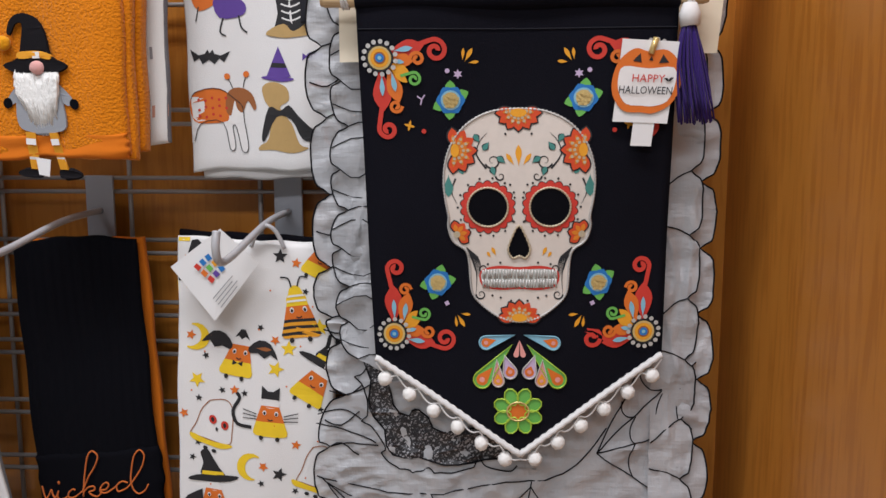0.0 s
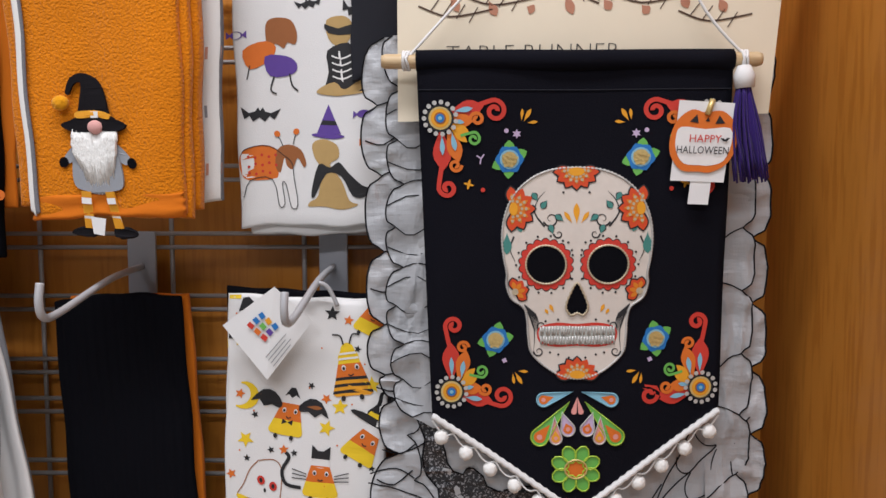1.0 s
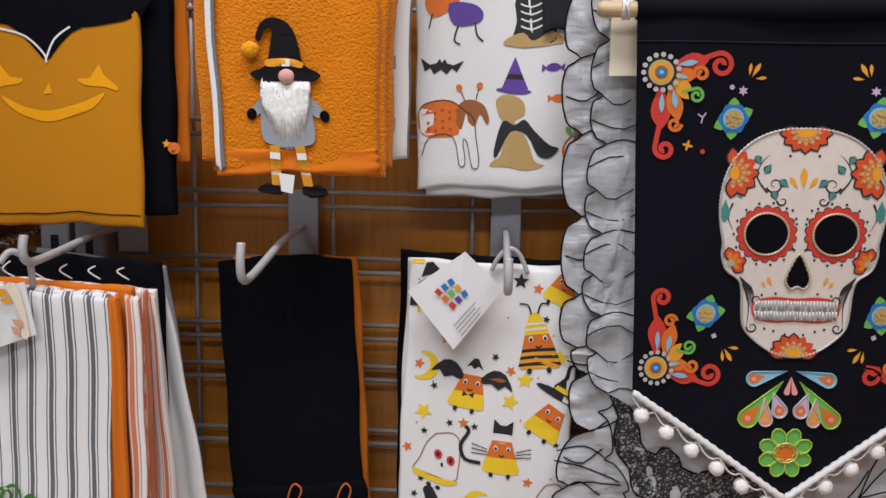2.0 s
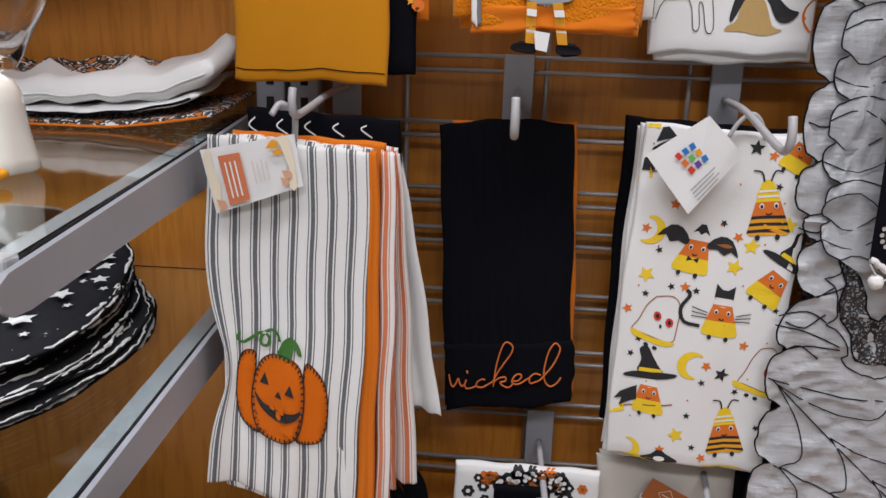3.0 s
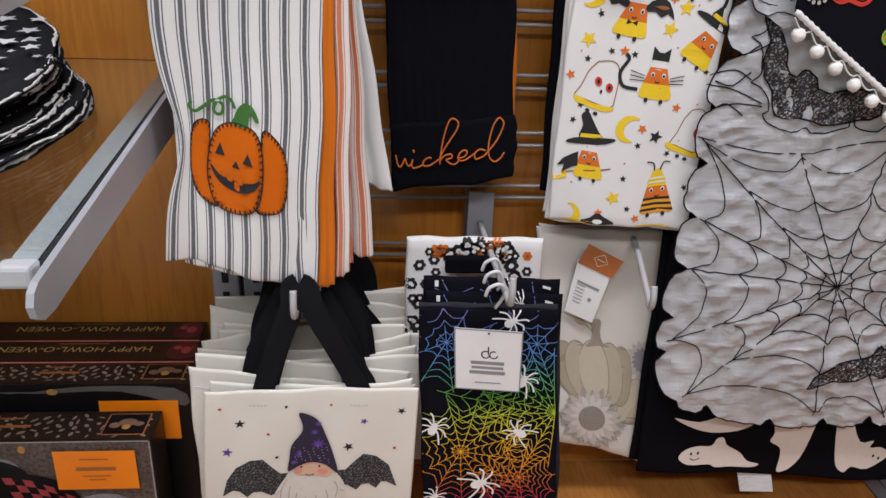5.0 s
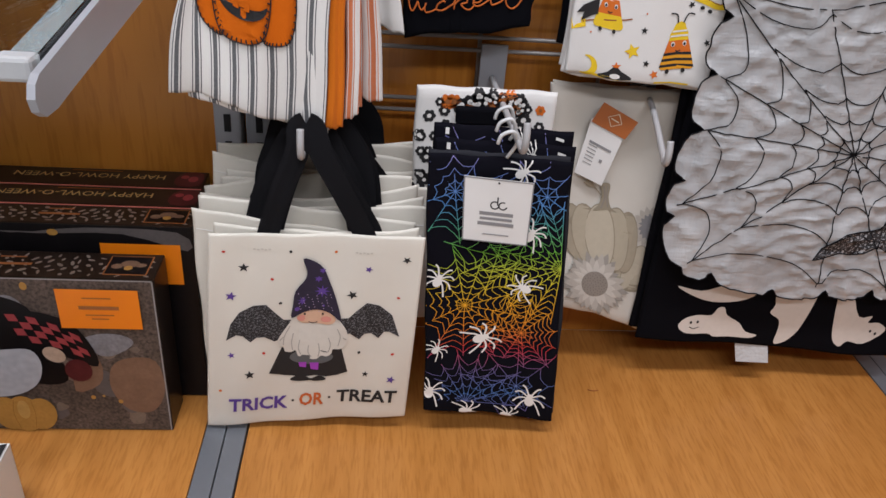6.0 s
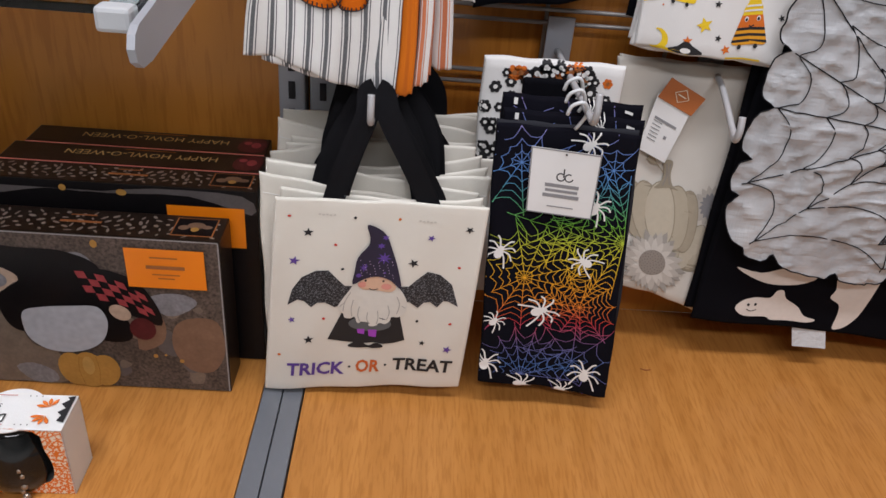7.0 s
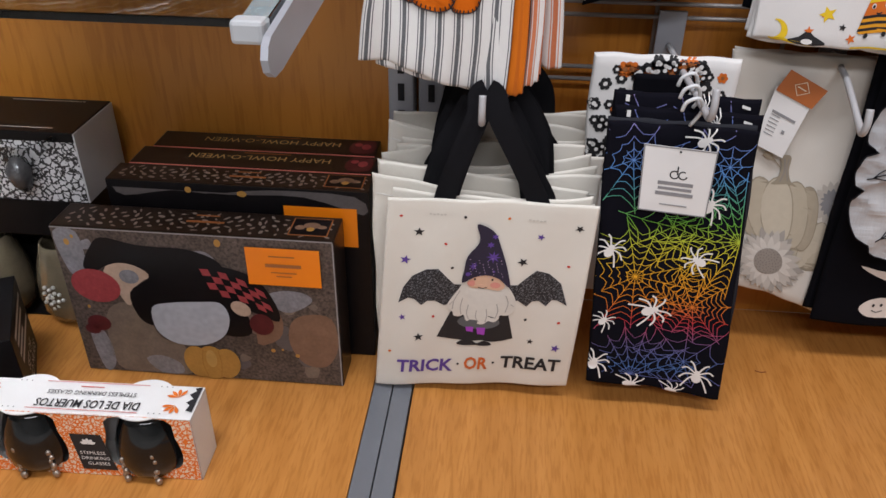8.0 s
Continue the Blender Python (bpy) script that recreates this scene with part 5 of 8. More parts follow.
    ts = Sheet(((-.303, -.210, .953), (-.220, -.208, .970), (-.291, -.208, .897), (-.213, -.206, .925)), lambda s, r: .004 * math.sin(s * 3), 0, 0)
    tg = card("swing_tag", ts, TAG, t, "white swing tag with an orange panel")
    motif("tag_panel", [([[(.015, .007), (.035, .007), (.035, .048), (.015, .048)]], ink("coral_panel", (.60, .17, .07))), ([blob([(.002, .004), (.010, .002), (.008, .014), (.011, .03), (.005, .05), (.002, .045)], 2), blob([(.070, .002), (.079, .004), (.079, .05), (.072, .048), (.075, .03)], 2)], KRAFT), ([[(.0195 + .0045 * i, .013), (.0210 + .0045 * i, .013), (.0210 + .0045 * i, .043), (.0195 + .0045 * i, .043)] for i in range(3)], I_WHITE), ([[(.044 + .004 * i, .016 + .003 * (i % 2)), (.0448 + .004 * i, .016 + .003 * (i % 2)), (.0448 + .004 * i, .036), (.044 + .004 * i, .036)] for i in range(4)], ink("faint_peach", (.62, .50, .42))), ([leaf(.058, .008, .070, .004, .008), leaf(.062, .012, .072, .014, .006)], I_AMBER), ([leaf(.068, .030, .076, .040, .007), leaf(.066, .036, .072, .046, .006), leaf(.004, .040, .012, .050, .008)], ink("peach_leaf", (.62, .33, .20)))], ts, tg, "", .0006)
    part("plastic_hanger", tube(smooth_line([(-.226, -.186, .960), (-.223, -.195, .985), (-.232, -.205, .995), (-.238, -.212, .986)], 5), .0028, 8), HOOK_METAL, t, "", True)
    # darker towels behind on the same hook
    d, _ = towel("tea_towel", "dark charcoal and white tea towels hanging in a bunch", quad(-.292, .984, -.142, .976, -.285, .66, -.140, .66, -.120), BLACK, waves(.004, 2), .010)
    layer(d, "grey_fold", quad(-.270, .984, -.146, .968, -.25, .68, -.104, .668, -.100), GREY_CLOTH, waves(.004, 1.5, 0, .6, 2), .010)
    layer(d, "white_fold", quad(-.180, .975, -.146, .962, -.145, .68, -.094, .664, -.108), WHITE, waves(.004, 1, 0, .6, 1), .006)
    for k in range(5):
        x = -.28 + .027 * k
        part("white_stitch", tube(smooth_line([(x, -.128, .975 - .001 * k), (x - .004, -.134, .968), (x + .006, -.131, .96)], 4), .0008, 5), WHITE, d, "", True)


build_striped_towels()


def build_face_towel():
    t, sh = towel("tea_towel", "ochre tea towel printed with a smiling pumpkin face", quad(-.302, 1.30, -.151, 1.30, -.299, 1.010, -.153, 1.0095, -.126), OCHRE, waves(.0016, 1.2, .2), .007)
    part("hem_stitch", thread([[(.002, .279), (.07, .2795), (sh.w - .002, .279)]], sh, .0005, .0005), BLACK, t)
    motif("face_print", [([blob([(.006, .166), (.016, .152), (.019, .143), (.028, .155), (.040, .157), (.036, .162), (.022, .163), (.010, .169)], 2), blob([(.090, .158), (.102, .156), (.110, .143), (.115, .152), (.128, .163), (.128, .167), (.116, .163), (.096, .163)], 2), [(.058, .170), (.064, .160), (.067, .170)], blob([(.020, .171), (.040, .182), (.065, .185), (.090, .181), (.116, .168), (.106, .182), (.085, .192), (.062, .195), (.040, .190), (.028, .182)], 3)], OCHRE_LIGHT)], sh, t, "", .0006)
    top = motif("black_leaf_collar", [([blob([(-.002, .10), (.030, .110), (.050, .128), (.062, .140), (.074, .128), (.096, .112), (.150, .10), (.150, .06), (0, .06)], 3)], BLACK), ([stroke([(.020, .112), (.045, .120), (.060, .134), (.062, .142)], .0018, 3), stroke([(.062, .138), (.070, .122), (.085, .112)], .0018, 3)], WHITE)], sh, t, "black collar with white piping", .0008)
    layer(t, "black_fold", quad(-.29, 1.29, -.130, 1.29, -.28, 1.03, -.1305, 1.018, -.112), BLACK, None, .014, "black towel behind")
    layer(t, "orange_edge", quad(-.28, 1.29, -.121, 1.29, -.28, 1.07, -.1195, 1.068, -.098), ORANGE, None, .004)
    bl = Sheet(quad(-.145, 1.10, -.122, 1.10, -.145, 1.05, -.122, 1.05, -.1135), None, 0, 0)
    motif("star_print", [([star(.011, .014, .0045), star(.017, .021, .003)], I_AMBER)], bl, t)
    motif("pumpkin_print", [([disc(.018, .018, .006, .0055, 12)], I_ORANGE)], bl, t)


build_face_towel()


# ---- lower row ----
def build_web_towel():
    t, sh = towel("tea_towel", "black tea towel printed with rainbow webs and white spiders", quad(-.068, .574, .079, .570, -.053, .242, .107, .225, -.202, -.206), cloth_mat("navy_black_cotton", (.0048, .0048, .0085), .95, 0, .2), waves(.0016, 1.1, .2), .006)
    layer(t, "second_fold", quad(-.066, .574, .081, .571, -.050, .238, .109, .226, -.193, -.197), CHARCOAL, None, .006)
    m = bpy.data.materials.new("rainbow_ink")
    nt, links, b = nodes_of(m)
    sp = nt.new("ShaderNodeSeparateXYZ")
    links.new(nt.new("ShaderNodeTexCoord").outputs["Object"], sp.inputs[0])
    mr = nt.new("ShaderNodeMath")
    mr.operation, mr.inputs[1].default_value = "DIVIDE", .35
    links.new(sp.outputs[2], mr.inputs[0])
    col = ramp_of(nt, links, mr.outputs[0], [(0.0, (.16, .10, .30)), (.10, (.06, .16, .42)), (.20, (.14, .10, .26)), (.29, (.52, .03, .04)), (.37, (.70, .22, .01)), (.46, (.74, .36, .01)), (.56, (.60, .56, .03)), (.66, (.14, .42, .04)), (.74, (.08, .34, .24)), (.82, (.09, .26, .60)), (.92, (.13, .20, .50)), (1.0, (.30, .20, .42))])
    links.new(col, b.inputs["Base Color"])
    b.inputs["Roughness"].default_value = .8

    def web(u, v, R, spokes, rings, turn, arc=360, wd=.00070):
        L = []
        full = arc >= 360
        n = spokes if full else spokes + 1
        ang = [radians(turn + arc * i / spokes) for i in range(n)]
        lim = lambda p: (min(max(p[0], .001), sh.w - .001), min(max(p[1], .001), sh.h - .001))
        rr = [R * (.82 + .3 * ((i * 37) % 10) / 10) for i in range(n)]
        for a, r in zip(ang, rr):
            e = (u + r * math.cos(a), v + r * math.sin(a))
            s = min([1.0] + [((0.001 if d < 0 else w - .001) - o) / d for o, d, w in ((u, e[0] - u, sh.w), (v, e[1] - v, sh.h)) if abs(d) > 1e-6 and ((0.001 if d < 0 else w - .001) - o) / d > 0])
            L.append(stroke([(u, v), (u + (e[0] - u) * s, v + (e[1] - v) * s)], wd, 1))
        for k in range(1, rings + 1):
            q = k / (rings + .5)
            for i in range(n if full else n - 1):
                a0, a1, r0, r1 = ang[i], ang[(i + 1) % n] + (math.tau if full and i == n - 1 else 0), rr[i] * q, rr[(i + 1) % n] * q
                p0, p1 = (u + r0 * math.cos(a0), v + r0 * math.sin(a0)), (u + r1 * math.cos(a1), v + r1 * math.sin(a1))
                am, rm = (a0 + a1) / 2, (r0 + r1) / 2 * .80
                pm = (u + rm * math.cos(am), v + rm * math.sin(am))
                if all(-.001 < p[0] < sh.w + .001 and -.001 < p[1] < sh.h + .001 for p in (p0, p1, pm)):
                    L.append(stroke([lim(p0), lim(pm), lim(p1)], wd, 2))
        motif("web_print", [(L, m)], sh, t, "", .0006, 0, .05)
    web(.0450, .1804, .084, 13, 7, 8)
    web(.1106, .2128, .052, 11, 6, 20)
    web(.1500, .1225, .088, 9, 7, 95, 175)
    web(.0300, .0400, .066, 10, 5, 12)
    web(.1300, .0400, .058, 9, 4, 30)
    web(.0500, .3200, .074, 9, 5, 180, 180)
    web(.1080, .2900, .066, 9, 3, 30)
    web(.0780, .1150, .058, 8, 3, 14)

    def spider(u, v, k, turn):
        body = [disc(0, .10, .24, .32, 12), disc(0, -.25, .15, .14, 10)]
        legs = []
        for s in (-1, 1):
            for a, r in ((-62, 1.0), (-25, .85), (18, .85), (52, 1.05)):
                x, y = math.cos(radians(a)), math.sin(radians(a))
                legs.append(stroke([(0, -.1), (s * x * .55, y * .55 - .22), (s * x * r, y * r + .02)], .085, 3))
        P = [[(p[0], p[1]) for p in q] for q in place(body + legs, u, v, k, turn)]
        P = [[(min(max(a, .0005), sh.w - .0005), min(max(b, .0005), sh.h - .0005)) for a, b in q] for q in P]
        motif("spider_print", [(P[2:], I_WHITE), (P[:2], I_WHITE)], sh, t, "", .0009, .0002, .05)
    for u, v, k, a in ((.0128, .1498, .0175, 20), (.0645, .2256, .0200, 70), (.1104, .1529, .0165, -60), (.1248, .3080, .0190, 5), (.0066, .3080, .0180, 15), (.1004, .0140, .0165, 60), (.1147, .0860, .0170, 30), (.012, .245, .013, 40), (.050, .334, .016, 90), (.098, .336, .014, 90)):
        spider(u, v, k * 1.22, a)
    # swing tag
    ts = Sheet(((-.031, -.212, .556), (.041, -.214, .551), (-.027, -.211, .482), (.043, -.211, .476)), None, 0, 0)
    tg = card("swing_tag", ts, TAG, t, "square white swing tag with a small black emblem")
    w, h = ts.w, ts.h
    bars("tag_border", ts, I_GREY, tg, [(0, 0, w, .0012), (0, h - .0012, w, .0012), (0, 0, .0012, h), (w - .0012, 0, .0012, h)], .0004)
    motif("emblem", [([stroke(spiral(w * .46, h * .40, .0042, .8, -60, -1, 10, .0), .0014, 2), stroke(spiral(w * .58, h * .40, .0042, .8, -60, -1, 10, .0), .0014, 2), stroke([(w * .50, h * .40), (w * .50, h * .27)], .0014, 1)], I_BLACK), ([disc(w * .5, .004, .0012, None, 8)], I_BLACK)], ts, tg, "", .0006)
    bars("small_print", ts, I_GREY, tg, [(w * .24, h * .51, w * .5, .0040), (w * .25, h * .595, w * .48, .0032), (w * .22, h * .67, w * .54, .0040), (w * .30, h * .86, w * .4, .0012)], .0006)
    # further towels of the same print behind
    for k, (dy, dz, dx) in enumerate(((.013, .009, .004), (.024, .021, .000))):
        b2, s2 = towel("tea_towel", "folded black tea towel with rainbow webs, behind another", quad(-.062 + dx * .3, .574 + dz, .084 + dx * .4, .570 + dz, -.050, .26, .108, .24, -.200 + dy, -.202 + dy), MATS["navy_black_cotton"], None, .010, .005, "hanging kitchen towels", 10, 12)
        motif("web_print", [([stroke([(.02 + .05 * i, .002), (.035 + .045 * i, .03)], .0009, 1) for i in range(3)] + [stroke([(.012 + .05 * i, .012), (.03 + .05 * i, .018), (.055 + .045 * i, .010)], .0009, 2) for i in range(2)], m)], s2, b2)
        motif("spider_print", [(place([disc(0, 0, .22, .3, 10)] + [stroke([(0, 0), (s * .5, -.4 + .25 * j), (s * 1.0, -.5 + .35 * j)], .08, 2) for s in (-1, 1) for j in range(4)], .105 - .01 * k, .012, .015, 70), I_WHITE), ([[(.132, .004), (.141, .006), (.141, .009), (.132, .007)], [(.012, .003), (.016, .003), (.016, .010), (.012, .010)]], I_WHITE)], s2, b2)
    for k in range(3):
        y = -.20 + .018 * k
        part("plastic_hanger", tube(smooth_line([(.012 + .004 * k, y, .572 + .012 * k), (.020, y - .004, .590 + .006 * k), (.014, y - .010, .604 + .006 * k), (.003, y - .010, .600 + .006 * k), (.000, y - .008, .590 + .006 * k)], 4), .0019, 8), WHITE_CLIP, t, "white plastic hanger", True)
    # flowered towel at the back of the hook
    fl, fs = towel("tea_towel", "white tea towel with black and orange flower print", quad(-.078, .608, .079, .607, -.075, .30, .09, .30, -.100), WHITE, None, .012, .005)
    rnd = random.Random(5)
    for i in range(130):
        side = i % 3
        u, v = (rnd.uniform(.004, .040) if side == 0 else rnd.uniform(.115, .148) if side == 1 else rnd.uniform(.04, .12)), (rnd.uniform(.010, .16) if side < 2 else rnd.uniform(.006, .024))
        mm = (I_BLACK, I_BLACK, I_ORANGE, I_BLACK, I_BLACK)[i % 5]
        r = rnd.uniform(.0050, .0090)
        motif("flower_print", [([disc(u + r * .62 * math.cos(a), v + r * .62 * math.sin(a), r * .42, None, 7) for a in [j * math.tau / 6 for j in range(6)]], mm), ([disc(u, v, r * .36, None, 7)], I_WHITE if mm is I_BLACK else I_BROWN)], fs, fl, "", .0006)
    part("black_band", box(-.034, -.118, .572, .026, -.107, .592, .003), BLACK, fl, "black card hanger")


build_web_towel()


def build_pumpkin_cloth():
    t, sh = towel("tea_towel", "off-white tea towel printed with a beige pumpkin and sunflower", quad(.080, .604, .242, .599, .108, .315, .2455, .271, -.052, -.075), cloth_mat("offwhite_cotton", (.66, .63, .57), .9, .05), waves(.0028, .9, .2, .4), .010, .008)
    layer(t, "second_fold", quad(.085, .603, .246, .598, .112, .312, .252, .275, -.042, -.062), CREAM, waves(.002, 1), .008)
    BEI, BEI2, BEI3 = ink("beige", (.39, .34, .255)), ink("pale_beige", (.455, .405, .31)), ink("warm_grey", (.27, .24, .21))
    DUSK, GREYF = ink("dusk_beige", (.31, .27, .20)), ink("petal_grey", (.48, .45, .405))

    def gourd(u, v, a, b2, tilt):
        """Overlapping ribs, the outer ones darker, with soft furrows between."""
        L = [([disc(u, v + b2 * .05, a, b2 * .92, 28, tilt)], DUSK)]
        for k, wd, m in ((-.66, .34, BEI), (.68, .32, BEI), (-.36, .38, BEI2), (.40, .38, BEI2), (0, .40, ink("light_beige", (.51, .46, .36)))):
            L.append(([disc(u + k * a, v + b2 * .04 * abs(k), a * wd, b2 * (1 - .12 * abs(k)), 24, tilt + 10 * k)], DUSK))
            L.append(([disc(u + k * a, v + b2 * .04 * abs(k), a * wd * .93, b2 * (.965 - .12 * abs(k)), 24, tilt + 10 * k)], m))
        return L
    motif("pumpkin_print", gourd(.126, .226, .030, .036, 20), sh, t, "", .0005, .00006)
    motif("sunflower_print", [([leaf(.140, .167, .140 + .024 * math.cos(radians(a)), .167 + .027 * math.sin(radians(a)), .008) for a in range(80, 290, 21)], GREYF), ([leaf(.140, .167, .140 + .015 * math.cos(radians(a)), .167 + .018 * math.sin(radians(a)), .006) for a in range(90, 290, 24)], I_GREY)], sh, t, "", .0012)
    motif("pumpkin_print", gourd(.0745, .193, .054, .046, -10), sh, t, "", .0016, .00006)
    motif("pumpkin_stem_print", [([blob([(.060, .158), (.066, .150), (.069, .136), (.066, .122), (.074, .119), (.079, .123), (.078, .138), (.083, .152), (.092, .157), (.078, .156)], 3)], DUSK), ([stroke([(.070, .154), (.073, .140), (.071, .124)], .0022, 4), stroke([(.079, .152), (.0755, .138), (.076, .124)], .0016, 4)], ink("warm_grey", (.27, .24, .21))), ([stroke([(.068, .136), (.056, .124), (.044, .122)], .0014, 4), leaf(.060, .127, .046, .118, .010)], BEI)], sh, t, "", .0026)
    su, sv = .0725, .262
    rnd = random.Random(15)
    for ring, n, R, m in ((0, 20, .049, ink("ash", (.34, .32, .29))), (1, 20, .046, GREYF), (2, 16, .036, ink("pale_petal", (.58, .55, .50)))):
        motif("sunflower_print", [([leaf(su, sv, su + R * rnd.uniform(.85, 1.1) * math.cos(math.tau * (k + .5 * ring) / n), sv + R * .92 * rnd.uniform(.85, 1.1) * math.sin(math.tau * (k + .5 * ring) / n), .0115 if ring < 2 else .0085) for k in range(n)], m)], sh, t, "", .0030 + .0003 * ring)
    motif("sunflower_print", [([disc(su, sv, .0200, .0185, 24)], BEI3), ([disc(su + .0185 * math.sqrt((k + .5) / 60) * math.cos(k * 2.4), sv + .0170 * math.sqrt((k + .5) / 60) * math.sin(k * 2.4), .0008, None, 5) for k in range(60)], ink("seed_brown", (.16, .14, .12)))], sh, t, "", .0040)
    ts = Sheet(((.130, -.070, .570), (.172, -.072, .550), (.120, -.070, .500), (.156, -.072, .484)), None, 0, 0)
    tg = card("swing_tag", ts, TAG, t, "white swing tag with a rust-coloured panel")
    p = Sheet(((.141, -.0715, .590), (.185, -.0735, .568), (.130, -.0715, .566), (.173, -.0735, .546)), None, 0, 0)
    RUST = simple("rust_card", (.40, .115, .025), .5, 0, .06)
    card("tag_panel", p, RUST, tg, "rust-coloured panel")
    motif("emblem", [([stroke([(.0235, .003), (.033, .0115), (.0235, .020), (.014, .0115), (.0235, .003)], .0009, 1), stroke([(.018, .0115), (.029, .0115)], .0012, 1)], KRAFT)], p, tg, "", .0008)
    bars("small_print", ts, I_GREY, tg, [(.006, .024 + .0045 * i, (.030 if i == 0 else .012), (.0030 if i == 0 else .0010)) for i in range(7)] + [(.026, .040, .004, .004)], .0006)


build_pumpkin_cloth()


# ---- organza table runner with webs ----
def build_runner():
    t = thing("table_runner", "silver-grey organza table runner with black stitched webs and bats", "table runner", (.43, -.118, .36))
    X0, Z0 = .20, 1.26

    def puff(s, r):
        """Soft billows crossed by sharp creases."""
        x, z = X0 + s * .46, Z0 - r * .92
        n1 = noise.noise(Vector((x * 11, z * 8, 1.3)))
        n2 = noise.noise(Vector((x * 30 + n1 * 2.5, z * 17 - n1 * 2, 4.1)))
        n3 = noise.noise(Vector((x * 18 - z * 26, z * 30 + n1 * 3, 7.7)))
        return .0052 * n1 + .0050 * (1 - abs(n2)) ** 5 + .0036 * (1 - abs(n3)) ** 7 + .0012 * noise.noise(Vector((x * 95, z * 60, 2.2))) - .003
    sh = Sheet(quad(X0, Z0, X0 + .46, Z0, X0, Z0 - .92, X0 + .46, Z0 - .92, -.104, -.120), puff, .001, 0)
    W = lambda x, z: (x - X0, (Z0 - z))
    ORG = bpy.data.materials.new("grey_organza")
    nt, links, b = nodes_of(ORG)
    co = nt.new("ShaderNodeTexCoord").outputs["Object"]
    big, fine = noise_of(nt, links, co, 16.0, 5.0, (1, 1, .6)), noise_of(nt, links, co, 240.0, 4.0, (1, 1, .12))
    cross = noise_of(nt, links, co, 240.0, 4.0, (.12, 1, 1))
    c1 = ramp_of(nt, links, big, [(.30, (.37, .38, .395)), (.50, (.45, .46, .475)), (.70, (.53, .54, .55))])
    weave = nt.new("ShaderNodeMath")
    weave.operation = "ADD"
    links.new(fine, weave.inputs[0])
    links.new(cross, weave.inputs[1])
    links.new(c1, b.inputs["Base Color"])
    b.inputs["Roughness"].default_value, b.inputs["Sheen Weight"].default_value = .36, .15
    b.inputs["Specular IOR Level"].default_value = .6
    b.inputs["Alpha"].default_value = .87
    bumped(nt, links, b, weave.outputs[0], .8, .0014)
    STITCH = cloth_mat("black_stitching", (.010, .010, .012), .7, 0, .2, 1200, .8, .0008)
    LACE = patterned_mat("sequin_lace", (.010, .010, .012), (.055, .055, .062), 220, .60, .45, (.28, .28, .29))

    def lobes(joints, side, most=.018, down=False):
        """Scallops between successive joints; side -1 bulges left (or down)."""
        out = []
        for (xa, za), (xc, zc) in zip(joints, joints[1:]):
            d = min(most, .34 * math.hypot(xc - xa, zc - za))
            for i in range(9):
                k = i / 9
                q = side * d * math.sqrt(max(0.0, 1 - abs(2 * k - 1) ** 2.3))
                out.append((xa + (xc - xa) * k + (0 if down else q), za + (zc - za) * k + (q if down else 0)))
        return out + [joints[-1]]

    jl = [(.253, 1.235), (.246, 1.169), (.250, 1.100), (.252, 1.025), (.252, .952), (.252, .901), (.262, .876), (.266, .822), (.248, .766), (.250, .704), (.246, .643), (.245, .580), (.238, .517), (.237, .469), (.259, .401)]
    jr = [(.618 - .002 * (i % 2), 1.235 - .0655 * i) for i in range(14)]
    jb = [(.259, .401), (.300, .393), (.388, .369), (.457, .371), (.517, .375), (.570, .377), (.616, .3835)]
    rim_l, rim_r, rim_b = lobes(jl, -1), lobes(jr, 1, .015), lobes(jb, -1, .015, True)
    part("organza_sheet", fill([[W(*p) for p in rim_l[:-1] + rim_b + rim_r[::-1]]], sh, 0, .0065), ORG, t, "", True)
    part("edge_stitch", thread([[W(*p) for p in rim_l], [W(*p) for p in rim_b], [W(*p) for p in rim_r]], sh, .0009, .0006, 2, 5), STITCH, t, "", True)
    # folded layers along both edges
    s2 = Sheet(((X0, -.104, Z0), (X0 + .46, -.104, Z0), (X0, -.120, Z0 - .92), (X0 + .46, -.120, Z0 - .92)), lambda s, r: .008 + puff(s + .3, r) + .002 * math.sin((Z0 - r * .92) * 90), .001, 0)
    ji = [(.262, 1.235), (.270, 1.184), (.266, 1.135), (.272, 1.092), (.264, 1.050), (.271, 1.010), (.264, .972), (.272, .934), (.270, .898), (.280, .862)]
    e = lobes(ji, -1, .013)
    part("folded_edge", fill([[W(*p) for p in e + [(.300, .850), (.325, .856), (.325, 1.235)]]], s2, 0, .0075), ORG, t, "", True)
    part("edge_stitch", thread([[W(*p) for p in e]], s2, .00075, .0006, 2, 5), STITCH, t, "", True)
    seg = []
    for i, (x, z) in enumerate(ji[1:]):
        seg.append([W(x, z), W(x + .018, z + .004 - .012 * (i % 2)), W(.324, z - .006 + .028 * (i % 2))])
        px, pz = ji[i]
        mx, mz = (x + px) / 2 - .012, (z + pz) / 2
        seg.append([W(mx, mz), W(mx + .030, mz - .008 + .018 * (i % 2)), W(.324, mz + .012 - .030 * (i % 2))])
    part("web_stitch", thread(seg, s2, .00055, .0006, 3, 5), STITCH, t, "", True)
    outer = []
    for i, ((xa, za), (xc, zc)) in enumerate(zip(jl[:8], jl[1:9])):
        mx, mz = (xa + xc) / 2 - .014, (za + zc) / 2
        outer.append([W(xc, zc), W(xc + .012, zc + .004), W(xc + .030, zc + .014 - .022 * (i % 2))])
        if i % 2:
            outer.append([W(mx, mz), W(mx + .018, mz - .004), W(mx + .036, mz + .010)])
    part("web_stitch", thread(outer, sh, .0007, .0008, 3, 5), STITCH, t, "", True)
    jf = [(.604, 1.235 - .062 * i) for i in range(15)]
    e = lobes(jf, 1, .012)
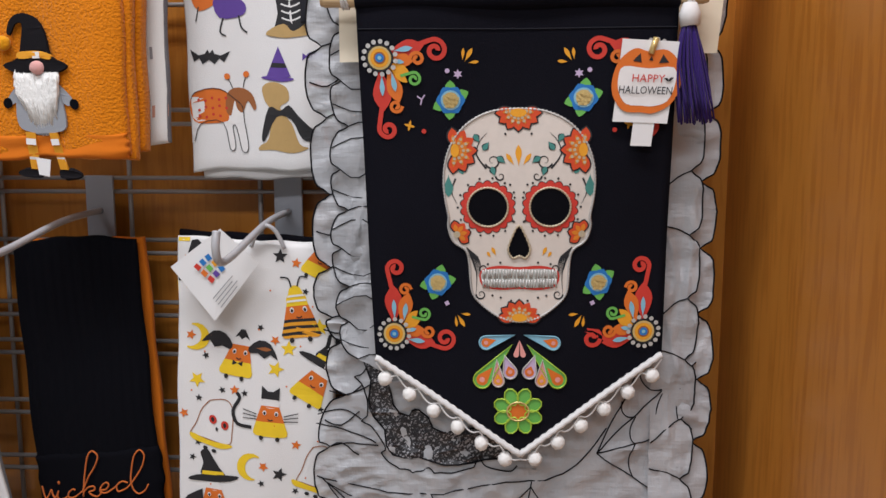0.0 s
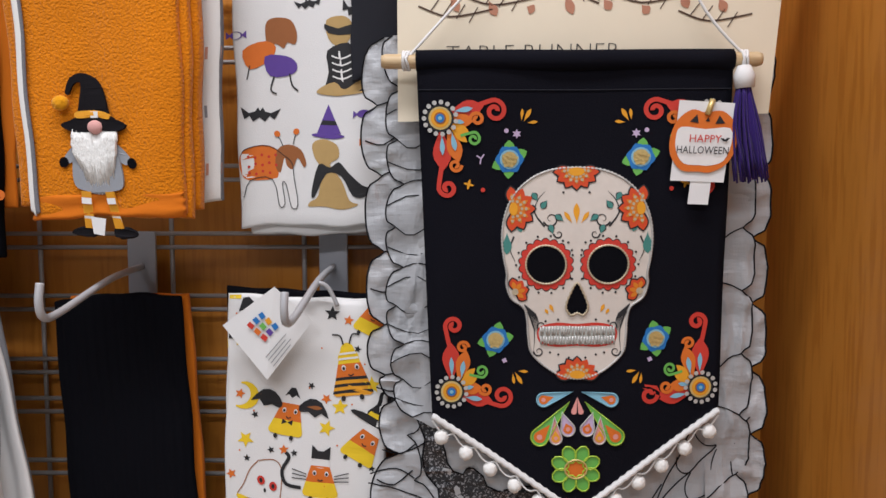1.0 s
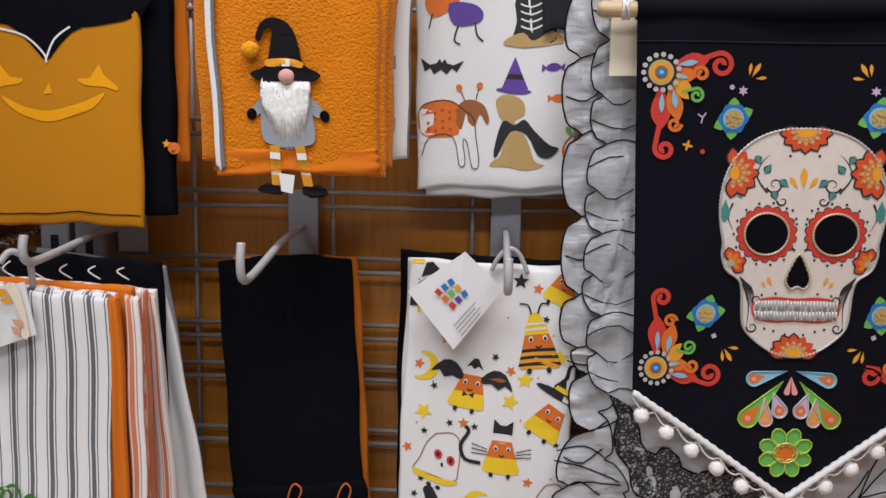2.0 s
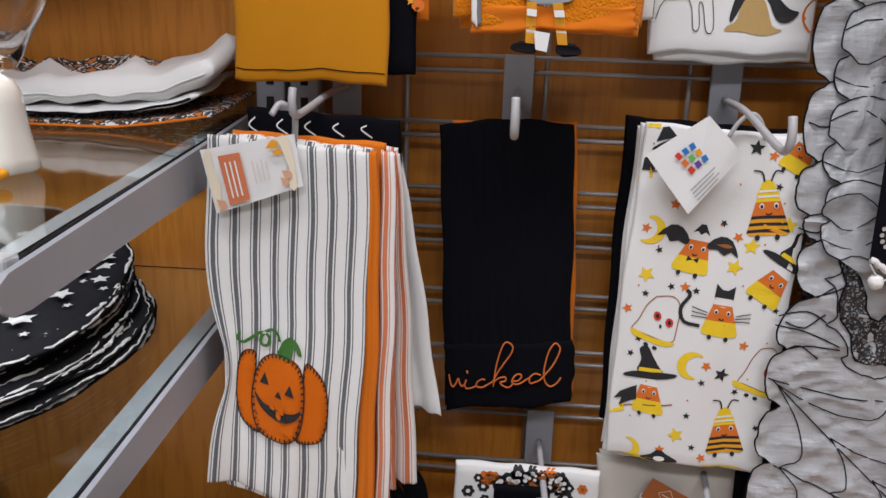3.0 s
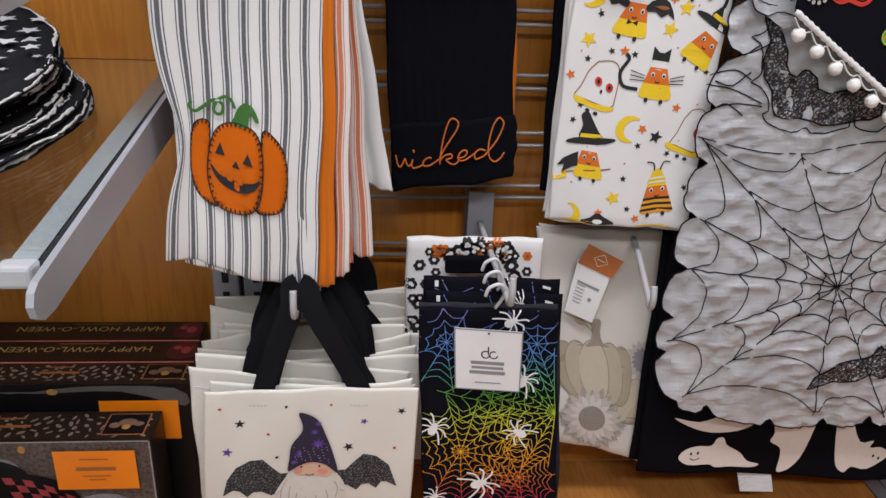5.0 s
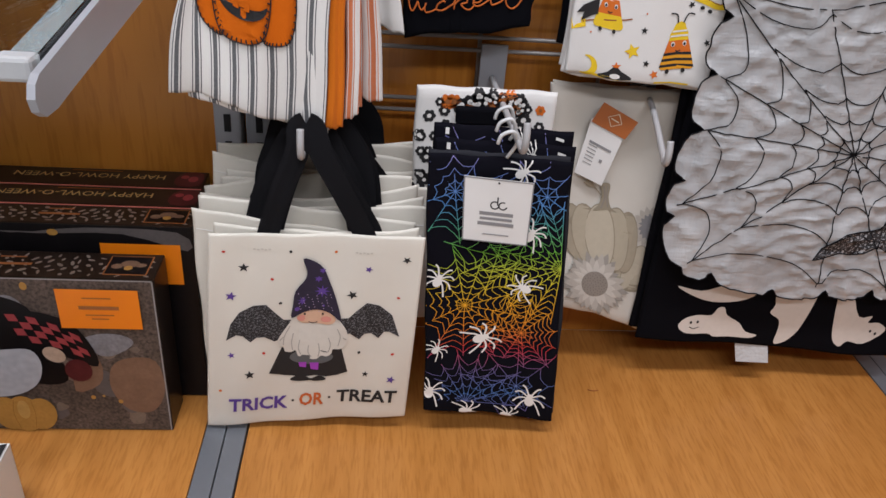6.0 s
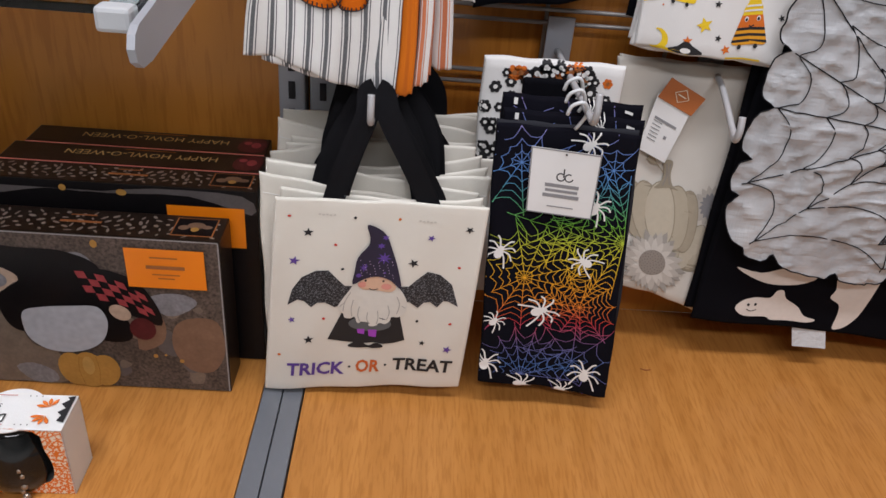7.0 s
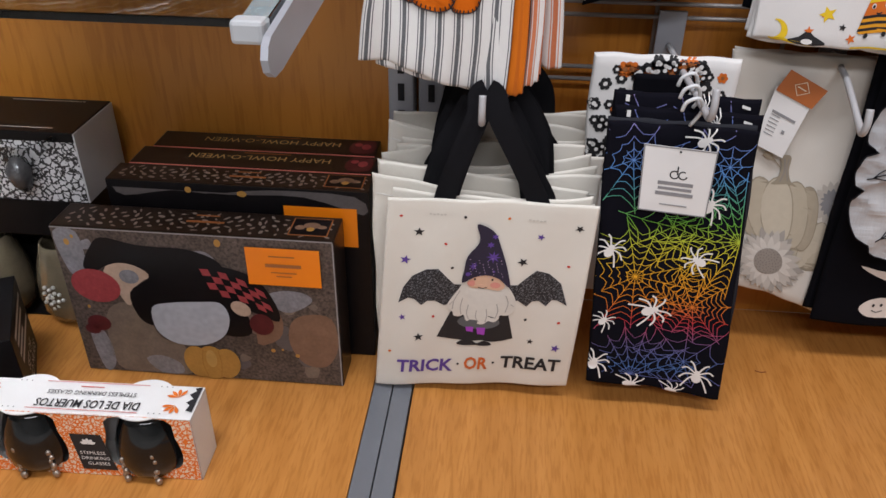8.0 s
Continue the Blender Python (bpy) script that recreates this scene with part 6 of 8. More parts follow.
    part("folded_edge", fill([[W(*p) for p in e + [(.572, e[-1][1]), (.572, 1.235)]]], s2, -.004, .0075), ORG, t, "", True)
    part("edge_stitch", thread([[W(*p) for p in e]], s2, .0008, -.0034, 2, 5), STITCH, t, "", True)
    seg = [[W(x, z), W(x - .012, z - .006 + .012 * (i % 2)), W(x - .031, z - .024 + .034 * (i % 2))] for i, (x, z) in enumerate(jf[1:-1])]
    part("web_stitch", thread(seg, s2, .0007, -.0034, 3, 5), STITCH, t, "", True)
    # the tucked layer beside the lace bat
    jt = [(.284, .860), (.274, .840), (.281, .794), (.301, .760), (.350, .747), (.402, .757), (.440, .750)]
    tucked = lobes(jt[:4], 1, .010) + lobes(jt[3:], -1, .010, True)[1:]
    part("edge_stitch", thread([[W(*p) for p in tucked]], sh, .0007, .0010, 2, 5), STITCH, t, "", True)
    part("web_stitch", thread([[W(*p) for p in q] for q in ([(.249, .826), (.268, .822), (.282, .832)], [(.236, .800), (.262, .806), (.281, .796)], [(.248, .766), (.272, .771), (.298, .768)], [(.234, .790), (.262, .786), (.296, .772)])], sh, .00066, .0008, 4, 5), STITCH, t, "", True)

    # webs: spokes out to the rim, joined by sagging threads
    def web(cx, cz, ends, rings, sag, closed):
        L = [[W(cx, cz), W((cx + x) / 2 + .003 * math.sin(5 * i), (cz + z) / 2), W(x, z)] for i, (x, z) in enumerate(ends)]
        part("web_stitch", thread(L, sh, .00066, .0008, 12, 5), STITCH, t, "", True)
        L = []
        for q in rings:
            for i in range(len(ends) if closed else len(ends) - 1):
                (xa, za), (xc, zc) = ends[i], ends[(i + 1) % len(ends)]
                p0, p1 = (cx + (xa - cx) * q, cz + (za - cz) * q), (cx + (xc - cx) * q, cz + (zc - cz) * q)
                mx, mz = (p0[0] + p1[0]) / 2, (p0[1] + p1[1]) / 2
                L.append([W(*p0), W(p0[0] * .7 + p1[0] * .3 + (cx - mx) * sag * .85, p0[1] * .7 + p1[1] * .3 + (cz - mz) * sag * .85), W(p0[0] * .3 + p1[0] * .7 + (cx - mx) * sag * .85, p0[1] * .3 + p1[1] * .7 + (cz - mz) * sag * .85), W(*p1)])
        part("web_stitch", thread(L, sh, .00062, .0008, 4, 5), STITCH, t, "", True)
    web(.431, .5565, [(.352, .718), (.238, .733), (.250, .641), (.246, .579), (.236, .484), (.266, .406), (.444, .374), (.536, .374), (.610, .430), (.616, .530), (.614, .625), (.566, .705), (.455, .733)], (.12, .26, .42, .66, .97), .15, True)
    web(.520, .765, [(.614, .700), (.616, .790), (.616, .860), (.580, .900)], (.4, .7, .95), .14, False)
    part("web_stitch", thread([[W(*p) for p in q] for q in ([(.234, .734), (.296, .720), (.352, .717), (.417, .730), (.470, .735)], [(.470, .735), (.500, .752), (.530, .790)])], sh, .00066, .0008, 5, 5), STITCH, t, "", True)
    # bats
    def bat(pts, nm):
        p = blob([W(*q) for q in pts], 3)
        o = part(nm, fill([p], sh, .0012, .012), LACE, t, "black sequinned lace bat", "keep")
        part("bat_edge", thread([p[::2]], sh, .0009, .0016, 1, 5, None, True), STITCH, o, "", True)
    bat([(.283, .862), (.301, .850), (.312, .826), (.316, .808), (.330, .800), (.336, .809), (.350, .800), (.358, .785), (.385, .788), (.410, .788), (.432, .772), (.430, .757), (.408, .756), (.388, .752), (.366, .750), (.347, .757), (.325, .756), (.309, .763), (.305, .786), (.289, .808), (.292, .838)], "lace_bat")
    bat([(.424, .416), (.440, .440), (.455, .455), (.480, .457), (.498, .462), (.504, .478), (.514, .470), (.524, .480), (.532, .466), (.560, .474), (.592, .476), (.606, .452), (.580, .455), (.560, .440), (.540, .446), (.520, .430), (.500, .440), (.478, .424), (.455, .428)], "lace_bat")
    # header card
    cs = Sheet(quad(.268, 1.42, .640, 1.42, .268, 1.151, .618, 1.158, -.131), None, 0, 0)
    cd = card("header_card", cs, KRAFT, t, "cream header card with printed twigs")
    letters("lettering", "TABLE RUNNER", I_BLACK, cs, .046, .2105, .0205, cd, 0, "LEFT", .0006, "", 1.0, -.0005, .165)
    tw = []
    for k, (u, v, d) in enumerate(((.06, .150, 1), (.12, .156, -1), (.20, .150, 1), (.29, .155, -1), (.265, .168, 1), (.02, .160, 1))):
        tw.append(stroke([(u, v), (u + .03, v + .010 * d), (u + .07, v + .004)], .0016, 4))
        tw += [stroke([(u + .012 * j, v + .004 * j * d), (u + .012 * j + .008, v - .010 + .003 * j)], .0010, 2) for j in range(1, 5)]
    motif("twig_print", [(tw, ink("dark_brown", (.07, .035, .02)))], cs, cd)
    for i in range(8):
        motif("leaf_print", [([leaf(.05 + .036 * i, .150 + .006 * (i % 3), .058 + .036 * i, .166 + .004 * (i % 2), .009)], ink("rose_brown", (.45, .20, .12)))], cs, cd)
    for i in range(3):
        motif("leaf_print", [([leaf(.185 + .012 * i, .130, .190 + .012 * i, .158, .010)], ink("sage", (.30, .33, .22)))], cs, cd)
    # black towel with ghosts, hanging behind
    g, gs = towel("tea_towel", "black tea towel with pale ghosts behind the runner", quad(.238, .78, .60, .78, .234, .272, .602, .248, -.082, -.096), BLACK, lambda s, r: -.0 + .002 * math.sin(s * 9), .008)
    layer(g, "second_fold", quad(.230, .78, .60, .78, .228, .282, .600, .256, -.070, -.084), BLACK, None, .010)
    PALE = ink("pale_ghost", (.68, .63, .58))
    gw = lambda x, z: ((x - .23) * 1.02, (.78 - z + .026) * gs.h / .520)
    for pts in ([(.269, .377), (.301, .371), (.326, .378), (.360, .385), (.377, .370), (.354, .356), (.3195, .354), (.290, .364)],
                [(.281, .314), (.2885, .327), (.304, .333), (.3226, .333), (.329, .344), (.338, .345), (.344, .333), (.363, .322), (.375, .309), (.392, .305), (.3815, .299), (.3537, .299), (.332, .298), (.3226, .303), (.2946, .303)],
                [(.403, .390), (.406, .356), (.402, .342), (.416, .333), (.419, .318), (.418, .296), (.425, .294), (.4375, .303), (.450, .329), (.456, .390)],
                [(.486, .385), (.490, .340), (.4965, .311), (.509, .301), (.518, .311), (.540, .308), (.565, .329), (.5525, .342), (.537, .342), (.540, .353), (.5215, .351), (.503, .385)],
                [(.572, .385), (.580, .35), (.592, .325), (.598, .35), (.597, .385)]):
        motif("ghost_print", [([blob([gw(*p) for p in pts], 3)], PALE)], gs, g, "", .0008)
    motif("ghost_face", [([disc(*gw(.297, .321), .0018, .0024, 8), disc(*gw(.306, .322), .0018, .0024, 8), stroke([gw(.296, .314), gw(.302, .311), gw(.309, .314)], .0012, 2)], I_BLACK)], gs, g, "", .0012)
    motif("ghost_face", [([disc(*gw(.552, .325), .0018, .0024, 8), disc(*gw(.544, .329), .0018, .0024, 8)], I_BLACK)], gs, g, "", .0012)
    lb = Sheet(quad(.372, .285, .420, .285, .382, .238, .428, .237, -.086, -.098), lambda s, r: .002 * math.sin(s * 5 + r * 3), 0, 0)
    card("care_label", lb, cloth_mat("care_label_satin", (.52, .52, .52), .8, 0, .2, 200, .8, .002), g, "white care label")


build_runner()


# ---- tote bags ----
def ribbon(pts, width, thick=.0022, per=6, side=Vector((1, 0, 0))):
    c = smooth_line(pts, per)
    bm = bmesh.new()
    rings = []
    for i, p in enumerate(c):
        d = (c[min(i + 1, len(c) - 1)] - c[max(i - 1, 0)]).normalized()
        s = (side - d * side.dot(d))
        s = s.normalized() if s.length > .2 else Vector((1, 0, 0))
        n = d.cross(s)
        w2 = width / 2
        rings.append([bm.verts.new(p + s * a * w2 + n * b2 * thick) for a, b2 in ((-1, -.5), (-.5, -.8), (0, -.6), (.5, -.8), (1, -.5), (1, .5), (0, .6), (-1, .5))])
    for r0, r1 in zip(rings, rings[1:]):
        for k in range(8):
            bm.faces.new((r0[k], r0[(k + 1) % 8], r1[(k + 1) % 8], r1[k]))
    bm.faces.new(rings[0][::-1])
    bm.faces.new(rings[-1])
    return bm


STRAP = cloth_mat("black_webbing", (.010, .010, .012), .85, 0, .25, 1500, .8, .0008)
HOOKX, HOOKZ = -.193, .575


def tote(y, dx, dz, label, printed, seed):
    rnd = random.Random(seed)
    tilt = 0 if printed else rnd.uniform(-.016, .016)
    q = quad(-.305 + dx, .470 + dz + tilt, -.064 + dx, .474 + dz - tilt, -.309 + dx * .6, .2015 + dz * .2, -.078 + dx * .6, .2035 + dz * .2, y - .010, y + .004)
    if printed:
        q = quad(-.288, .481, -.065, .482, -.3125, .2055, -.075, .2225, y - .010, y + .004)
    sh = Sheet(q, lambda s, r: .002 * math.sin(s * 6 + seed) + .003 * math.sin(r * 3.0) + .0012 * math.sin(s * 17 + r * 5 + seed), .004, .0022, None, None if printed else seed * 1.7, 0 if printed else (-.012, .006, -.008, .004, -.010, .005)[seed % 6])
    t = thing("tote_bag", label, "tote bag", tuple((sh.bl + sh.br) / 2), "canvas tote bags")
    part("front_panel", cloth_body(sh, 26, 26), CREAM, t, "", True)
    qb = [(p[0] + (.005 if i % 2 == 0 else -.006), p[1] + .010, p[2] + .006) for i, p in enumerate(q)]
    part("back_panel", cloth_body(Sheet(qb, lambda s, r: .002 * math.sin(s * 7 + seed * 2), .004, .0022, None, seed * 2.3, (.006, -.008, .004, -.010, .008, -.004)[seed % 6]), 16, 16), CREAM, t, "", True)
    if not printed:
        part("top_seam", thread([[(.003, .022), (sh.w / 2, .0225), (sh.w - .003, .022)]], sh, .0004, .0003, 6), WHITE, t)
    for face, lift in ((sh, -.0062), (Sheet(qb, None, .004, 0), -.003)):
        a, c = face.at(sh.w * .268, .004, lift), face.at(sh.w * .718, .004, lift)
        lean = (seed * 37 % 13 - 6) * .001
        top = Vector((HOOKX + lean, min(y + .004, -.03), HOOKZ + .012 + (seed * 53 % 7) * .001))
        dn = Vector((0, 0, -.03))
        pts = [a + dn * .5, a, a.lerp(top, .42) + Vector((-.002 - .007 * (seed % 4 - 1), -.004, .002)), a.lerp(top, .80) + Vector((-.001 - .007 * (seed % 4 - 1), -.003, .003)), top + Vector((-.007, 0, .004)), top + Vector((.007, 0, .004)), c.lerp(top, .80) + Vector((.002 + .011 * (seed % 4 - 1), -.003, .002)), c.lerp(top, .42) + Vector((.002 + .010 * (seed % 4 - 1), -.004, .002)), c, c + dn * .3]
        part("handle", ribbon(pts, .0225, .0015), STRAP, t, "black webbing handle")
    if printed:
        pr = Sheet(q, sh.ripple, .004, .0022, None, None, 0, None, .84)
        HAT = ink("deep_violet", (.018, .013, .036))
        WING = patterned_mat("speckled_wing", (.010, .010, .012), (.13, .135, .15), 300, .72, .7)
        for i, (u, v, r, m) in enumerate(((.0381, .0465, .0064, I_BLACK), (.0251, .0864, .0066, I_PURPLE), (.1726, .0476, .0048, I_PURPLE), (.2130, .0336, .0054, I_BLACK), (.1568, .0852, .0064, I_BLACK), (.0266, .1686, .0046, I_PURPLE), (.0477, .1960, .0062, I_BLACK), (.1787, .2031, .0042, I_BLACK), (.2086, .2097, .0058, I_PURPLE))):
            motif("star_print", [([star(u, v, r, 5, .42, 11 * i)], m)], pr, t, "", .0006, 0)
        motif("dot_print", [([disc(u, v, .0021, .0017, 7, 40 * i)], m) for i, (u, v, m) in enumerate(((.0168, .0235, I_RED), (.0690, .0616, I_RED), (.0875, .0228, I_BLACK), (.1357, .0246, I_ORANGE), (.0790, .0956, I_BLACK), (.2079, .0894, I_RED), (.0628, .1659, I_RED), (.1695, .1707, I_BLACK), (.2076, .1717, I_RED), (.0150, .2180, I_ORANGE)))], pr, t, "", .0006, 0)
        lw = [(.0914, .1207), (.0834, .1199), (.0754, .1110), (.0637, .0974), (.0499, .0988), (.0345, .1091), (.0251, .1259), (.0207, .1483), (.0318, .1403), (.0393, .1419), (.0478, .1497), (.0542, .1432), (.0630, .1429), (.0739, .1500), (.0860, .1460)]
        rw = [(.1450, .1195), (.1550, .1188), (.1628, .1089), (.1737, .0969), (.1881, .1012), (.2029, .1148), (.2132, .1455), (.2015, .1393), (.1956, .1395), (.1900, .1493), (.1811, .1419), (.1738, .1430), (.1682, .1508), (.1574, .1416), (.1450, .1440)]
        for wing in (lw, rw):
            motif("wing_print", [([wing], WING)], pr, t, "black speckled wing", .0006)
        motif("cloak_print", [([[(.084, .155), (.148, .158), (.1515, .172), (.1582, .1988), (.146, .2025), (.1339, .2037), (.1216, .2013), (.1082, .2033), (.0860, .2005), (.0692, .1964), (.0765, .176)]], I_BLACK), ([blob([(.0935, .2060), (.1020, .2010), (.1100, .2020), (.1170, .2055), (.1250, .2020), (.1320, .2045), (.1335, .2085), (.1220, .2095), (.1160, .2085), (.1060, .2095), (.0960, .2090)], 3)], I_BLACK), ([disc(.1160, .1745, .0245, .0105, 24)], ink("dark_slate", (.10, .105, .11))), ([[(.1018, .1821), (.1108, .1819), (.1108, .1894), (.1032, .1884)], [(.1144, .1826), (.1246, .1823), (.1247, .1929), (.1162, .1919)]], ink("magenta", (.34, .05, .46)))], pr, t, "", .0006)
        BEARD, LINE = ink("beard_cream", (.66, .635, .58)), ink("beard_line", (.36, .345, .32))
        bd = blob([(.0989, .1129), (.0884, .1272), (.0776, .1480), (.0801, .1560), (.0846, .1600), (.0862, .1655), (.0930, .1672), (.0979, .1650), (.1010, .1730), (.1075, .1745), (.1101, .1725), (.1156, .1775), (.1223, .1770), (.1270, .1725), (.1335, .1738), (.1385, .1690), (.1395, .1635), (.1478, .1635), (.1546, .1569), (.1551, .1417), (.1469, .1249), (.1340, .1129)], 3)
        motif("beard_print", [([bd], BEARD), ([stroke(p, .0010, 4) for p in ([(.0905, .1290), (.0850, .1430), (.0840, .1560)], [(.0945, .1400), (.0930, .1530), (.0945, .1640)], [(.1020, .1500), (.1010, .1620), (.1040, .1710)], [(.1120, .1580), (.1120, .1680), (.1160, .1745)], [(.1230, .1550), (.1245, .1650), (.1235, .1740)], [(.1340, .1470), (.1365, .1570), (.1345, .1680)], [(.1430, .1340), (.1470, .1450), (.1450, .1590)], [(.0800, .1490), (.0840, .1440)], [(.1540, .1500), (.1500, .1470)])], LINE)], pr, t, "", .0012)
        motif("face_print", [([blob([(.0975, .1160), (.1102, .1065), (.1218, .1060), (.1360, .1130), (.1405, .1214), (.1339, .1275), (.1176, .1255), (.1035, .1250)], 3)], ink("peach", (.66, .42, .29))), ([disc(.1037, .1180, .0060, .0042, 14), disc(.1297, .1199, .0060, .0042, 14)], ink("rose", (.66, .27, .22))), ([disc(.1059, .1122, .0013, .0016, 8), disc(.1257, .1121, .0013, .0016, 8), stroke([(.1105, .1235), (.1155, .1252), (.1205, .1232)], .0010, 4)], I_BLACK)], pr, t, "", .0018)
        motif("hat_print", [([blob([(.0918, .1165), (.0926, .0990), (.0947, .0784), (.1048, .0617), (.1058, .0496), (.1013, .0319), (.1126, .0360), (.1235, .0466), (.1321, .0687), (.1402, .0929), (.1465, .1215), (.1336, .1105), (.1187, .1060), (.1044, .1095)], 3)], HAT), ([star(.1237, .0795, .0088, 8, .38), star(.1035, .0930, .0066, 8, .38, 15), star(.1190, .0620, .0046, 6, .5), star(.1230, .0500, .0042, 6, .5), disc(.0975, .1040, .0030, None, 8), disc(.1260, .1000, .0016, None, 7)], I_PURPLE), ([disc(.098 + .0050 * (i % 8) + .0011 * (i // 8), .082 + .0060 * (i // 8) + .0021 * (i * 3 % 5), .0006, None, 5) for i in range(32)], I_LILAC)], pr, t, "dark violet pointed hat", .0026)
        for wd, u, v, m, span in (("TRICK", .0578, .2472, I_PURPLE, .0673), ("OR", .1183, .2440, ink("burnt_orange", (.58, .12, .02)), .0283), ("TREAT", .1826, .2432, I_BLACK, .0702)):
            letters("word", wd, m, pr, u, v, .0242, t, .6, "CENTER", .0008, "", 1.0, .0007, span)
        motif("word_dots", [([disc(.0977, .2375, .0016, None, 8), disc(.1394, .2355, .0016, None, 8)], I_BLACK)], pr, t, "", .0006)
        motif("faint_marks", [([disc(.049 + .004 * i, .0205 + .0006 * (i % 2), .0018, .0012, 6) for i in range(5)] + [disc(.158 + .004 * i, .0240 + .0006 * (i % 2), .0018, .0012, 6) for i in range(5)], ink("faint_grey", (.56, .53, .47)))], pr, t, "", .0006)
    return t


tote(-.202, 0, 0, "cream canvas tote bag printed with a bearded hat figure", True, 1)
for k in range(6):
    tote(-.176 + .026 * k, (-.004, .004, -.008, .012, -.002, .006)[k], (.012, .010, .022, .018, .034, .038)[k], "cream canvas tote bag with black handles, hanging behind others", False, k + 2)


# ---- puzzle boxes ----
def puzzle_box(x0, y0, x1, y1, z1, front):
    t = thing("puzzle_box", "brown picture puzzle box with an orange label" if front else "dark brown puzzle box standing in a row", "puzzle box", ((x0 + x1) / 2, y0, DECK), "puzzle boxes")
    DARKB = simple("brown_gloss_card", (.020, .0115, .008), .30, 0, .25, 40, 400, .05, .0003, 0, 0, .2)
    part("carton", box(x0, y0, DECK + .0005, x1, y1, z1, .0015), DARKB, t)
    fs = Sheet(((x0 + .001, y0 - .0004, z1 - .001), (x1 - .001, y0 - .0004, z1 - .001), (x0 + .001, y0 - .0004, DECK + .002), (x1 - .001, y0 - .0004, DECK + .002)), None, 0, 0)
    ts = Sheet(((x1 - .001, y0 + .001, z1 + .0003), (x0 + .001, y0 + .001, z1 + .0003), (x1 - .001, y1 - .001, z1 + .0003), (x0 + .001, y1 - .001, z1 + .0003)), None, 0, 0, Vector((0, 0, 1)))
    return t, fs, ts




def glossy(n, c, sc=30.0, vary=.4):
    return simple(n + "_gloss", c, .30, 0, vary, sc, 260, 0, .0003, 0, 0, .18)


P_BACK = glossy("dusk_brown", (.20, .150, .125), 26, .75)
P_MIST, P_TAUPE, P_CREAM = glossy("cold_mist", (.29, .28, .30), 60, .55), glossy("taupe", (.21, .160, .125), 50, .45), glossy("cream_pink", (.50, .36, .27), 60)
P_SMOKE, P_GREY, P_BLK = glossy("smoke_grey", (.125, .108, .105), 20), glossy("fur_grey", (.47, .48, .52), 130), glossy("soft_black", (.007, .006, .007), 40)
P_RED, P_DRED, P_GOLD, P_OR = glossy("brick_red", (.34, .055, .060), 150), glossy("wine_red", (.10, .018, .020), 60), glossy("straw_gold", (.48, .25, .06), 40), simple("orange_label", (.78, .20, .004), .4, 0, .05)
P_BRN, P_PALE = glossy("leaf_brown", (.22, .125, .080), 40), glossy("pale_shine", (.33, .31, .31), 25)


def dress_top(t, ts, words, pattern):
    w, h = ts.w, ts.h
    PAT = simple("lid_mark", (.23, .18, .15), .35, 0, .2)
    if pattern:
        rnd = random.Random(9)
        motif("lid_pattern", [([disc(.008 + (w - .016) * ((i * 13) % 53) / 53, .005 + (h - .010) * ((i * 7) % 11) / 11, rnd.uniform(.0022, .0050), rnd.uniform(.0012, .0026), 7, rnd.uniform(0, 180)) for i in range(110)], PAT)], ts, t, "", .0003)
        bars("lid_mark", ts, I_BROWN, t, [(w * .40, h * .42, .045, .0045), (w * .43, h * .72, .028, .0025)], .0006)
        motif("lid_picture", [([[(.008, h * .12), (.054, h * .12), (.054, h * .88), (.008, h * .88)]], I_BROWN), ([[(.0095, h * .15), (.0525, h * .15), (.0525, h * .85), (.0095, h * .85)]], P_BLK), ([disc(.030, h * .55, .010, .007), disc(.018, h * .5, .006, .004), disc(.043, h * .45, .006, .005)], P_BRN), ([disc(.030, h * .38, .0045)], P_GOLD)], ts, t, "small lid picture", .0005)
    else:
        letters("title", "HAPPY HOWL-O-WEEN", I_TAN, ts, w * .48, h * .68, .017, t, 0, "CENTER", .0006)
        motif("lid_picture", [([blob([(.004, .006), (.030, .004), (.036, h * .5), (.026, h - .004), (.004, h - .006)], 2)], P_DRED), ([disc(.014, h * .5, .006, .008), disc(.025, h * .62, .005)], P_RED)], ts, t, "", .0005)
        bars("lid_mark", ts, I_BROWN, t, [(w * .36, h * .82, .06, .002)], .0006)
        part("pink_edge", box(ts.tr.x, ts.tl.y - .0025, ts.tl.z - .003, ts.tl.x, ts.tl.y - .0008, ts.tl.z - .0005), simple("pink_edge_card", (.55, .16, .13), .4), t)


b1, fs, ts = puzzle_box(-.684, -.203, -.352, -.150, .4155, True)
dress_top(b1, ts, "", True)
w, h = fs.w, fs.h
motif("photo_ground", [([[(0, 0), (w, 0), (w, h), (0, h)]], P_BACK)], fs, b1, "glossy autumn photograph", .0002)
# pale strips paint the highlight on the carton's top and right edges
bars("edge_highlight", fs, P_PALE, b1, [(0, 0, w, .0016), (w - .0016, 0, .0016, h)], .0004)
def photo_uv(pts):
    return [(u + .09 * v, v + .003) for u, v in pts]


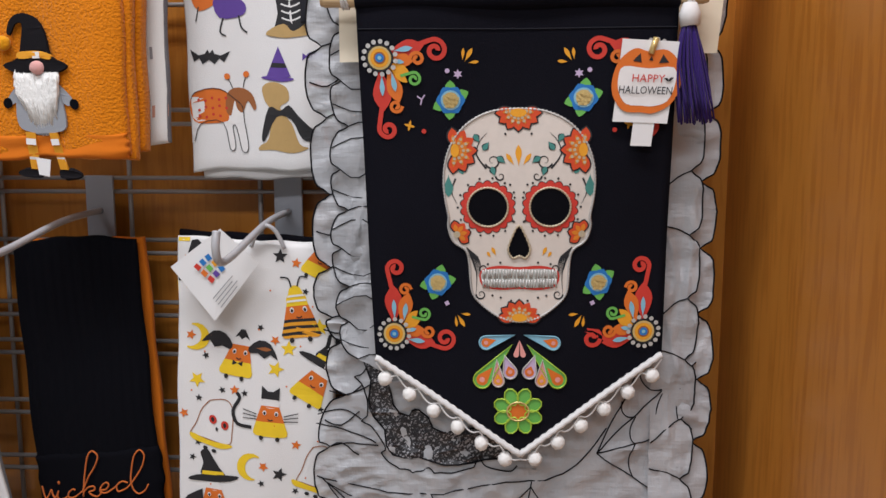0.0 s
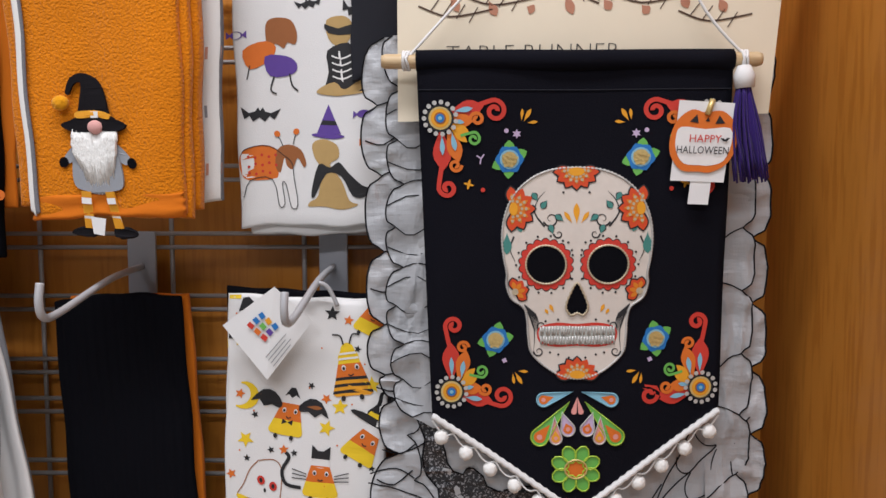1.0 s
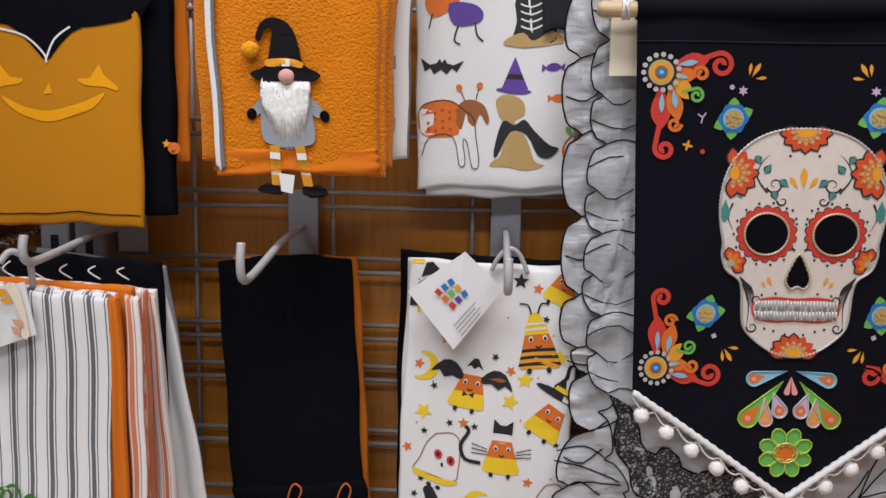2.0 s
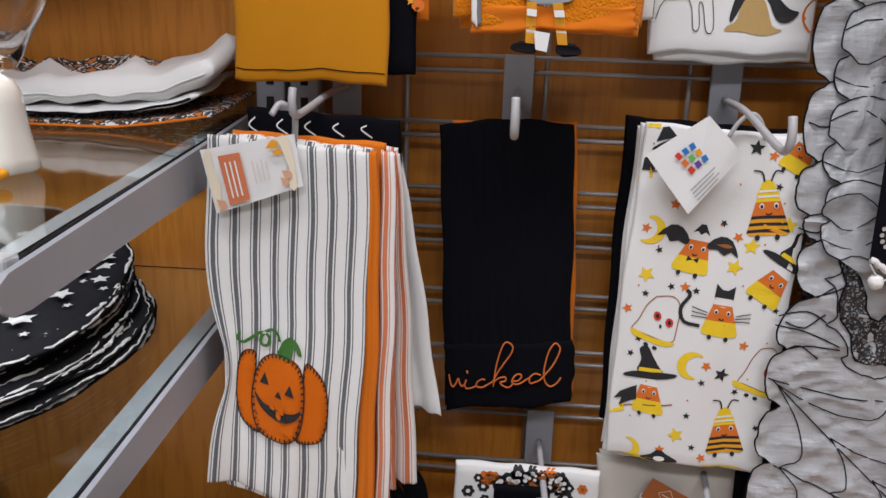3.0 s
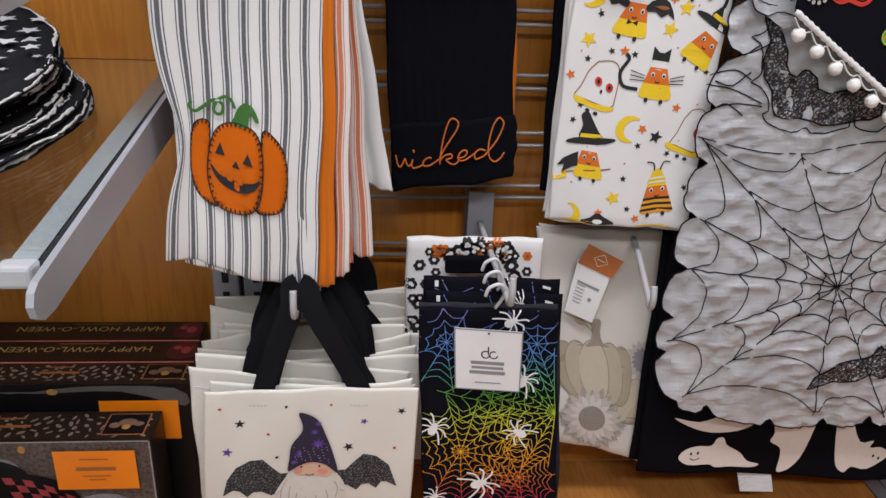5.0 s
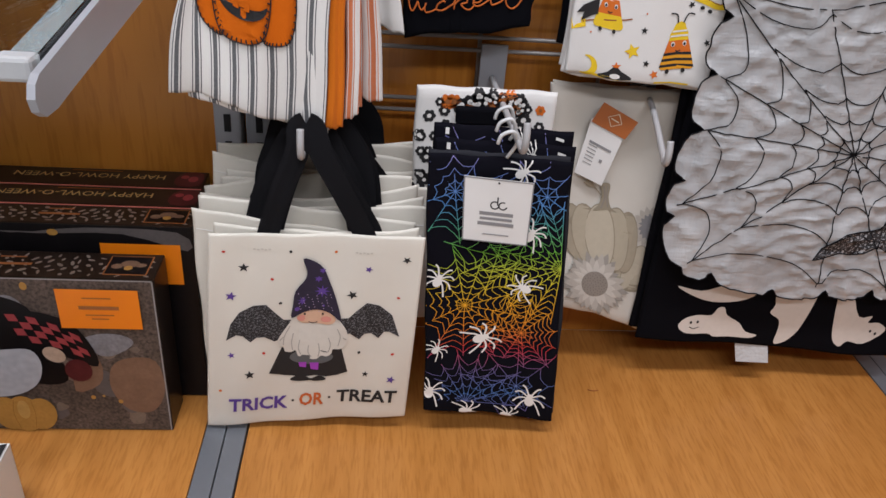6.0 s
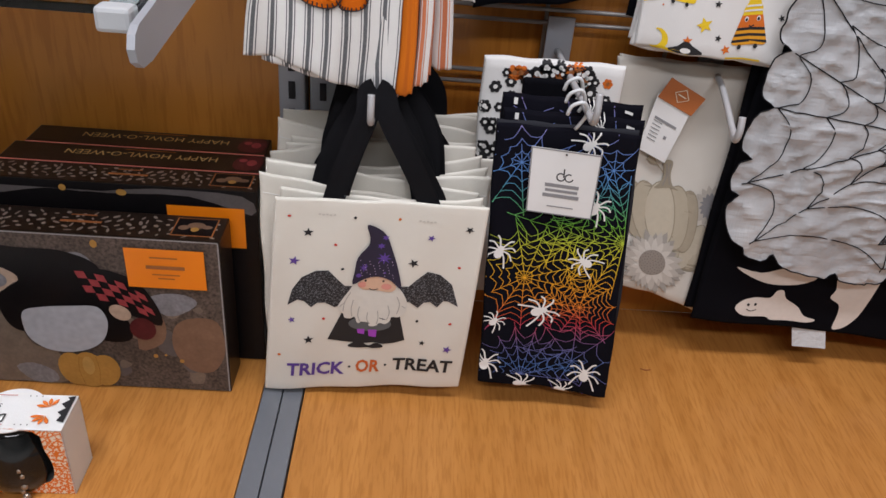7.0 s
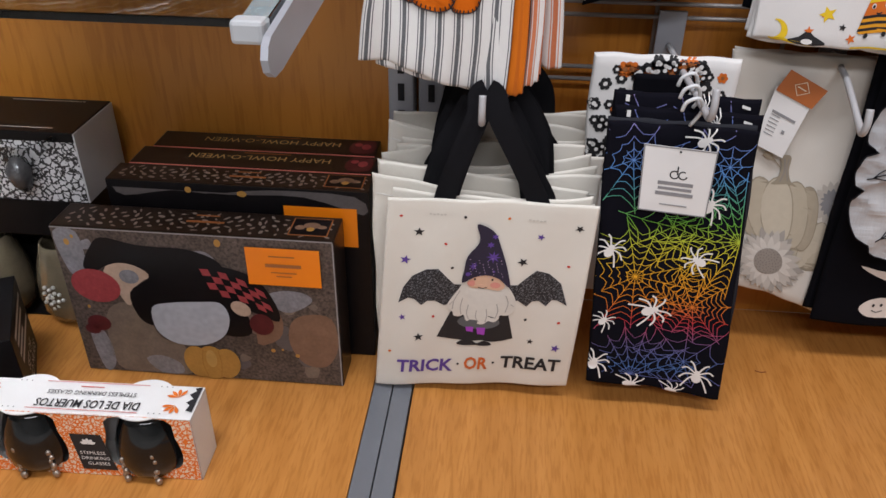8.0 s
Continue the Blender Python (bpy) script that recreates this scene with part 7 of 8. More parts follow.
rnd = random.Random(21)
for i in range(34):
    left = i % 3 == 0
    u, v, q = (rnd.uniform(.012, .10), rnd.uniform(.006, .05), rnd.uniform(.004, .010)) if left else (rnd.uniform(.19, w - .016), rnd.uniform(.085, h - .016), rnd.uniform(.006, .015))
    motif("photo_leaf", [([blob([(u + q * rnd.uniform(.6, 1.2) * math.cos(a), v + q * rnd.uniform(.5, 1.1) * math.sin(a)) for a in (0, 1.1, 2.2, 3.3, 4.4, 5.4)], 3)], (P_MIST if left else (P_BRN, P_TAUPE, P_SMOKE)[i % 3]))], fs, b1, "", .0003 + .000004 * i)
for pts in ([(.002, .004), (.030, .003), (.028, .048), (.012, .066), (.003, .05)], [(.160, .022), (.178, .020), (.188, .034), (.172, .044), (.160, .036)], [(.240, .076), (.262, .068), (.285, .070), (.293, .081), (.268, .098), (.250, .096)], [(.001, .150), (.016, .140), (.023, .165), (.019, .199), (.003, .208)]):
    motif("photo_mist", [([blob(photo_uv(pts), 4)], P_MIST)], fs, b1, "", .0006)
for u, v, q in ((.016, .020, .0035), (.024, .012, .002), (.196, .010, .004), (.022, .112, .002)):
    motif("photo_light", [([disc(u, v, q, q * 1.3, 10)], P_GOLD)], fs, b1, "", .0007)
motif("photo_shawl", [([blob(photo_uv([(.030, .122), (.060, .099), (.082, .115), (.092, .150), (.118, .160), (.118, .205), (.067, .208), (.022, .200)]), 4)], P_TAUPE), ([blob(photo_uv([(.063, .186), (.084, .179), (.106, .190), (.106, .206), (.078, .207)]), 3)], P_MIST)], fs, b1, "", .0006)
motif("photo_patch", [([blob(photo_uv([(.047, .055), (.067, .041), (.090, .045), (.108, .056), (.085, .071), (.066, .104), (.056, .085)]), 3)], P_CREAM), ([disc(.082, .064, .012, .010)], P_MIST)], fs, b1, "", .0008)
motif("photo_hat", [([blob(photo_uv([(.024, .050), (.039, .024), (.058, .008), (.094, .015), (.120, .017), (.158, .018), (.192, .034), (.198, .070), (.208, .095), (.210, .134), (.178, .140), (.150, .120), (.110, .120), (.088, .132), (.072, .120), (.071, .084), (.101, .060), (.090, .046), (.071, .042), (.053, .047), (.036, .056)]), 4)], P_BLK)], fs, b1, "", .0010)
motif("photo_ball", [([disc(.038, .080, .030, .024, 24, 8)], P_RED), ([disc(.030, .136, .015, .012, 14), disc(.020, .146, .010, .008, 12)], P_DRED)], fs, b1, "", .0012)
chk = []
for i in range(7):
    for j in range(4):
        if (i + j) % 2 == 0:
            k = .0011 * i * i * .55
            chk.append([(.170 + .0105 * i + .003 * j, .046 + .0095 * j + k), (.1803 + .0105 * i + .003 * j, .046 + .0095 * j + k + .001 * i), (.1833 + .0105 * i + .003 * j, .0553 + .0095 * j + k + .001 * i), (.173 + .0105 * i + .003 * j, .0553 + .0095 * j + k)])
motif("photo_ribbon", [([blob([(.166, .044), (.20, .042), (.236, .056), (.256, .090), (.258, .116), (.235, .108), (.20, .092), (.172, .084)], 3)], P_BLK), (chk, P_RED), ([disc(.236, .122, .015, .016, 18)], P_DRED), ([disc(.213, .100, .013, .010, 16, 35)], P_CREAM)], fs, b1, "", .0014)
motif("photo_shape", [([blob(photo_uv([(.093, .104), (.117, .095), (.153, .091), (.180, .091), (.187, .111), (.177, .137), (.156, .153), (.130, .159), (.106, .155), (.090, .137)]), 4)], P_GREY)], fs, b1, "pale grey furry shape", .0020)
motif("photo_gourd", [([disc(.148, .187, .018, .025, 20, -8)], P_GOLD), ([disc(.184, .187, .018, .024, 20, 8)], P_GOLD), ([disc(.166, .187, .020, .027, 20)], P_GOLD), ([stroke([(.157, .166), (.154, .187), (.158, .209)], .0007, 4), stroke([(.176, .166), (.178, .187), (.175, .209)], .0007, 4)], glossy("deep_straw", (.34, .16, .03), 40)), ([disc(.166, .180, .007, .014, 16)], glossy("light_straw", (.56, .33, .10), 40))], fs, b1, "small yellow gourd", .0026)
motif("photo_jug", [([blob(photo_uv([(.228, .095), (.246, .096), (.252, .115), (.243, .140), (.214, .150)]), 3), blob([(.272, .118), (.292, .104), (.322, .108), (.328, .15), (.312, .182), (.284, .180), (.268, .15)], 4)], P_BRN), ([disc(.246, .162, .0028), disc(.276, .168, .0028), disc(.258, .16, .0016)], P_GOLD)], fs, b1, "", .0008)
motif("orange_label", [([[(.2280, .0110), (.3140, .0110), (.3140, .0620), (.2280, .0620)]], P_OR)], fs, b1, "bright orange label", .0030)
bars("label_print", fs, I_BROWN, b1, [(.2500, .0320, .042, .0045), (.255, .0210, .030, .0016), (.256, .0430, .030, .0014), (.262, .0480, .018, .0014)], .0036)
for k, (y0, y1, pat) in enumerate(((-.140, -.096, True), (-.094, -.046, False), (-.044, .004, False))):
    bb, f2, t2 = puzzle_box(-.640 + .010 * k, y0, -.322 - .004 * k, y1, .446, False)
    dress_top(bb, t2, "", pat)
    motif("photo_ground", [([[(0, 0), (f2.w, 0), (f2.w, f2.h), (0, f2.h)]], P_BLK), ([blob([(.01, .004), (.06, .003), (.12, .012), (.20, .003), (.30, .006), (.31, .03), (.24, .010), (.15, .012), (.08, .010), (.02, .02)], 3)], P_SMOKE), ([disc(.165, .010, .006, .004), disc(.10, .008, .004)], P_GOLD)], f2, bb, "", .0002)
    motif("orange_label", [([[(.2140, .0220), (.3020, .0220), (.3020, .0750), (.2140, .0750)]], P_OR)], f2, bb, "bright orange label", .0010)
    bars("label_print", f2, I_BROWN, bb, [(.2400, .0420, .042, .0055)], .0016)

# ---- boxed drinking glasses ----
def glass_shape(cx, cy, z0, r, h, m, t, name="drinking_glass"):
    bm = bmesh.new()
    prof = [(.62, 0), (.80, .04), (.97, .18), (1.0, .34), (.95, .55), (.84, .75), (.70, .92), (.64, 1.0), (.58, 1.0), (.66, .90), (.80, .72), (.90, .5), (.90, .3), (.5, .08), (0.02, .07)]
    rings = [[bm.verts.new((cx + r * k * math.cos(i * math.tau / 28), cy + r * k * math.sin(i * math.tau / 28), z0 + h * q)) for i in range(28)] for k, q in prof]
    for a, c in zip(rings, rings[1:]):
        for i in range(28):
            bm.faces.new((a[i], a[(i + 1) % 28], c[(i + 1) % 28], c[i]))
    bm.faces.new(rings[0][::-1])
    bm.faces.new(rings[-1])
    return part(name, bm, m, t, "smoky black stemless glass", True)


def build_glass_box():
    X0, X1, Y0, Y1, Z1 = -.728, -.476, -.368, -.318, .2900
    t = thing("glassware_box", "white and orange carton holding two black stemless glasses", "carton", ((X0 + X1) / 2, Y0, DECK))
    CARD = simple("white_carton", (.72, .72, .71), .45, 0, .05)
    OPAT = patterned_mat("orange_flower_carton", (.70, .155, .008), (.74, .62, .50), 185, .62, .45)
    fsx = Sheet(((X0, Y0, Z1), (X1, Y0, Z1), (X0, Y0, DECK + .001), (X1, Y0, DECK + .001)), None, 0, 0)
    wins = []
    for cu in (.068, .194):
        wins.append(blob([(cu - .030, .002), (cu + .030, .002), (cu + .037, .026), (cu + .042, .052), (cu + .034, .073), (cu, .081), (cu - .034, .073), (cu - .042, .052), (cu - .037, .026)], 3))
    front = part("front_panel", fill([[[(0, 0), (fsx.w, 0), (fsx.w, fsx.h), (0, fsx.h)]] + wins], fsx, 0, 0), OPAT, t, "orange flower-patterned front", "keep")
    solid(front, .0012)
    part("side_panel", box(X1 - .0012, Y0, DECK + .001, X1, Y1, Z1), CARD, t)
    part("side_panel", box(X0, Y0, DECK + .001, X0 + .0012, Y1, Z1), CARD, t)
    part("back_panel", box(X0, Y1 - .0012, DECK + .001, X1, Y1, Z1), CARD, t)
    part("bottom_panel", box(X0, Y0 + .002, DECK + .0005, X1, Y1, DECK + .002), CARD, t)
    lid = Sheet(((X0, Y0, Z1 + .0005), (X1, Y0, Z1 + .0005), (X0, Y1, Z1 + .0005), (X1, Y1, Z1 + .0005)), None, 0, 0, Vector((0, 0, 1)))
    rim, half = [(0, 0)], lid.h / 2
    for mid, sg in ((.068, -1), (.194, -1), (.194, 1), (.068, 1)):
        if (mid, sg) == (.194, 1):
            rim += [(lid.w, 0), (lid.w, lid.h)]
        reach = half + (.0085 if sg > 0 else .0045)
        a0 = math.asin(half / reach)
        for j in range(13):
            a = a0 + (math.pi - 2 * a0) * j / 12
            rim.append((mid + sg * .033 * math.cos(a), half + sg * reach * math.sin(a)))
    rim.append((0, lid.h))
    top = part("top_panel", fill([[rim]], lid, 0, 0), CARD, t, "white printed lid with round tabs", "keep")
    solid(top, .0012)
    SMOKE = simple("smoky_black_glass", (.006, .007, .0075), .10, 0, .1, 20, 300, 0, .0003, 0, .25, .35)
    PEWTER = simple("pewter_relief", (.42, .36, .30), .3, .8, .3, 200, 800, .6, .001)
    for cu, figures in ((.068, ((-.010, .036), (.024, .030))), (.194, ((-.022, .026), (.013, .036)))):
        cx = X0 + cu
        g = glass_shape(cx, Y0 + .026, DECK + .0025, .0405, .0800, SMOKE, t)
        bm = bmesh.new()
        for dx, hh in figures:
            base = Vector((cx + dx, Y0 - .0135 + abs(dx) * .25, DECK + .007))
            for j, rad in enumerate((.0046, .0030, .0040, .0026, .0034, .0036)):
                q = bmesh.ops.create_icosphere(bm, subdivisions=1, radius=rad)
                for v in q["verts"]:
                    v.co = base + Vector((v.co.x + .0011 * (-1) ** j, v.co.y * .8 + .0015 * (j / 5) ** 2, v.co.z * 1.25 + hh * j / 5))
        part("relief_figure", bm, PEWTER, g, "pewter-coloured relief ornament", True)
    ts = Sheet(((X1, Y0, Z1 + .0018), (X0, Y0, Z1 + .0018), (X1, Y1, Z1 + .0018), (X0, Y1, Z1 + .0018)), None, 0, 0, Vector((0, 0, 1)))
    letters("lettering", "DIA DE LOS MUERTOS", I_BLACK, ts, .1150, .0200, .0165, top, 0, "CENTER", .0003, "", 1.0, .0002, .112)
    letters("lettering", "STEMLESS DRINKING GLASSES", I_BLACK, ts, .1170, .0340, .0088, top, 0, "CENTER", .0003, "", 1.0, .0, .097)
    bars("lid_rule", ts, I_RED, top, [(.058, .0050, .120, .0008), (.059, .0465, .114, .0008), (.107, .0400, .026, .0012)], .0003)
    for u0 in (.034, .040, .046, .190, .196, .202):
        motif("lid_dot", [([disc(u0, v0, .0007, .0007)], I_BLACK) for v0 in (.0055, .0460)], ts, top, "", .0003)
    for u0, fl in ((.022, 1), (.232, -1)):
        for sg in (-1, 1):
            motif("lid_flower", [([leaf(u0, .025 + sg * .006, u0 + fl * .014 * math.cos(radians(a)), .025 + sg * .006 + sg * .013 * math.sin(radians(a)), .0040) for a in (10, 45, 80, 115)], I_ORANGE)], ts, top, "orange leaf spray", .0003)
    motif("lid_zigzag", [([[(.0015, .010), (.009, .012), (.007, .020), (.012, .024), (.006, .030), (.012, .036), (.006, .042), (.009, .046), (.0015, .048)]], I_BLACK)], ts, top, "black leaf print", .0003)
    lb = motif("black_label", [([[(.117, .0270), (.151, .0270), (.160, .0800), (.1215, .0800)]], I_BLACK)], fsx, t, "black label", .0010)
    for i, wd in enumerate(("STEMLESS", "DRINKING", "GLASSES")):
        letters("lettering", wd, I_WHITE, fsx, .1375 + .0018 * i, .0560 + .0080 * i, .0066, t, 0, "CENTER", .0018)
    motif("label_flower", [([leaf(.1355, .041, .1355 + .009 * math.cos(radians(a)), .041 - .009 * math.sin(radians(a)), .004) for a in (20, 55, 90, 125, 160)], I_WHITE)], fsx, t, "", .0018)
    t.rotation_euler = (0, 0, radians(1.8))
    t.location.y -= .004


build_glass_box()


def build_mug_boxes():
    PAT = patterned_mat("skull_flower_carton", (.010, .010, .011), (.56, .56, .57), 120, .56, .4)
    BLK = simple("black_carton", (.006, .0055, .006), .4, 0, .1, 30, 500, .1, .0004, 0, 0, .14)
    SIDE = simple("grey_carton", (.50, .50, .51), .5, 0, .05)
    for z0, z1, top in ((DECK + .0005, .386, False), (.3865, .482, True)):
        t = thing("glassware_box", "black carton with white flower pattern, stacked" if top else "black carton with an open window and a gilded glass", "carton", (-.82, -.10, z0), "stacked glass cartons")
        if top:
            part("carton", box(-.96, -.100, z0, -.692, .006, z1, .001), PAT, t)
            part("side_panel", box(-.6925, -.0995, z0 + .0005, -.6900, .0055, z1 - .0005), SIDE, t)
            part("lid", box(-.9605, -.1005, z1 - .012, -.6915, .0065, z1 + .0012, .001), BLK, t, "black lid with white marks")
            tp = Sheet(((-.96, -.1005, z1 + .0016), (-.692, -.1005, z1 + .0016), (-.96, .006, z1 + .0016), (-.692, .006, z1 + .0016)), None, 0, 0, Vector((0, 0, 1)))
            bars("lid_mark", tp, I_WHITE, t, [(.10, .030, .03, .005), (.14, .010, .10, .0012), (.14, .096, .10, .0012)], .0006)
            g = clear_mat("window_film", (.95, .95, .95), .05, 1.3)
            part("window_film", tube([(-.83, -.1015, .476), (-.79, -.1035, .452), (-.75, -.1035, .452), (-.715, -.1015, .476)], [.004, .010, .010, .004], 10), g, t, "", True)
            part("relief_ornament", tube([(-.765, -.108, .452), (-.765, -.112, .436), (-.765, -.110, .420), (-.765, -.106, .408)], [.008, .016, .013, .008], 14), simple("dark_glass_relief", (.10, .10, .105), .2, .4, .3, 90, 400, .4, .002), t, "dark relief ornament", True)
        else:
            part("back_panel", box(-.96, -.040, z0, -.692, .006, z1), BLK, t)
            part("bottom_panel", box(-.96, -.100, z0, -.692, -.041, z0 + .002), BLK, t)
            part("side_panel", box(-.6945, -.100, z0, -.692, -.041, z1), BLK, t)
            part("header_panel", box(-.96, -.101, .335, -.692, -.098, z1), BLK, t)
            GOLDG = simple("gilded_smoky_glass", (.20, .165, .11), .12, .3, .3, 60, 300, .1, .001, 0, .6)
            for cx in (-.752, -.86):
                g = glass_shape(cx, -.086, z0 + .0025, .046, .118, GOLDG, t)
                bm = bmesh.new()
                for j in range(16):
                    a, rr = j * 2.4, .015 * math.sqrt(j / 16)
                    q = bmesh.ops.create_icosphere(bm, subdivisions=1, radius=.0032)
                    for v in q["verts"]:
                        v.co += Vector((cx - .006 + rr * math.cos(a), -.132 + rr * .15, z0 + .055 + rr * 1.3 * math.sin(a)))
                part("relief_ornament", bm, SILVER, g, "silver relief ornament", True)
    t = thing("mug_box", "black carton for a set of two mugs", "carton", (-.80, -.23, DECK))
    m = box(-.13, -.07, DECK + .0005, .0, .07, .312, .001)
    bmesh.ops.transform(m, matrix=Matrix.Translation((-.744, -.225, 0)) @ Matrix.Rotation(radians(28), 4, "Z"), verts=m.verts)
    part("carton", m, BLK, t)
    rot = Matrix.Translation((-.744, -.225, 0)) @ Matrix.Rotation(radians(28), 4, "Z")
    sd = Sheet([rot @ Vector(p) for p in ((.0006, -.07, .312), (.0006, .07, .312), (.0006, -.07, .2005), (.0006, .07, .2005))], None, 0, 0, (rot.to_3x3() @ Vector((1, 0, 0))))
    letters("lettering", "SET OF", I_WHITE, sd, .070, .080, .018, t, 0, "CENTER", .0006)
    letters("lettering", "TWO MUGS", I_WHITE, sd, .070, .097, .018, t, 0, "CENTER", .0006)
    bars("carton_print", sd, I_WHITE, t, [(.02 + .004 * (i % 2), .012 + .012 * i, .10 - .02 * (i % 3), .006) for i in range(4)], .0006)


build_mug_boxes()

# ---- things on the glass shelves ----
SLOPE = .114
shelf_z = lambda y, front: front + .0036 + SLOPE * (y + .44)


def build_placemats():
    TOP = cloth_mat("black_velvet_print", (.011, .011, .013), .95, 0, .2)
    STAR = cloth_mat("white_star_velvet", (.48, .48, .47), 1.0, 0, .3, 300, .8, .001)
    FUZZ = cloth_mat("white_chenille", (.58, .57, .55), 1.0, .2, .35, 300, 1.0, .002)
    rnd = random.Random(11)
    z = 0.0
    for k in range(11):
        cx, cy = -.578 + .0030 * (10 - k) * .75 + rnd.uniform(-.013, .010), -.214 + rnd.uniform(-.014, .010)
        r = .188
        th = .0053
        lab = "round black placemat with white stars, on a stack" if k == 10 else "round black placemat with a white fringe, in a stack"
        base = lambda x, y: shelf_z(y, .729) + z
        t = thing("placemat", lab, "placemat", (cx, cy, base(cx, cy)), "stacked placemats")
        N = 64
        bm = bmesh.new()
        rings = []
        wob = lambda i: 1 + .016 * math.sin(i * .49 + k) + .009 * math.sin(i * 1.3 + k * 2)
        droop = lambda i, q: .0036 * q ** 3 * math.sin(i * math.tau / N * 2 + k) - .0017 * k * q ** 4 * max(0.0, math.cos(i * math.tau / N + .7))
        for q, dz in ((.02, th), (.4, th), (.75, th), (.93, th * .95), (.985, th * .7), (1.0, th * .4), (.985, .0012), (.9, .0), (.02, 0)):
            rings.append([bm.verts.new((cx + r * q * wob(i) * math.cos(i * math.tau / N), cy + r * q * wob(i) * math.sin(i * math.tau / N), base(0, cy + r * q * math.sin(i * math.tau / N)) + dz + droop(i, q) + .0036 * q ** 3)) for i in range(N)])
        for a, c in zip(rings, rings[1:]):
            for i in range(N):
                bm.faces.new((a[i], a[(i + 1) % N], c[(i + 1) % N], c[i]))
        bm.faces.new(rings[0][::-1])
        bm.faces.new(rings[-1])
        part("mat", bm, TOP, t, "", True)
        pts = [(cx + r * (.978 + .012 * rnd.random()) * wob(i) * math.cos(i * math.tau / N), cy + r * .985 * wob(i) * math.sin(i * math.tau / N), base(0, cy + r * .985 * wob(i) * math.sin(i * math.tau / N)) + th * (.55 + .3 * rnd.random()) + droop(i, 1) + .0036) for i in range(N)]
        pts = smooth_line(pts, 4, True)
        gap = [max(0.0, noise.noise(Vector((i * .09, k * 3.1, 0))) + .35) for i in range(len(pts))]
        part("white_rim", tube([p + Vector((rnd.uniform(-.0011, .0011), rnd.uniform(-.0011, .0011), rnd.uniform(-.0008, .0008))) for p in pts], [.0003 + .0030 * g * rnd.uniform(.4, 1.0) for g in gap], 5, None, True), FUZZ, t, "ragged fuzzy white rim", True)
        if k >= 8:
            ss = Sheet(((cx - r, cy + r, base(0, cy + r) + th), (cx + r, cy + r, base(0, cy + r) + th), (cx - r, cy - r, base(0, cy - r) + th), (cx + r, cy - r, base(0, cy - r) + th)), None, 0, 0, Vector((0, -.113, .9936)))
            for i in range(84):
                a, q = i * 2.399 + k, r * .95 * math.sqrt((i + .5) / 84)
                if k < 10 and q < r * .72:
                    continue
                motif("star_print", [([star(r + q * math.cos(a), r + q * math.sin(a), rnd.choice((.005, .0095, .0115, .0125)), 5, .48, rnd.uniform(0, 70))], STAR)], ss, t, "", .0012)
            if k == 10:
                pu, pv = -.532 - cx + r, cy + r + .262
                motif("pumpkin_print", [([disc(pu + .016 * e, pv, .020, .030, 18) for e in (-1, 0, 1)], OCHRE), ([stroke([(pu + .010 * e, pv - .026), (pu + .013 * e, pv), (pu + .010 * e, pv + .026)], .0016, 3) for e in (-2, -1, 1, 2)] + [[(pu - .014, pv - .004), (pu - .008, pv - .014), (pu - .003, pv - .004)], [(pu + .003, pv - .004), (pu + .008, pv - .014), (pu + .014, pv - .004)]], TOP)], ss, t, "", .0016)
        z += th + .0006


build_placemats()


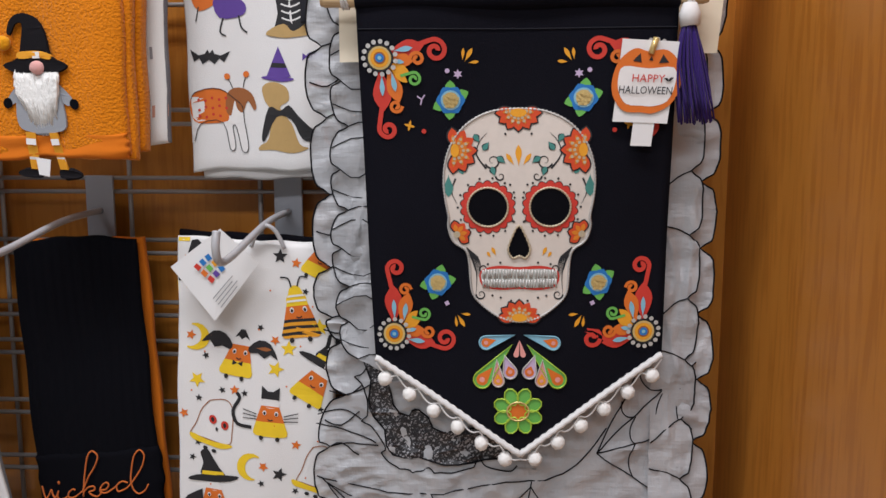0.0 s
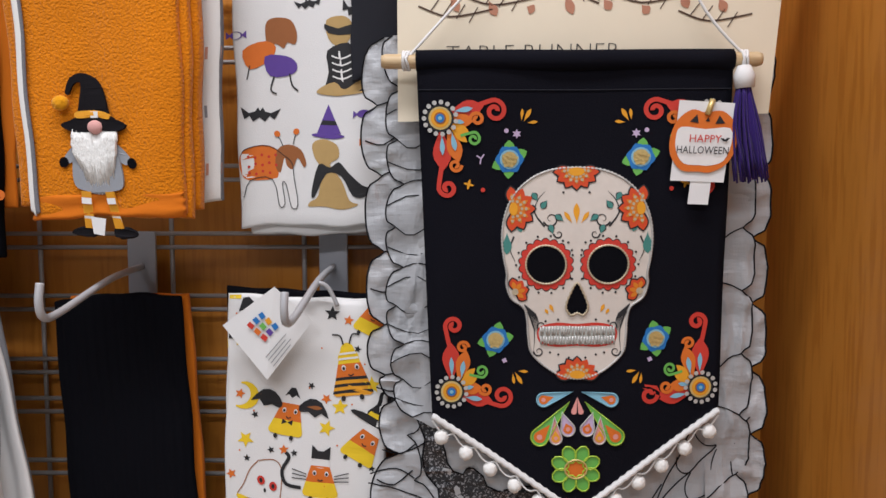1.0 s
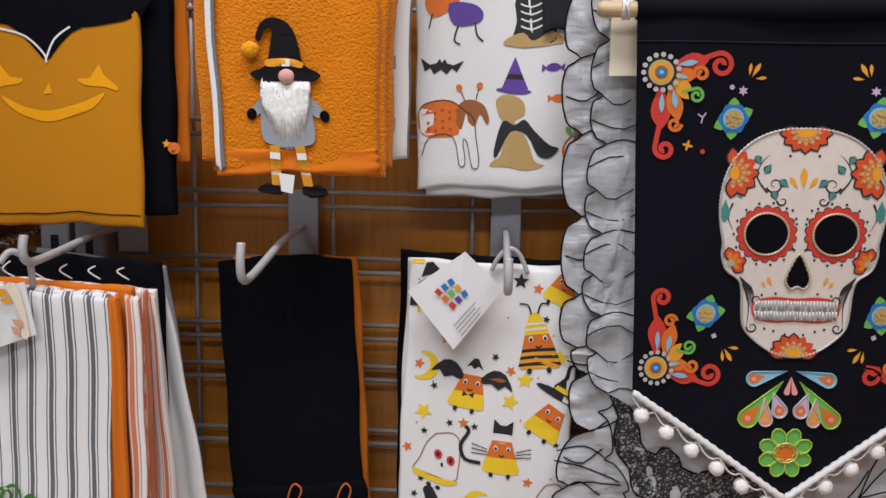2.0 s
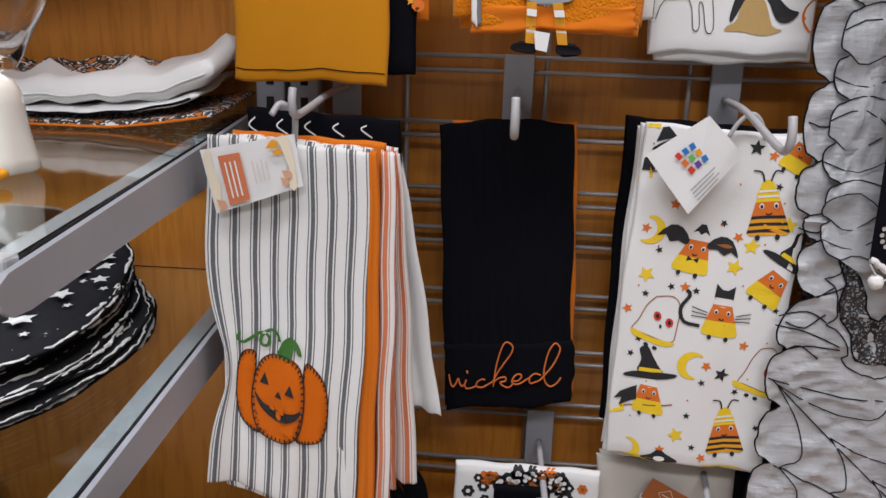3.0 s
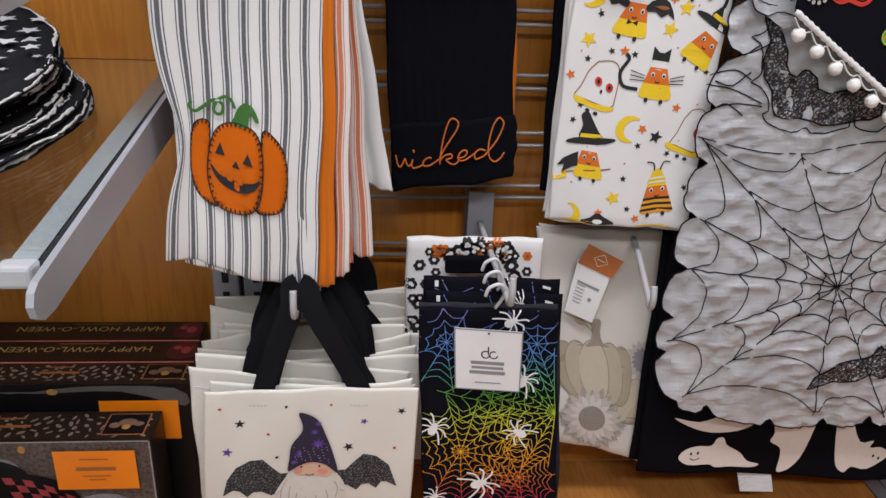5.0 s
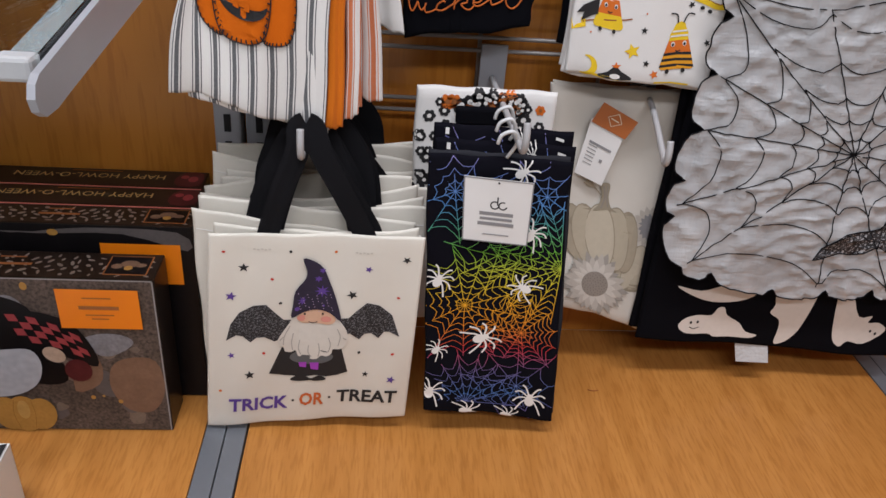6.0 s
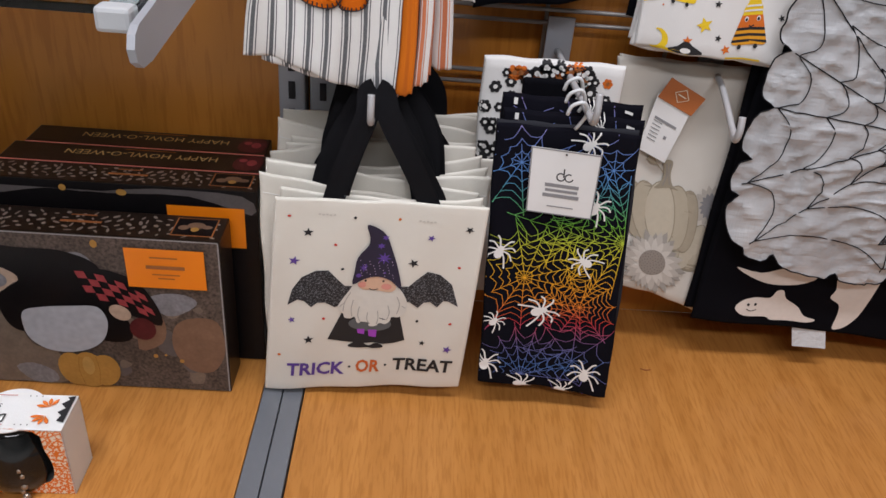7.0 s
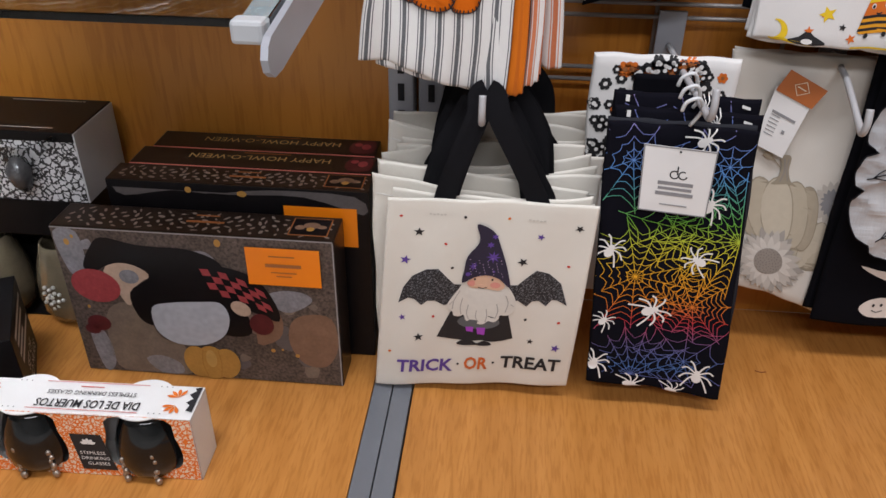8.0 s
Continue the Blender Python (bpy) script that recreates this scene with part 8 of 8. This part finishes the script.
def build_napkins():
    PRT = patterned_mat("black_orange_print", (.66, .65, .63), (.020, .020, .022), 70, .36, .9, (.50, .16, .03))
    rnd = random.Random(6)
    z = 0.0
    for k, th in enumerate((.007, .008, .026)):
        x0, x1 = -.62 + rnd.uniform(-.01, .01), -.330 + rnd.uniform(-.012, .010)
        y0, y1 = -.118 + rnd.uniform(-.008, .008) + .003 * k, .012
        t = thing("folded_napkin", "folded white and black cloth napkin in a stack on glass", "napkin", ((x0 + x1) / 2, (y0 + y1) / 2, shelf_z(-.14, .916) + z), "stacked napkins")
        bm = bmesh.new()
        nx, ny = 40, 26
        grid = {}
        for lay in (0, 1):
            for i in range(nx + 1):
                for j in range(ny + 1):
                    x, y = x0 + (x1 - x0) * i / nx, y0 + (y1 - y0) * j / ny
                    e = min(1.0, min(i, nx - i, j, ny - j) / 1.5)
                    fold = .016 * (1 - abs(noise.noise(Vector((x * 9 + y * 12, y * 9 - x * 4, .4))))) ** 3 + .012 * noise.noise(Vector((x * 14, y * 17, 1.1))) + .004 * noise.noise(Vector((x * 45, y * 30, k * .4)))
                    lift = .16 * max(0, (i / nx - .62)) ** 1.35 * (.35 + k / 6) + fold * (k / 2) * min(1.0, .35 + 1.6 * j / ny) + .0012 * math.sin(x * 130 + y * 60 + k * 2) * min(1, k / 2)
                    grid[lay, i, j] = bm.verts.new((x, y, shelf_z(y, .916) + z * (1 + .0) + max(0, lift) + (th * (.55 + .45 * math.sqrt(e)) if lay else th * .25 * (1 - e))))
        for i in range(nx):
            for j in range(ny):
                bm.faces.new((grid[1, i, j], grid[1, i + 1, j], grid[1, i + 1, j + 1], grid[1, i, j + 1]))
                bm.faces.new((grid[0, i, j], grid[0, i, j + 1], grid[0, i + 1, j + 1], grid[0, i + 1, j]))
        for i in range(nx):
            for j in (0, ny):
                bm.faces.new((grid[0, i, j], grid[0, i + 1, j], grid[1, i + 1, j], grid[1, i, j]))
        for j in range(ny):
            for i in (0, nx):
                bm.faces.new((grid[0, i, j], grid[0, i, j + 1], grid[1, i, j + 1], grid[1, i, j]))
        for f in bm.faces:
            c = f.calc_center_median()
            f.material_index = 1 if k == 0 or (k == 2 and c.y > y0 + .050 + .30 * max(0, c.x + .50) and c.x < x0 + .20) else 0
        front = [(grid[1, i, 0].co + grid[0, i, 0].co) / 2 + Vector((0, -.001, 0)) for i in range(1, nx)]
        part("folded_cloth", bm, [WHITE, PRT], t, "", True)
        pts = [Vector(p) for p in front]
        part("hem", tube(pts, .0013, 6), (ORANGE, BLACK, WHITE)[k], t, "", True)
        z += th + .0008


build_napkins()


def build_ghost():
    CER = simple("white_glazed_ceramic", (.72, .70, .63), .12, 0, .06, 20, 300, 0, .0003, 0, .6)
    YEL = simple("yellow_glaze", (.74, .33, .012), .15, 0, .05, 30, 300, 0, .0003, 0, .5)
    DRK = simple("black_glaze", (.01, .01, .01), .15, 0, .05, 30, 300, 0, .0003, 0, .5)
    cx, cy = -.438, -.285
    z0 = shelf_z(cy, .916) + .0015
    bm = bmesh.new()
    prof = [(.030, .002), (.0345, .006), (.034, .016), (.030, .035), (.0275, .055), (.0265, .068), (.0250, .080), (.020, .090), (.011, .0965), (.001, .098)]
    N = 36
    rings = [[bm.verts.new((cx + r * (1 + .05 * math.sin(6 * i * math.tau / N) * max(0, 1 - q / .07)) * math.cos(i * math.tau / N), cy + r * (1 + .05 * math.sin(6 * i * math.tau / N) * max(0, 1 - q / .07)) * math.sin(i * math.tau / N), z0 + q)) for i in range(N)] for r, q in prof]
    for a, c in zip(rings, rings[1:]):
        for i in range(N):
            bm.faces.new((a[i], a[(i + 1) % N], c[(i + 1) % N], c[i]))
    bm.faces.new(rings[0][::-1])
    bm.faces.new(rings[-1])
    for dx, dy, dz, r, mi in ((-.015, -.030, .005, .0082, 1), (.019, -.027, .005, .0082, 1), (.004, -.0265, .0600, .0050, 2), (-.009, -.0250, .0730, .0042, 2), (.011, -.0240, .0735, .0042, 2)):
        q = bmesh.ops.create_icosphere(bm, subdivisions=2, radius=r)
        fs2 = {f for v in q["verts"] for f in v.link_faces}
        for v in q["verts"]:
            v.co = Vector((cx + dx + v.co.x, cy + dy + v.co.y, z0 + dz + v.co.z * .75))
        for f in fs2:
            f.material_index = mi
    for v in bm.verts:
        v.co = Vector((cx + (v.co.x - cx) * .90, cy + (v.co.y - cy) * .90, z0 + (v.co.z - z0) * .80))
    t = thing("ghost_goblet", "clear goblet on a white glazed ghost-shaped stem with yellow feet", "goblet", (cx, cy, z0))
    part("ghost_stem", bm, [CER, YEL, DRK], t, "white glazed ceramic ghost", True)
    bowl = bmesh.new()
    prof = [(.001, .0785), (.012, .0785), (.021, .082), (.026, .090), (.030, .100), (.044, .125), (.056, .150), (.058, .156), (.0562, .156), (.054, .150), (.042, .126), (.028, .102), (.023, .093), (.017, .088), (.001, .087)]
    rings = [[bowl.verts.new((cx + r * math.cos(i * math.tau / N), cy + r * math.sin(i * math.tau / N), z0 + q)) for i in range(N)] for r, q in prof]
    for a, c in zip(rings, rings[1:]):
        for i in range(N):
            bowl.faces.new((a[i], a[(i + 1) % N], c[(i + 1) % N], c[i]))
    bowl.faces.new(rings[0][::-1])
    bowl.faces.new(rings[-1])
    part("bowl", bowl, clear_mat("goblet_glass", (.97, .98, .98)), t, "clear flared glass bowl", True).visible_shadow = False


build_ghost()

# a crumb of dirt on the deck
bm = tube(smooth_line([(.176, -.118, DECK + .0008), (.182, -.121, DECK + .0014), (.190, -.119, DECK + .0008)], 4), .0007, 5)
tagged(part("lint", bm, I_BROWN, None, "", True), "small dark shred of lint on the deck", "lint")

# raised stitches, beads and speckles too small to pick apart
for ob in list(scene.objects):
    if ob.name.split(".")[0] in ("sequin_ring", "web_stitch", "edge_stitch", "stitching", "tooth_bead_row", "dots", "speckles", "dot_print", "lid_pattern", "small_print", "printed_edge", "relief_ornament", "relief_figure", "flower_bead_row", "cheek_strokes", "petal_marks", "small_stars", "tassel_skirt", "beard"):
        tagged(ob, kind="stuff")
